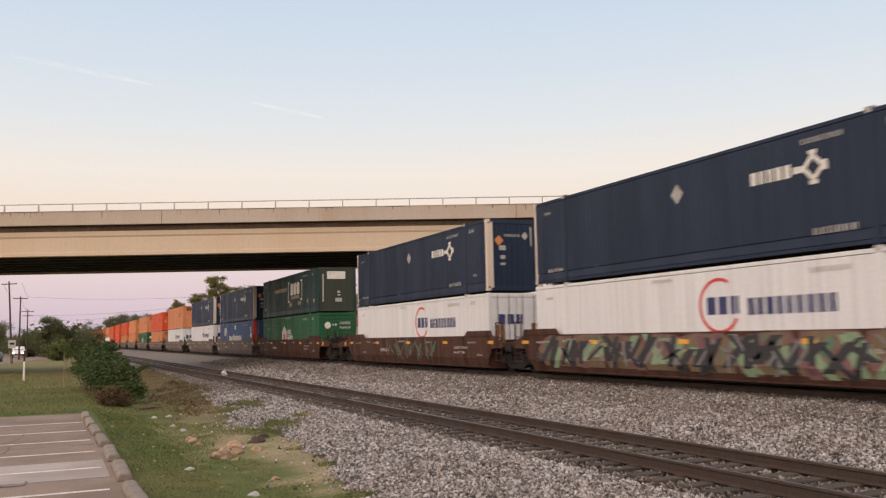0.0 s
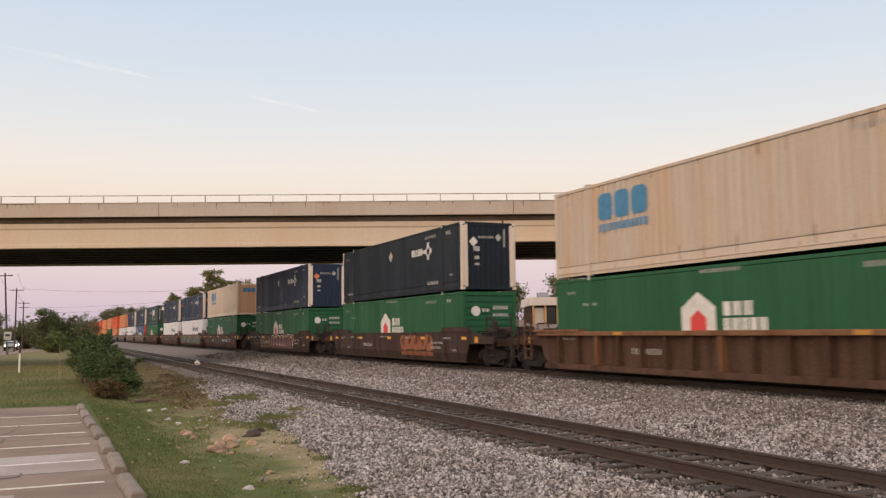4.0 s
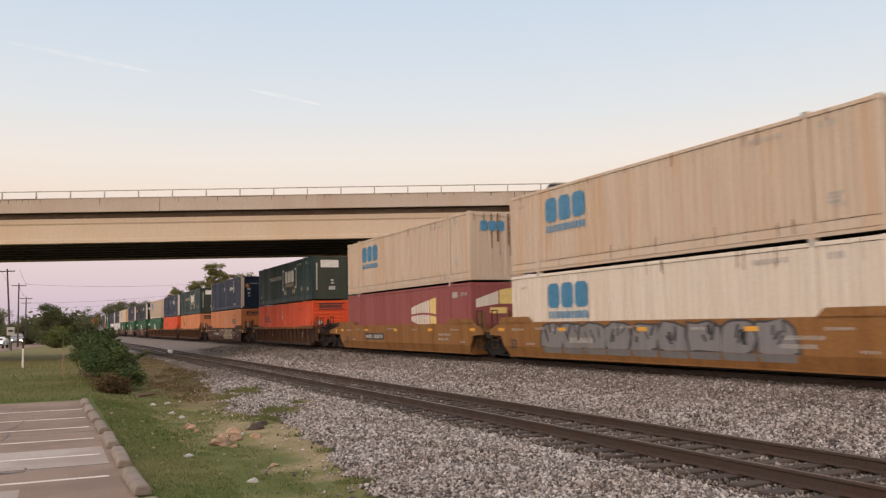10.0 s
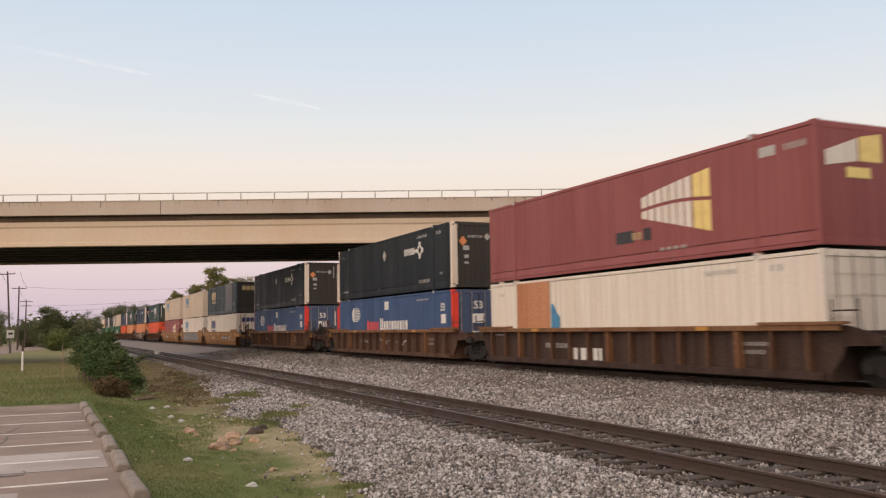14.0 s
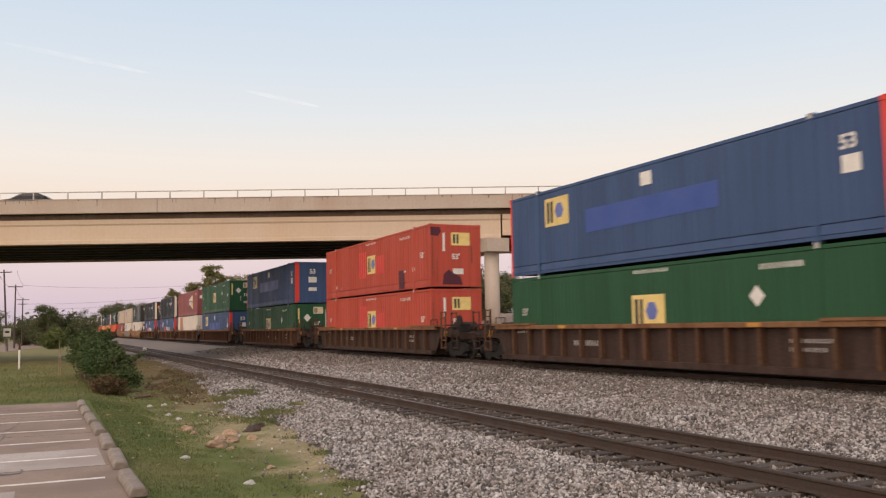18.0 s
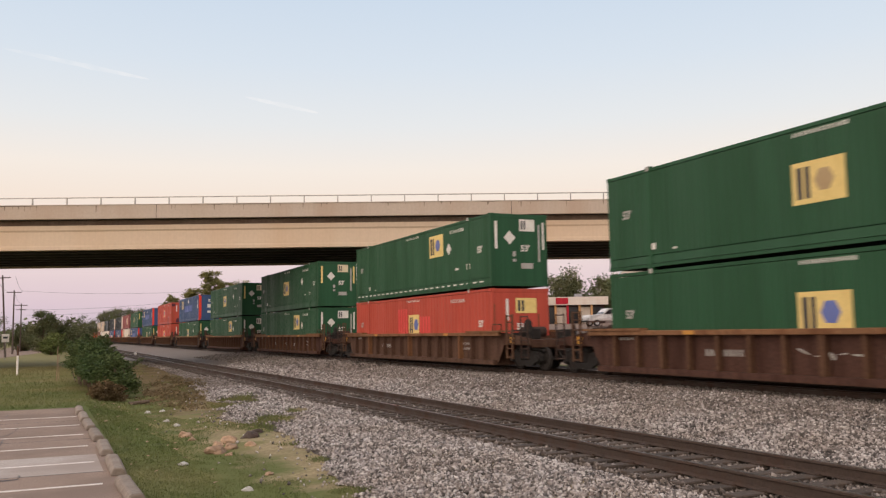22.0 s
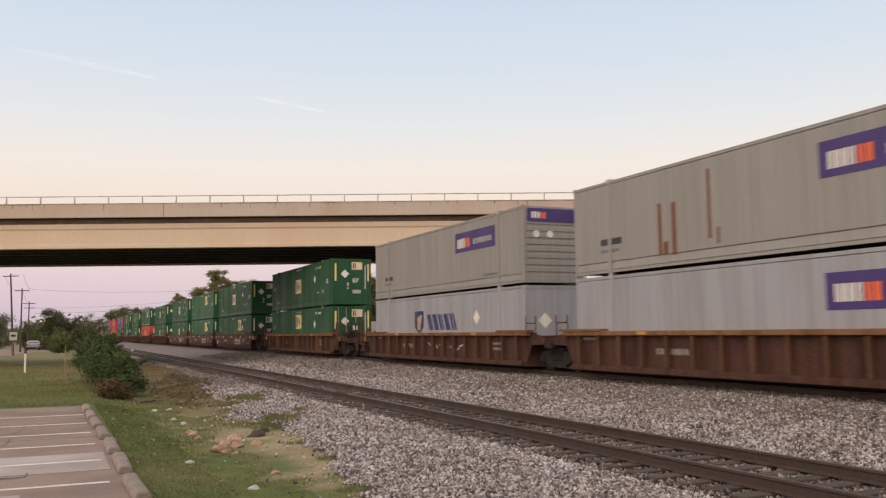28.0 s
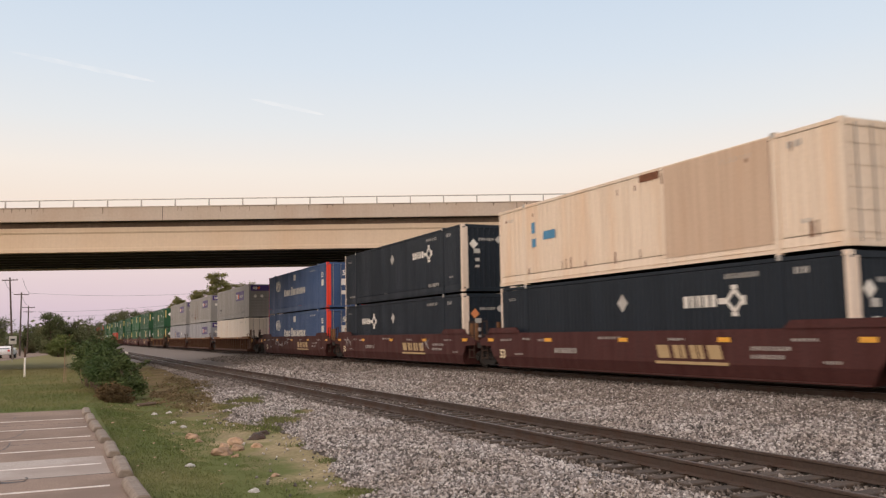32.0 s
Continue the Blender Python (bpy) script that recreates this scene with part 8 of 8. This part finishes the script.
def vehicle(kind, color, label, lamps=False):
    body, win, half = PROFILES[kind]
    v = thing("vehicle", pose(0, 0, 0), label, "car")
    bm = prism([(a, b) for a, b in body], 0, -half, half)
    for q in bm.verts:
        if q.co.z > 1.2:
            q.co.x *= 0.82
    bmesh.ops.bevel(bm, geom=bm.edges[:], offset=0.05, segments=2, affect="EDGES")
    part("body", bm, M[color], v)
    for s in (-1, 1):
        w = prism([(a, b) for a, b in win], 0, min(s * half * 0.86, s * half * 0.90), max(s * half * 0.86, s * half * 0.90))
        part("side_window", w, M["glass"], v)
    part("windscreen", prism([(win[-1][0] + 0.1, win[-1][1] + 0.02), (win[-2][0] + 0.12, win[-2][1] - 0.02), (win[-2][0] + 0.14, win[-2][1]), (win[-1][0] + 0.18, win[-1][1] + 0.03)], 0, -half * 0.72, half * 0.72), M["glass"], v)
    part("rear_window", prism([(win[0][0] - 0.12, win[0][1] + 0.08), (win[1][0] - 0.10, win[1][1] - 0.06), (win[1][0] - 0.13, win[1][1] - 0.06), (win[0][0] - 0.16, win[0][1] + 0.08)], 0, -half * 0.7, half * 0.7), M["glass"], v)
    front, rear = body[-1][0], body[0][0]
    for y in (rear + 0.85, front - 0.85):
        for s in (-1, 1):
            bm = bmesh.new()
            add_lathe(bm, [(-0.11, 0.26), (-0.10, 0.34), (0.10, 0.34), (0.11, 0.26)], (s * (half - 0.10), y, 0.34), 16)
            w = part("wheel", bm, M["black"], v)
            bm = bmesh.new()
            add_lathe(bm, [(-0.12, 0.21), (0.12, 0.21)], (s * (half - 0.10), y, 0.34), 12)
            part("rim", bm, M["chrome"], w)
    for s in (-1, 1):
        part("headlamp", boxed(s * half * 0.72 - 0.16, s * half * 0.72 + 0.16, front - 0.06, front + 0.02, 0.66, 0.82, bevel=0.01), M["lamp_white"] if lamps else M["chrome"], v)
        part("tail_lamp", boxed(s * half * 0.78 - 0.12, s * half * 0.78 + 0.12, rear - 0.04, rear + 0.05, 0.78, 1.0, bevel=0.01), M["lamp_red"] if lamps else M["mark_red"], v)
        part("mirror", boxed(s * (half + 0.03) - 0.08, s * (half + 0.03) + 0.08, 0.7, 0.82, 1.08, 1.22, bevel=0.02), M[color], v)
    part("bumper", boxed(-half * 0.95, half * 0.95, front - 0.05, front + 0.05, 0.40, 0.60, bevel=0.02), M["black"], v)
    return v


vehicle("pickup", "car_white", "white pickup parked on the forecourt").matrix_basis = pose(52.2, 73.0, lot_z(52.2, 73.0) + 0.004, 0, 0, 80)

# what moves besides the train
red_suv = vehicle("suv", "car_red", "dark red estate car pulling onto the forecourt")
lot_cars = [vehicle(k, c, w + " driving across the forecourt behind the train") for k, c, w in (("suv", "car_black", "black estate car"), ("suv", "car_red", "dark red estate car"), ("suv", "car_black", "black estate car"), ("sedan", "car_silver", "silver saloon"), ("sedan", "car_black", "dark saloon"))]
bridge_suv = vehicle("suv", "car_black", "black estate car driving over the bridge")
bridge_sedan = vehicle("sedan", "car_black", "dark saloon driving over the bridge")
road_cars = [vehicle(k, c, "car with its headlamps on driving along the road", True) for k, c in (("sedan", "car_silver"), ("suv", "car_white"), ("sedan", "car_silver"), ("suv", "car_black"), ("sedan", "car_white"), ("suv", "car_silver"))]
away_cars = [vehicle(k, c, "car driving away along the road") for k, c in (("sedan", "car_silver"), ("sedan", "car_white"))]
bag = thing("plastic_bag", pose(8.02, 44.9, SIDING_TOP), "crumpled white plastic bag blown along the rail", "plastic bag")
bm = bmesh.new()
bmesh.ops.create_icosphere(bm, subdivisions=3, radius=0.14)
for v in bm.verts:
    v.co += v.co.normalized() * 0.09 * noise.noise(v.co * 9) + Vector((0, 0, 0.0))
    v.co.z = max(v.co.z * 0.8 + 0.15, 0.01)
    v.co.y *= 1.5
part("film", bm, M["white"], bag)
h = bmesh.new()
add_rod(h, (0.02, 0.15, 0.22), (0.05, 0.30, 0.34), 0.035, 0.01, 6)
add_rod(h, (-0.03, -0.18, 0.2), (-0.06, -0.30, 0.30), 0.03, 0.01, 6)
part("handle", h, M["white"], bag)



# ---- everything that moves ----
def motions():
    for ob, middle, z in ROLLING:
        walk(ob, [(t, pose(MAIN_X, middle + SPEED * t, z)) for t in (0.0, 16.0, 32.0)])

    def on_bridge(ob, along, across, speed, at):
        a, b = at - (along + 92) / speed, at + (92 - along) / speed
        rows, moments = [], [0.0, a - 0.5]
        while a < 32.0 and moments[-1] < b - 0.5:
            moments.append(moments[-1] + 0.5)
        for t in moments + [b + 0.5, 32.0]:
            s = min(max(along + speed * (t - at), -92), 92)
            p = Matrix(bridge.matrix_basis) @ Vector((s, across, 10.30))
            rows.append((t, pose(p.x, p.y, p.z, 0, 0, BRIDGE_YAW - 90)))
        walk(ob, rows)

    on_bridge(bridge_suv, -10.95, 4.2, 20.96, 9.0)
    on_bridge(bridge_sedan, -8.55, 2.6, 19.4, 19.0)

    walk(red_suv, [(t, pose(x, y, lot_z(x, y) + 0.004, 0, 0, 62)) for t, x, y in ((0.0, 66.0, 33.0), (17.0, 66.0, 33.0), (20.0, 54.0, 37.5), (23.0, 45.2, 40.8), (25.0, 43.9, 41.3), (32.0, 43.9, 41.3))])

    for k, (ob, at) in enumerate(zip(lot_cars, (5.9, 11.0, 17.3, 19.3, 21.3))):
        way = [(-15.0, 33.0, 112.0 + 7 * k, 180), (-4.5, 35.5, 64.0, 180), (-1.8, 38.4, 48.6, 192), (0.0, 41.3, 40.7, 212), (0.95, 44.4, 37.0, 222), (2.5, 50.5, 30.9, 226), (4.5, 60.0, 24.0, 248), (14.0, 108.0 - 7 * k, 17.5, 267)]
        when, xs, ys, turns = zip(*way)
        moments = [0.0] + [at + w for w in when if 0.3 < at + w < 31.7] + [32.0]
        spots = [[float(np.interp(t - at, when, q)) for q in (xs, ys, turns)] for t in moments]
        walk(ob, [(t, pose(x, y, lot_z(x, y) + 0.004, 0, 0, turn)) for t, (x, y, turn) in zip(moments, spots)])

    def road_at(y, lane):
        x = -4.6 - 0.1276 * (118 - y) if y < 135 else -2.43
        return x + lane - 1.5, (-7.3 if y < 135 else 0.0)

    for ob, at in zip(road_cars, (0.2, 3.1, 6.0, 7.4, 10.6, 12.9)):
        rows = []
        for t in (0.0, 2.0, 4.0, 6.0, 8.0, 10.0, 12.0, 14.0, 16.0, 20.0, 24.0, 28.0, 32.0):
            y = 118 - 12 * (t - at)
            x, turn = road_at(y, -0.9)
            rows.append((t, pose(x, y, 0.034, 0, 0, 180 + turn)))
        walk(ob, rows)
    for ob, at in zip(away_cars, (24.2, 31.6)):
        rows = []
        for t in (0.0, 8.0, 16.0, 20.0, 24.0, 28.0, 30.0, 32.0):
            y = 113 + 9 * (t - at)
            x, turn = road_at(y, 1.2)
            rows.append((t, pose(x, y, 0.034, 0, 0, turn)))
        walk(ob, rows)
    walk(bag, [(t, pose(8.02, y, SIDING_TOP + 0.003, 0, 0, turn)) for t, y, turn in ((0.0, 44.9, 0), (3.0, 50.4, 20), (6.0, 56.2, -10), (9.0, 63.8, 25), (13.0, 72.4, 60), (19.0, 84.0, 20), (24.0, 93.5, -20), (28.0, 101.4, 10), (32.0, 109.0, 40))])


motions()
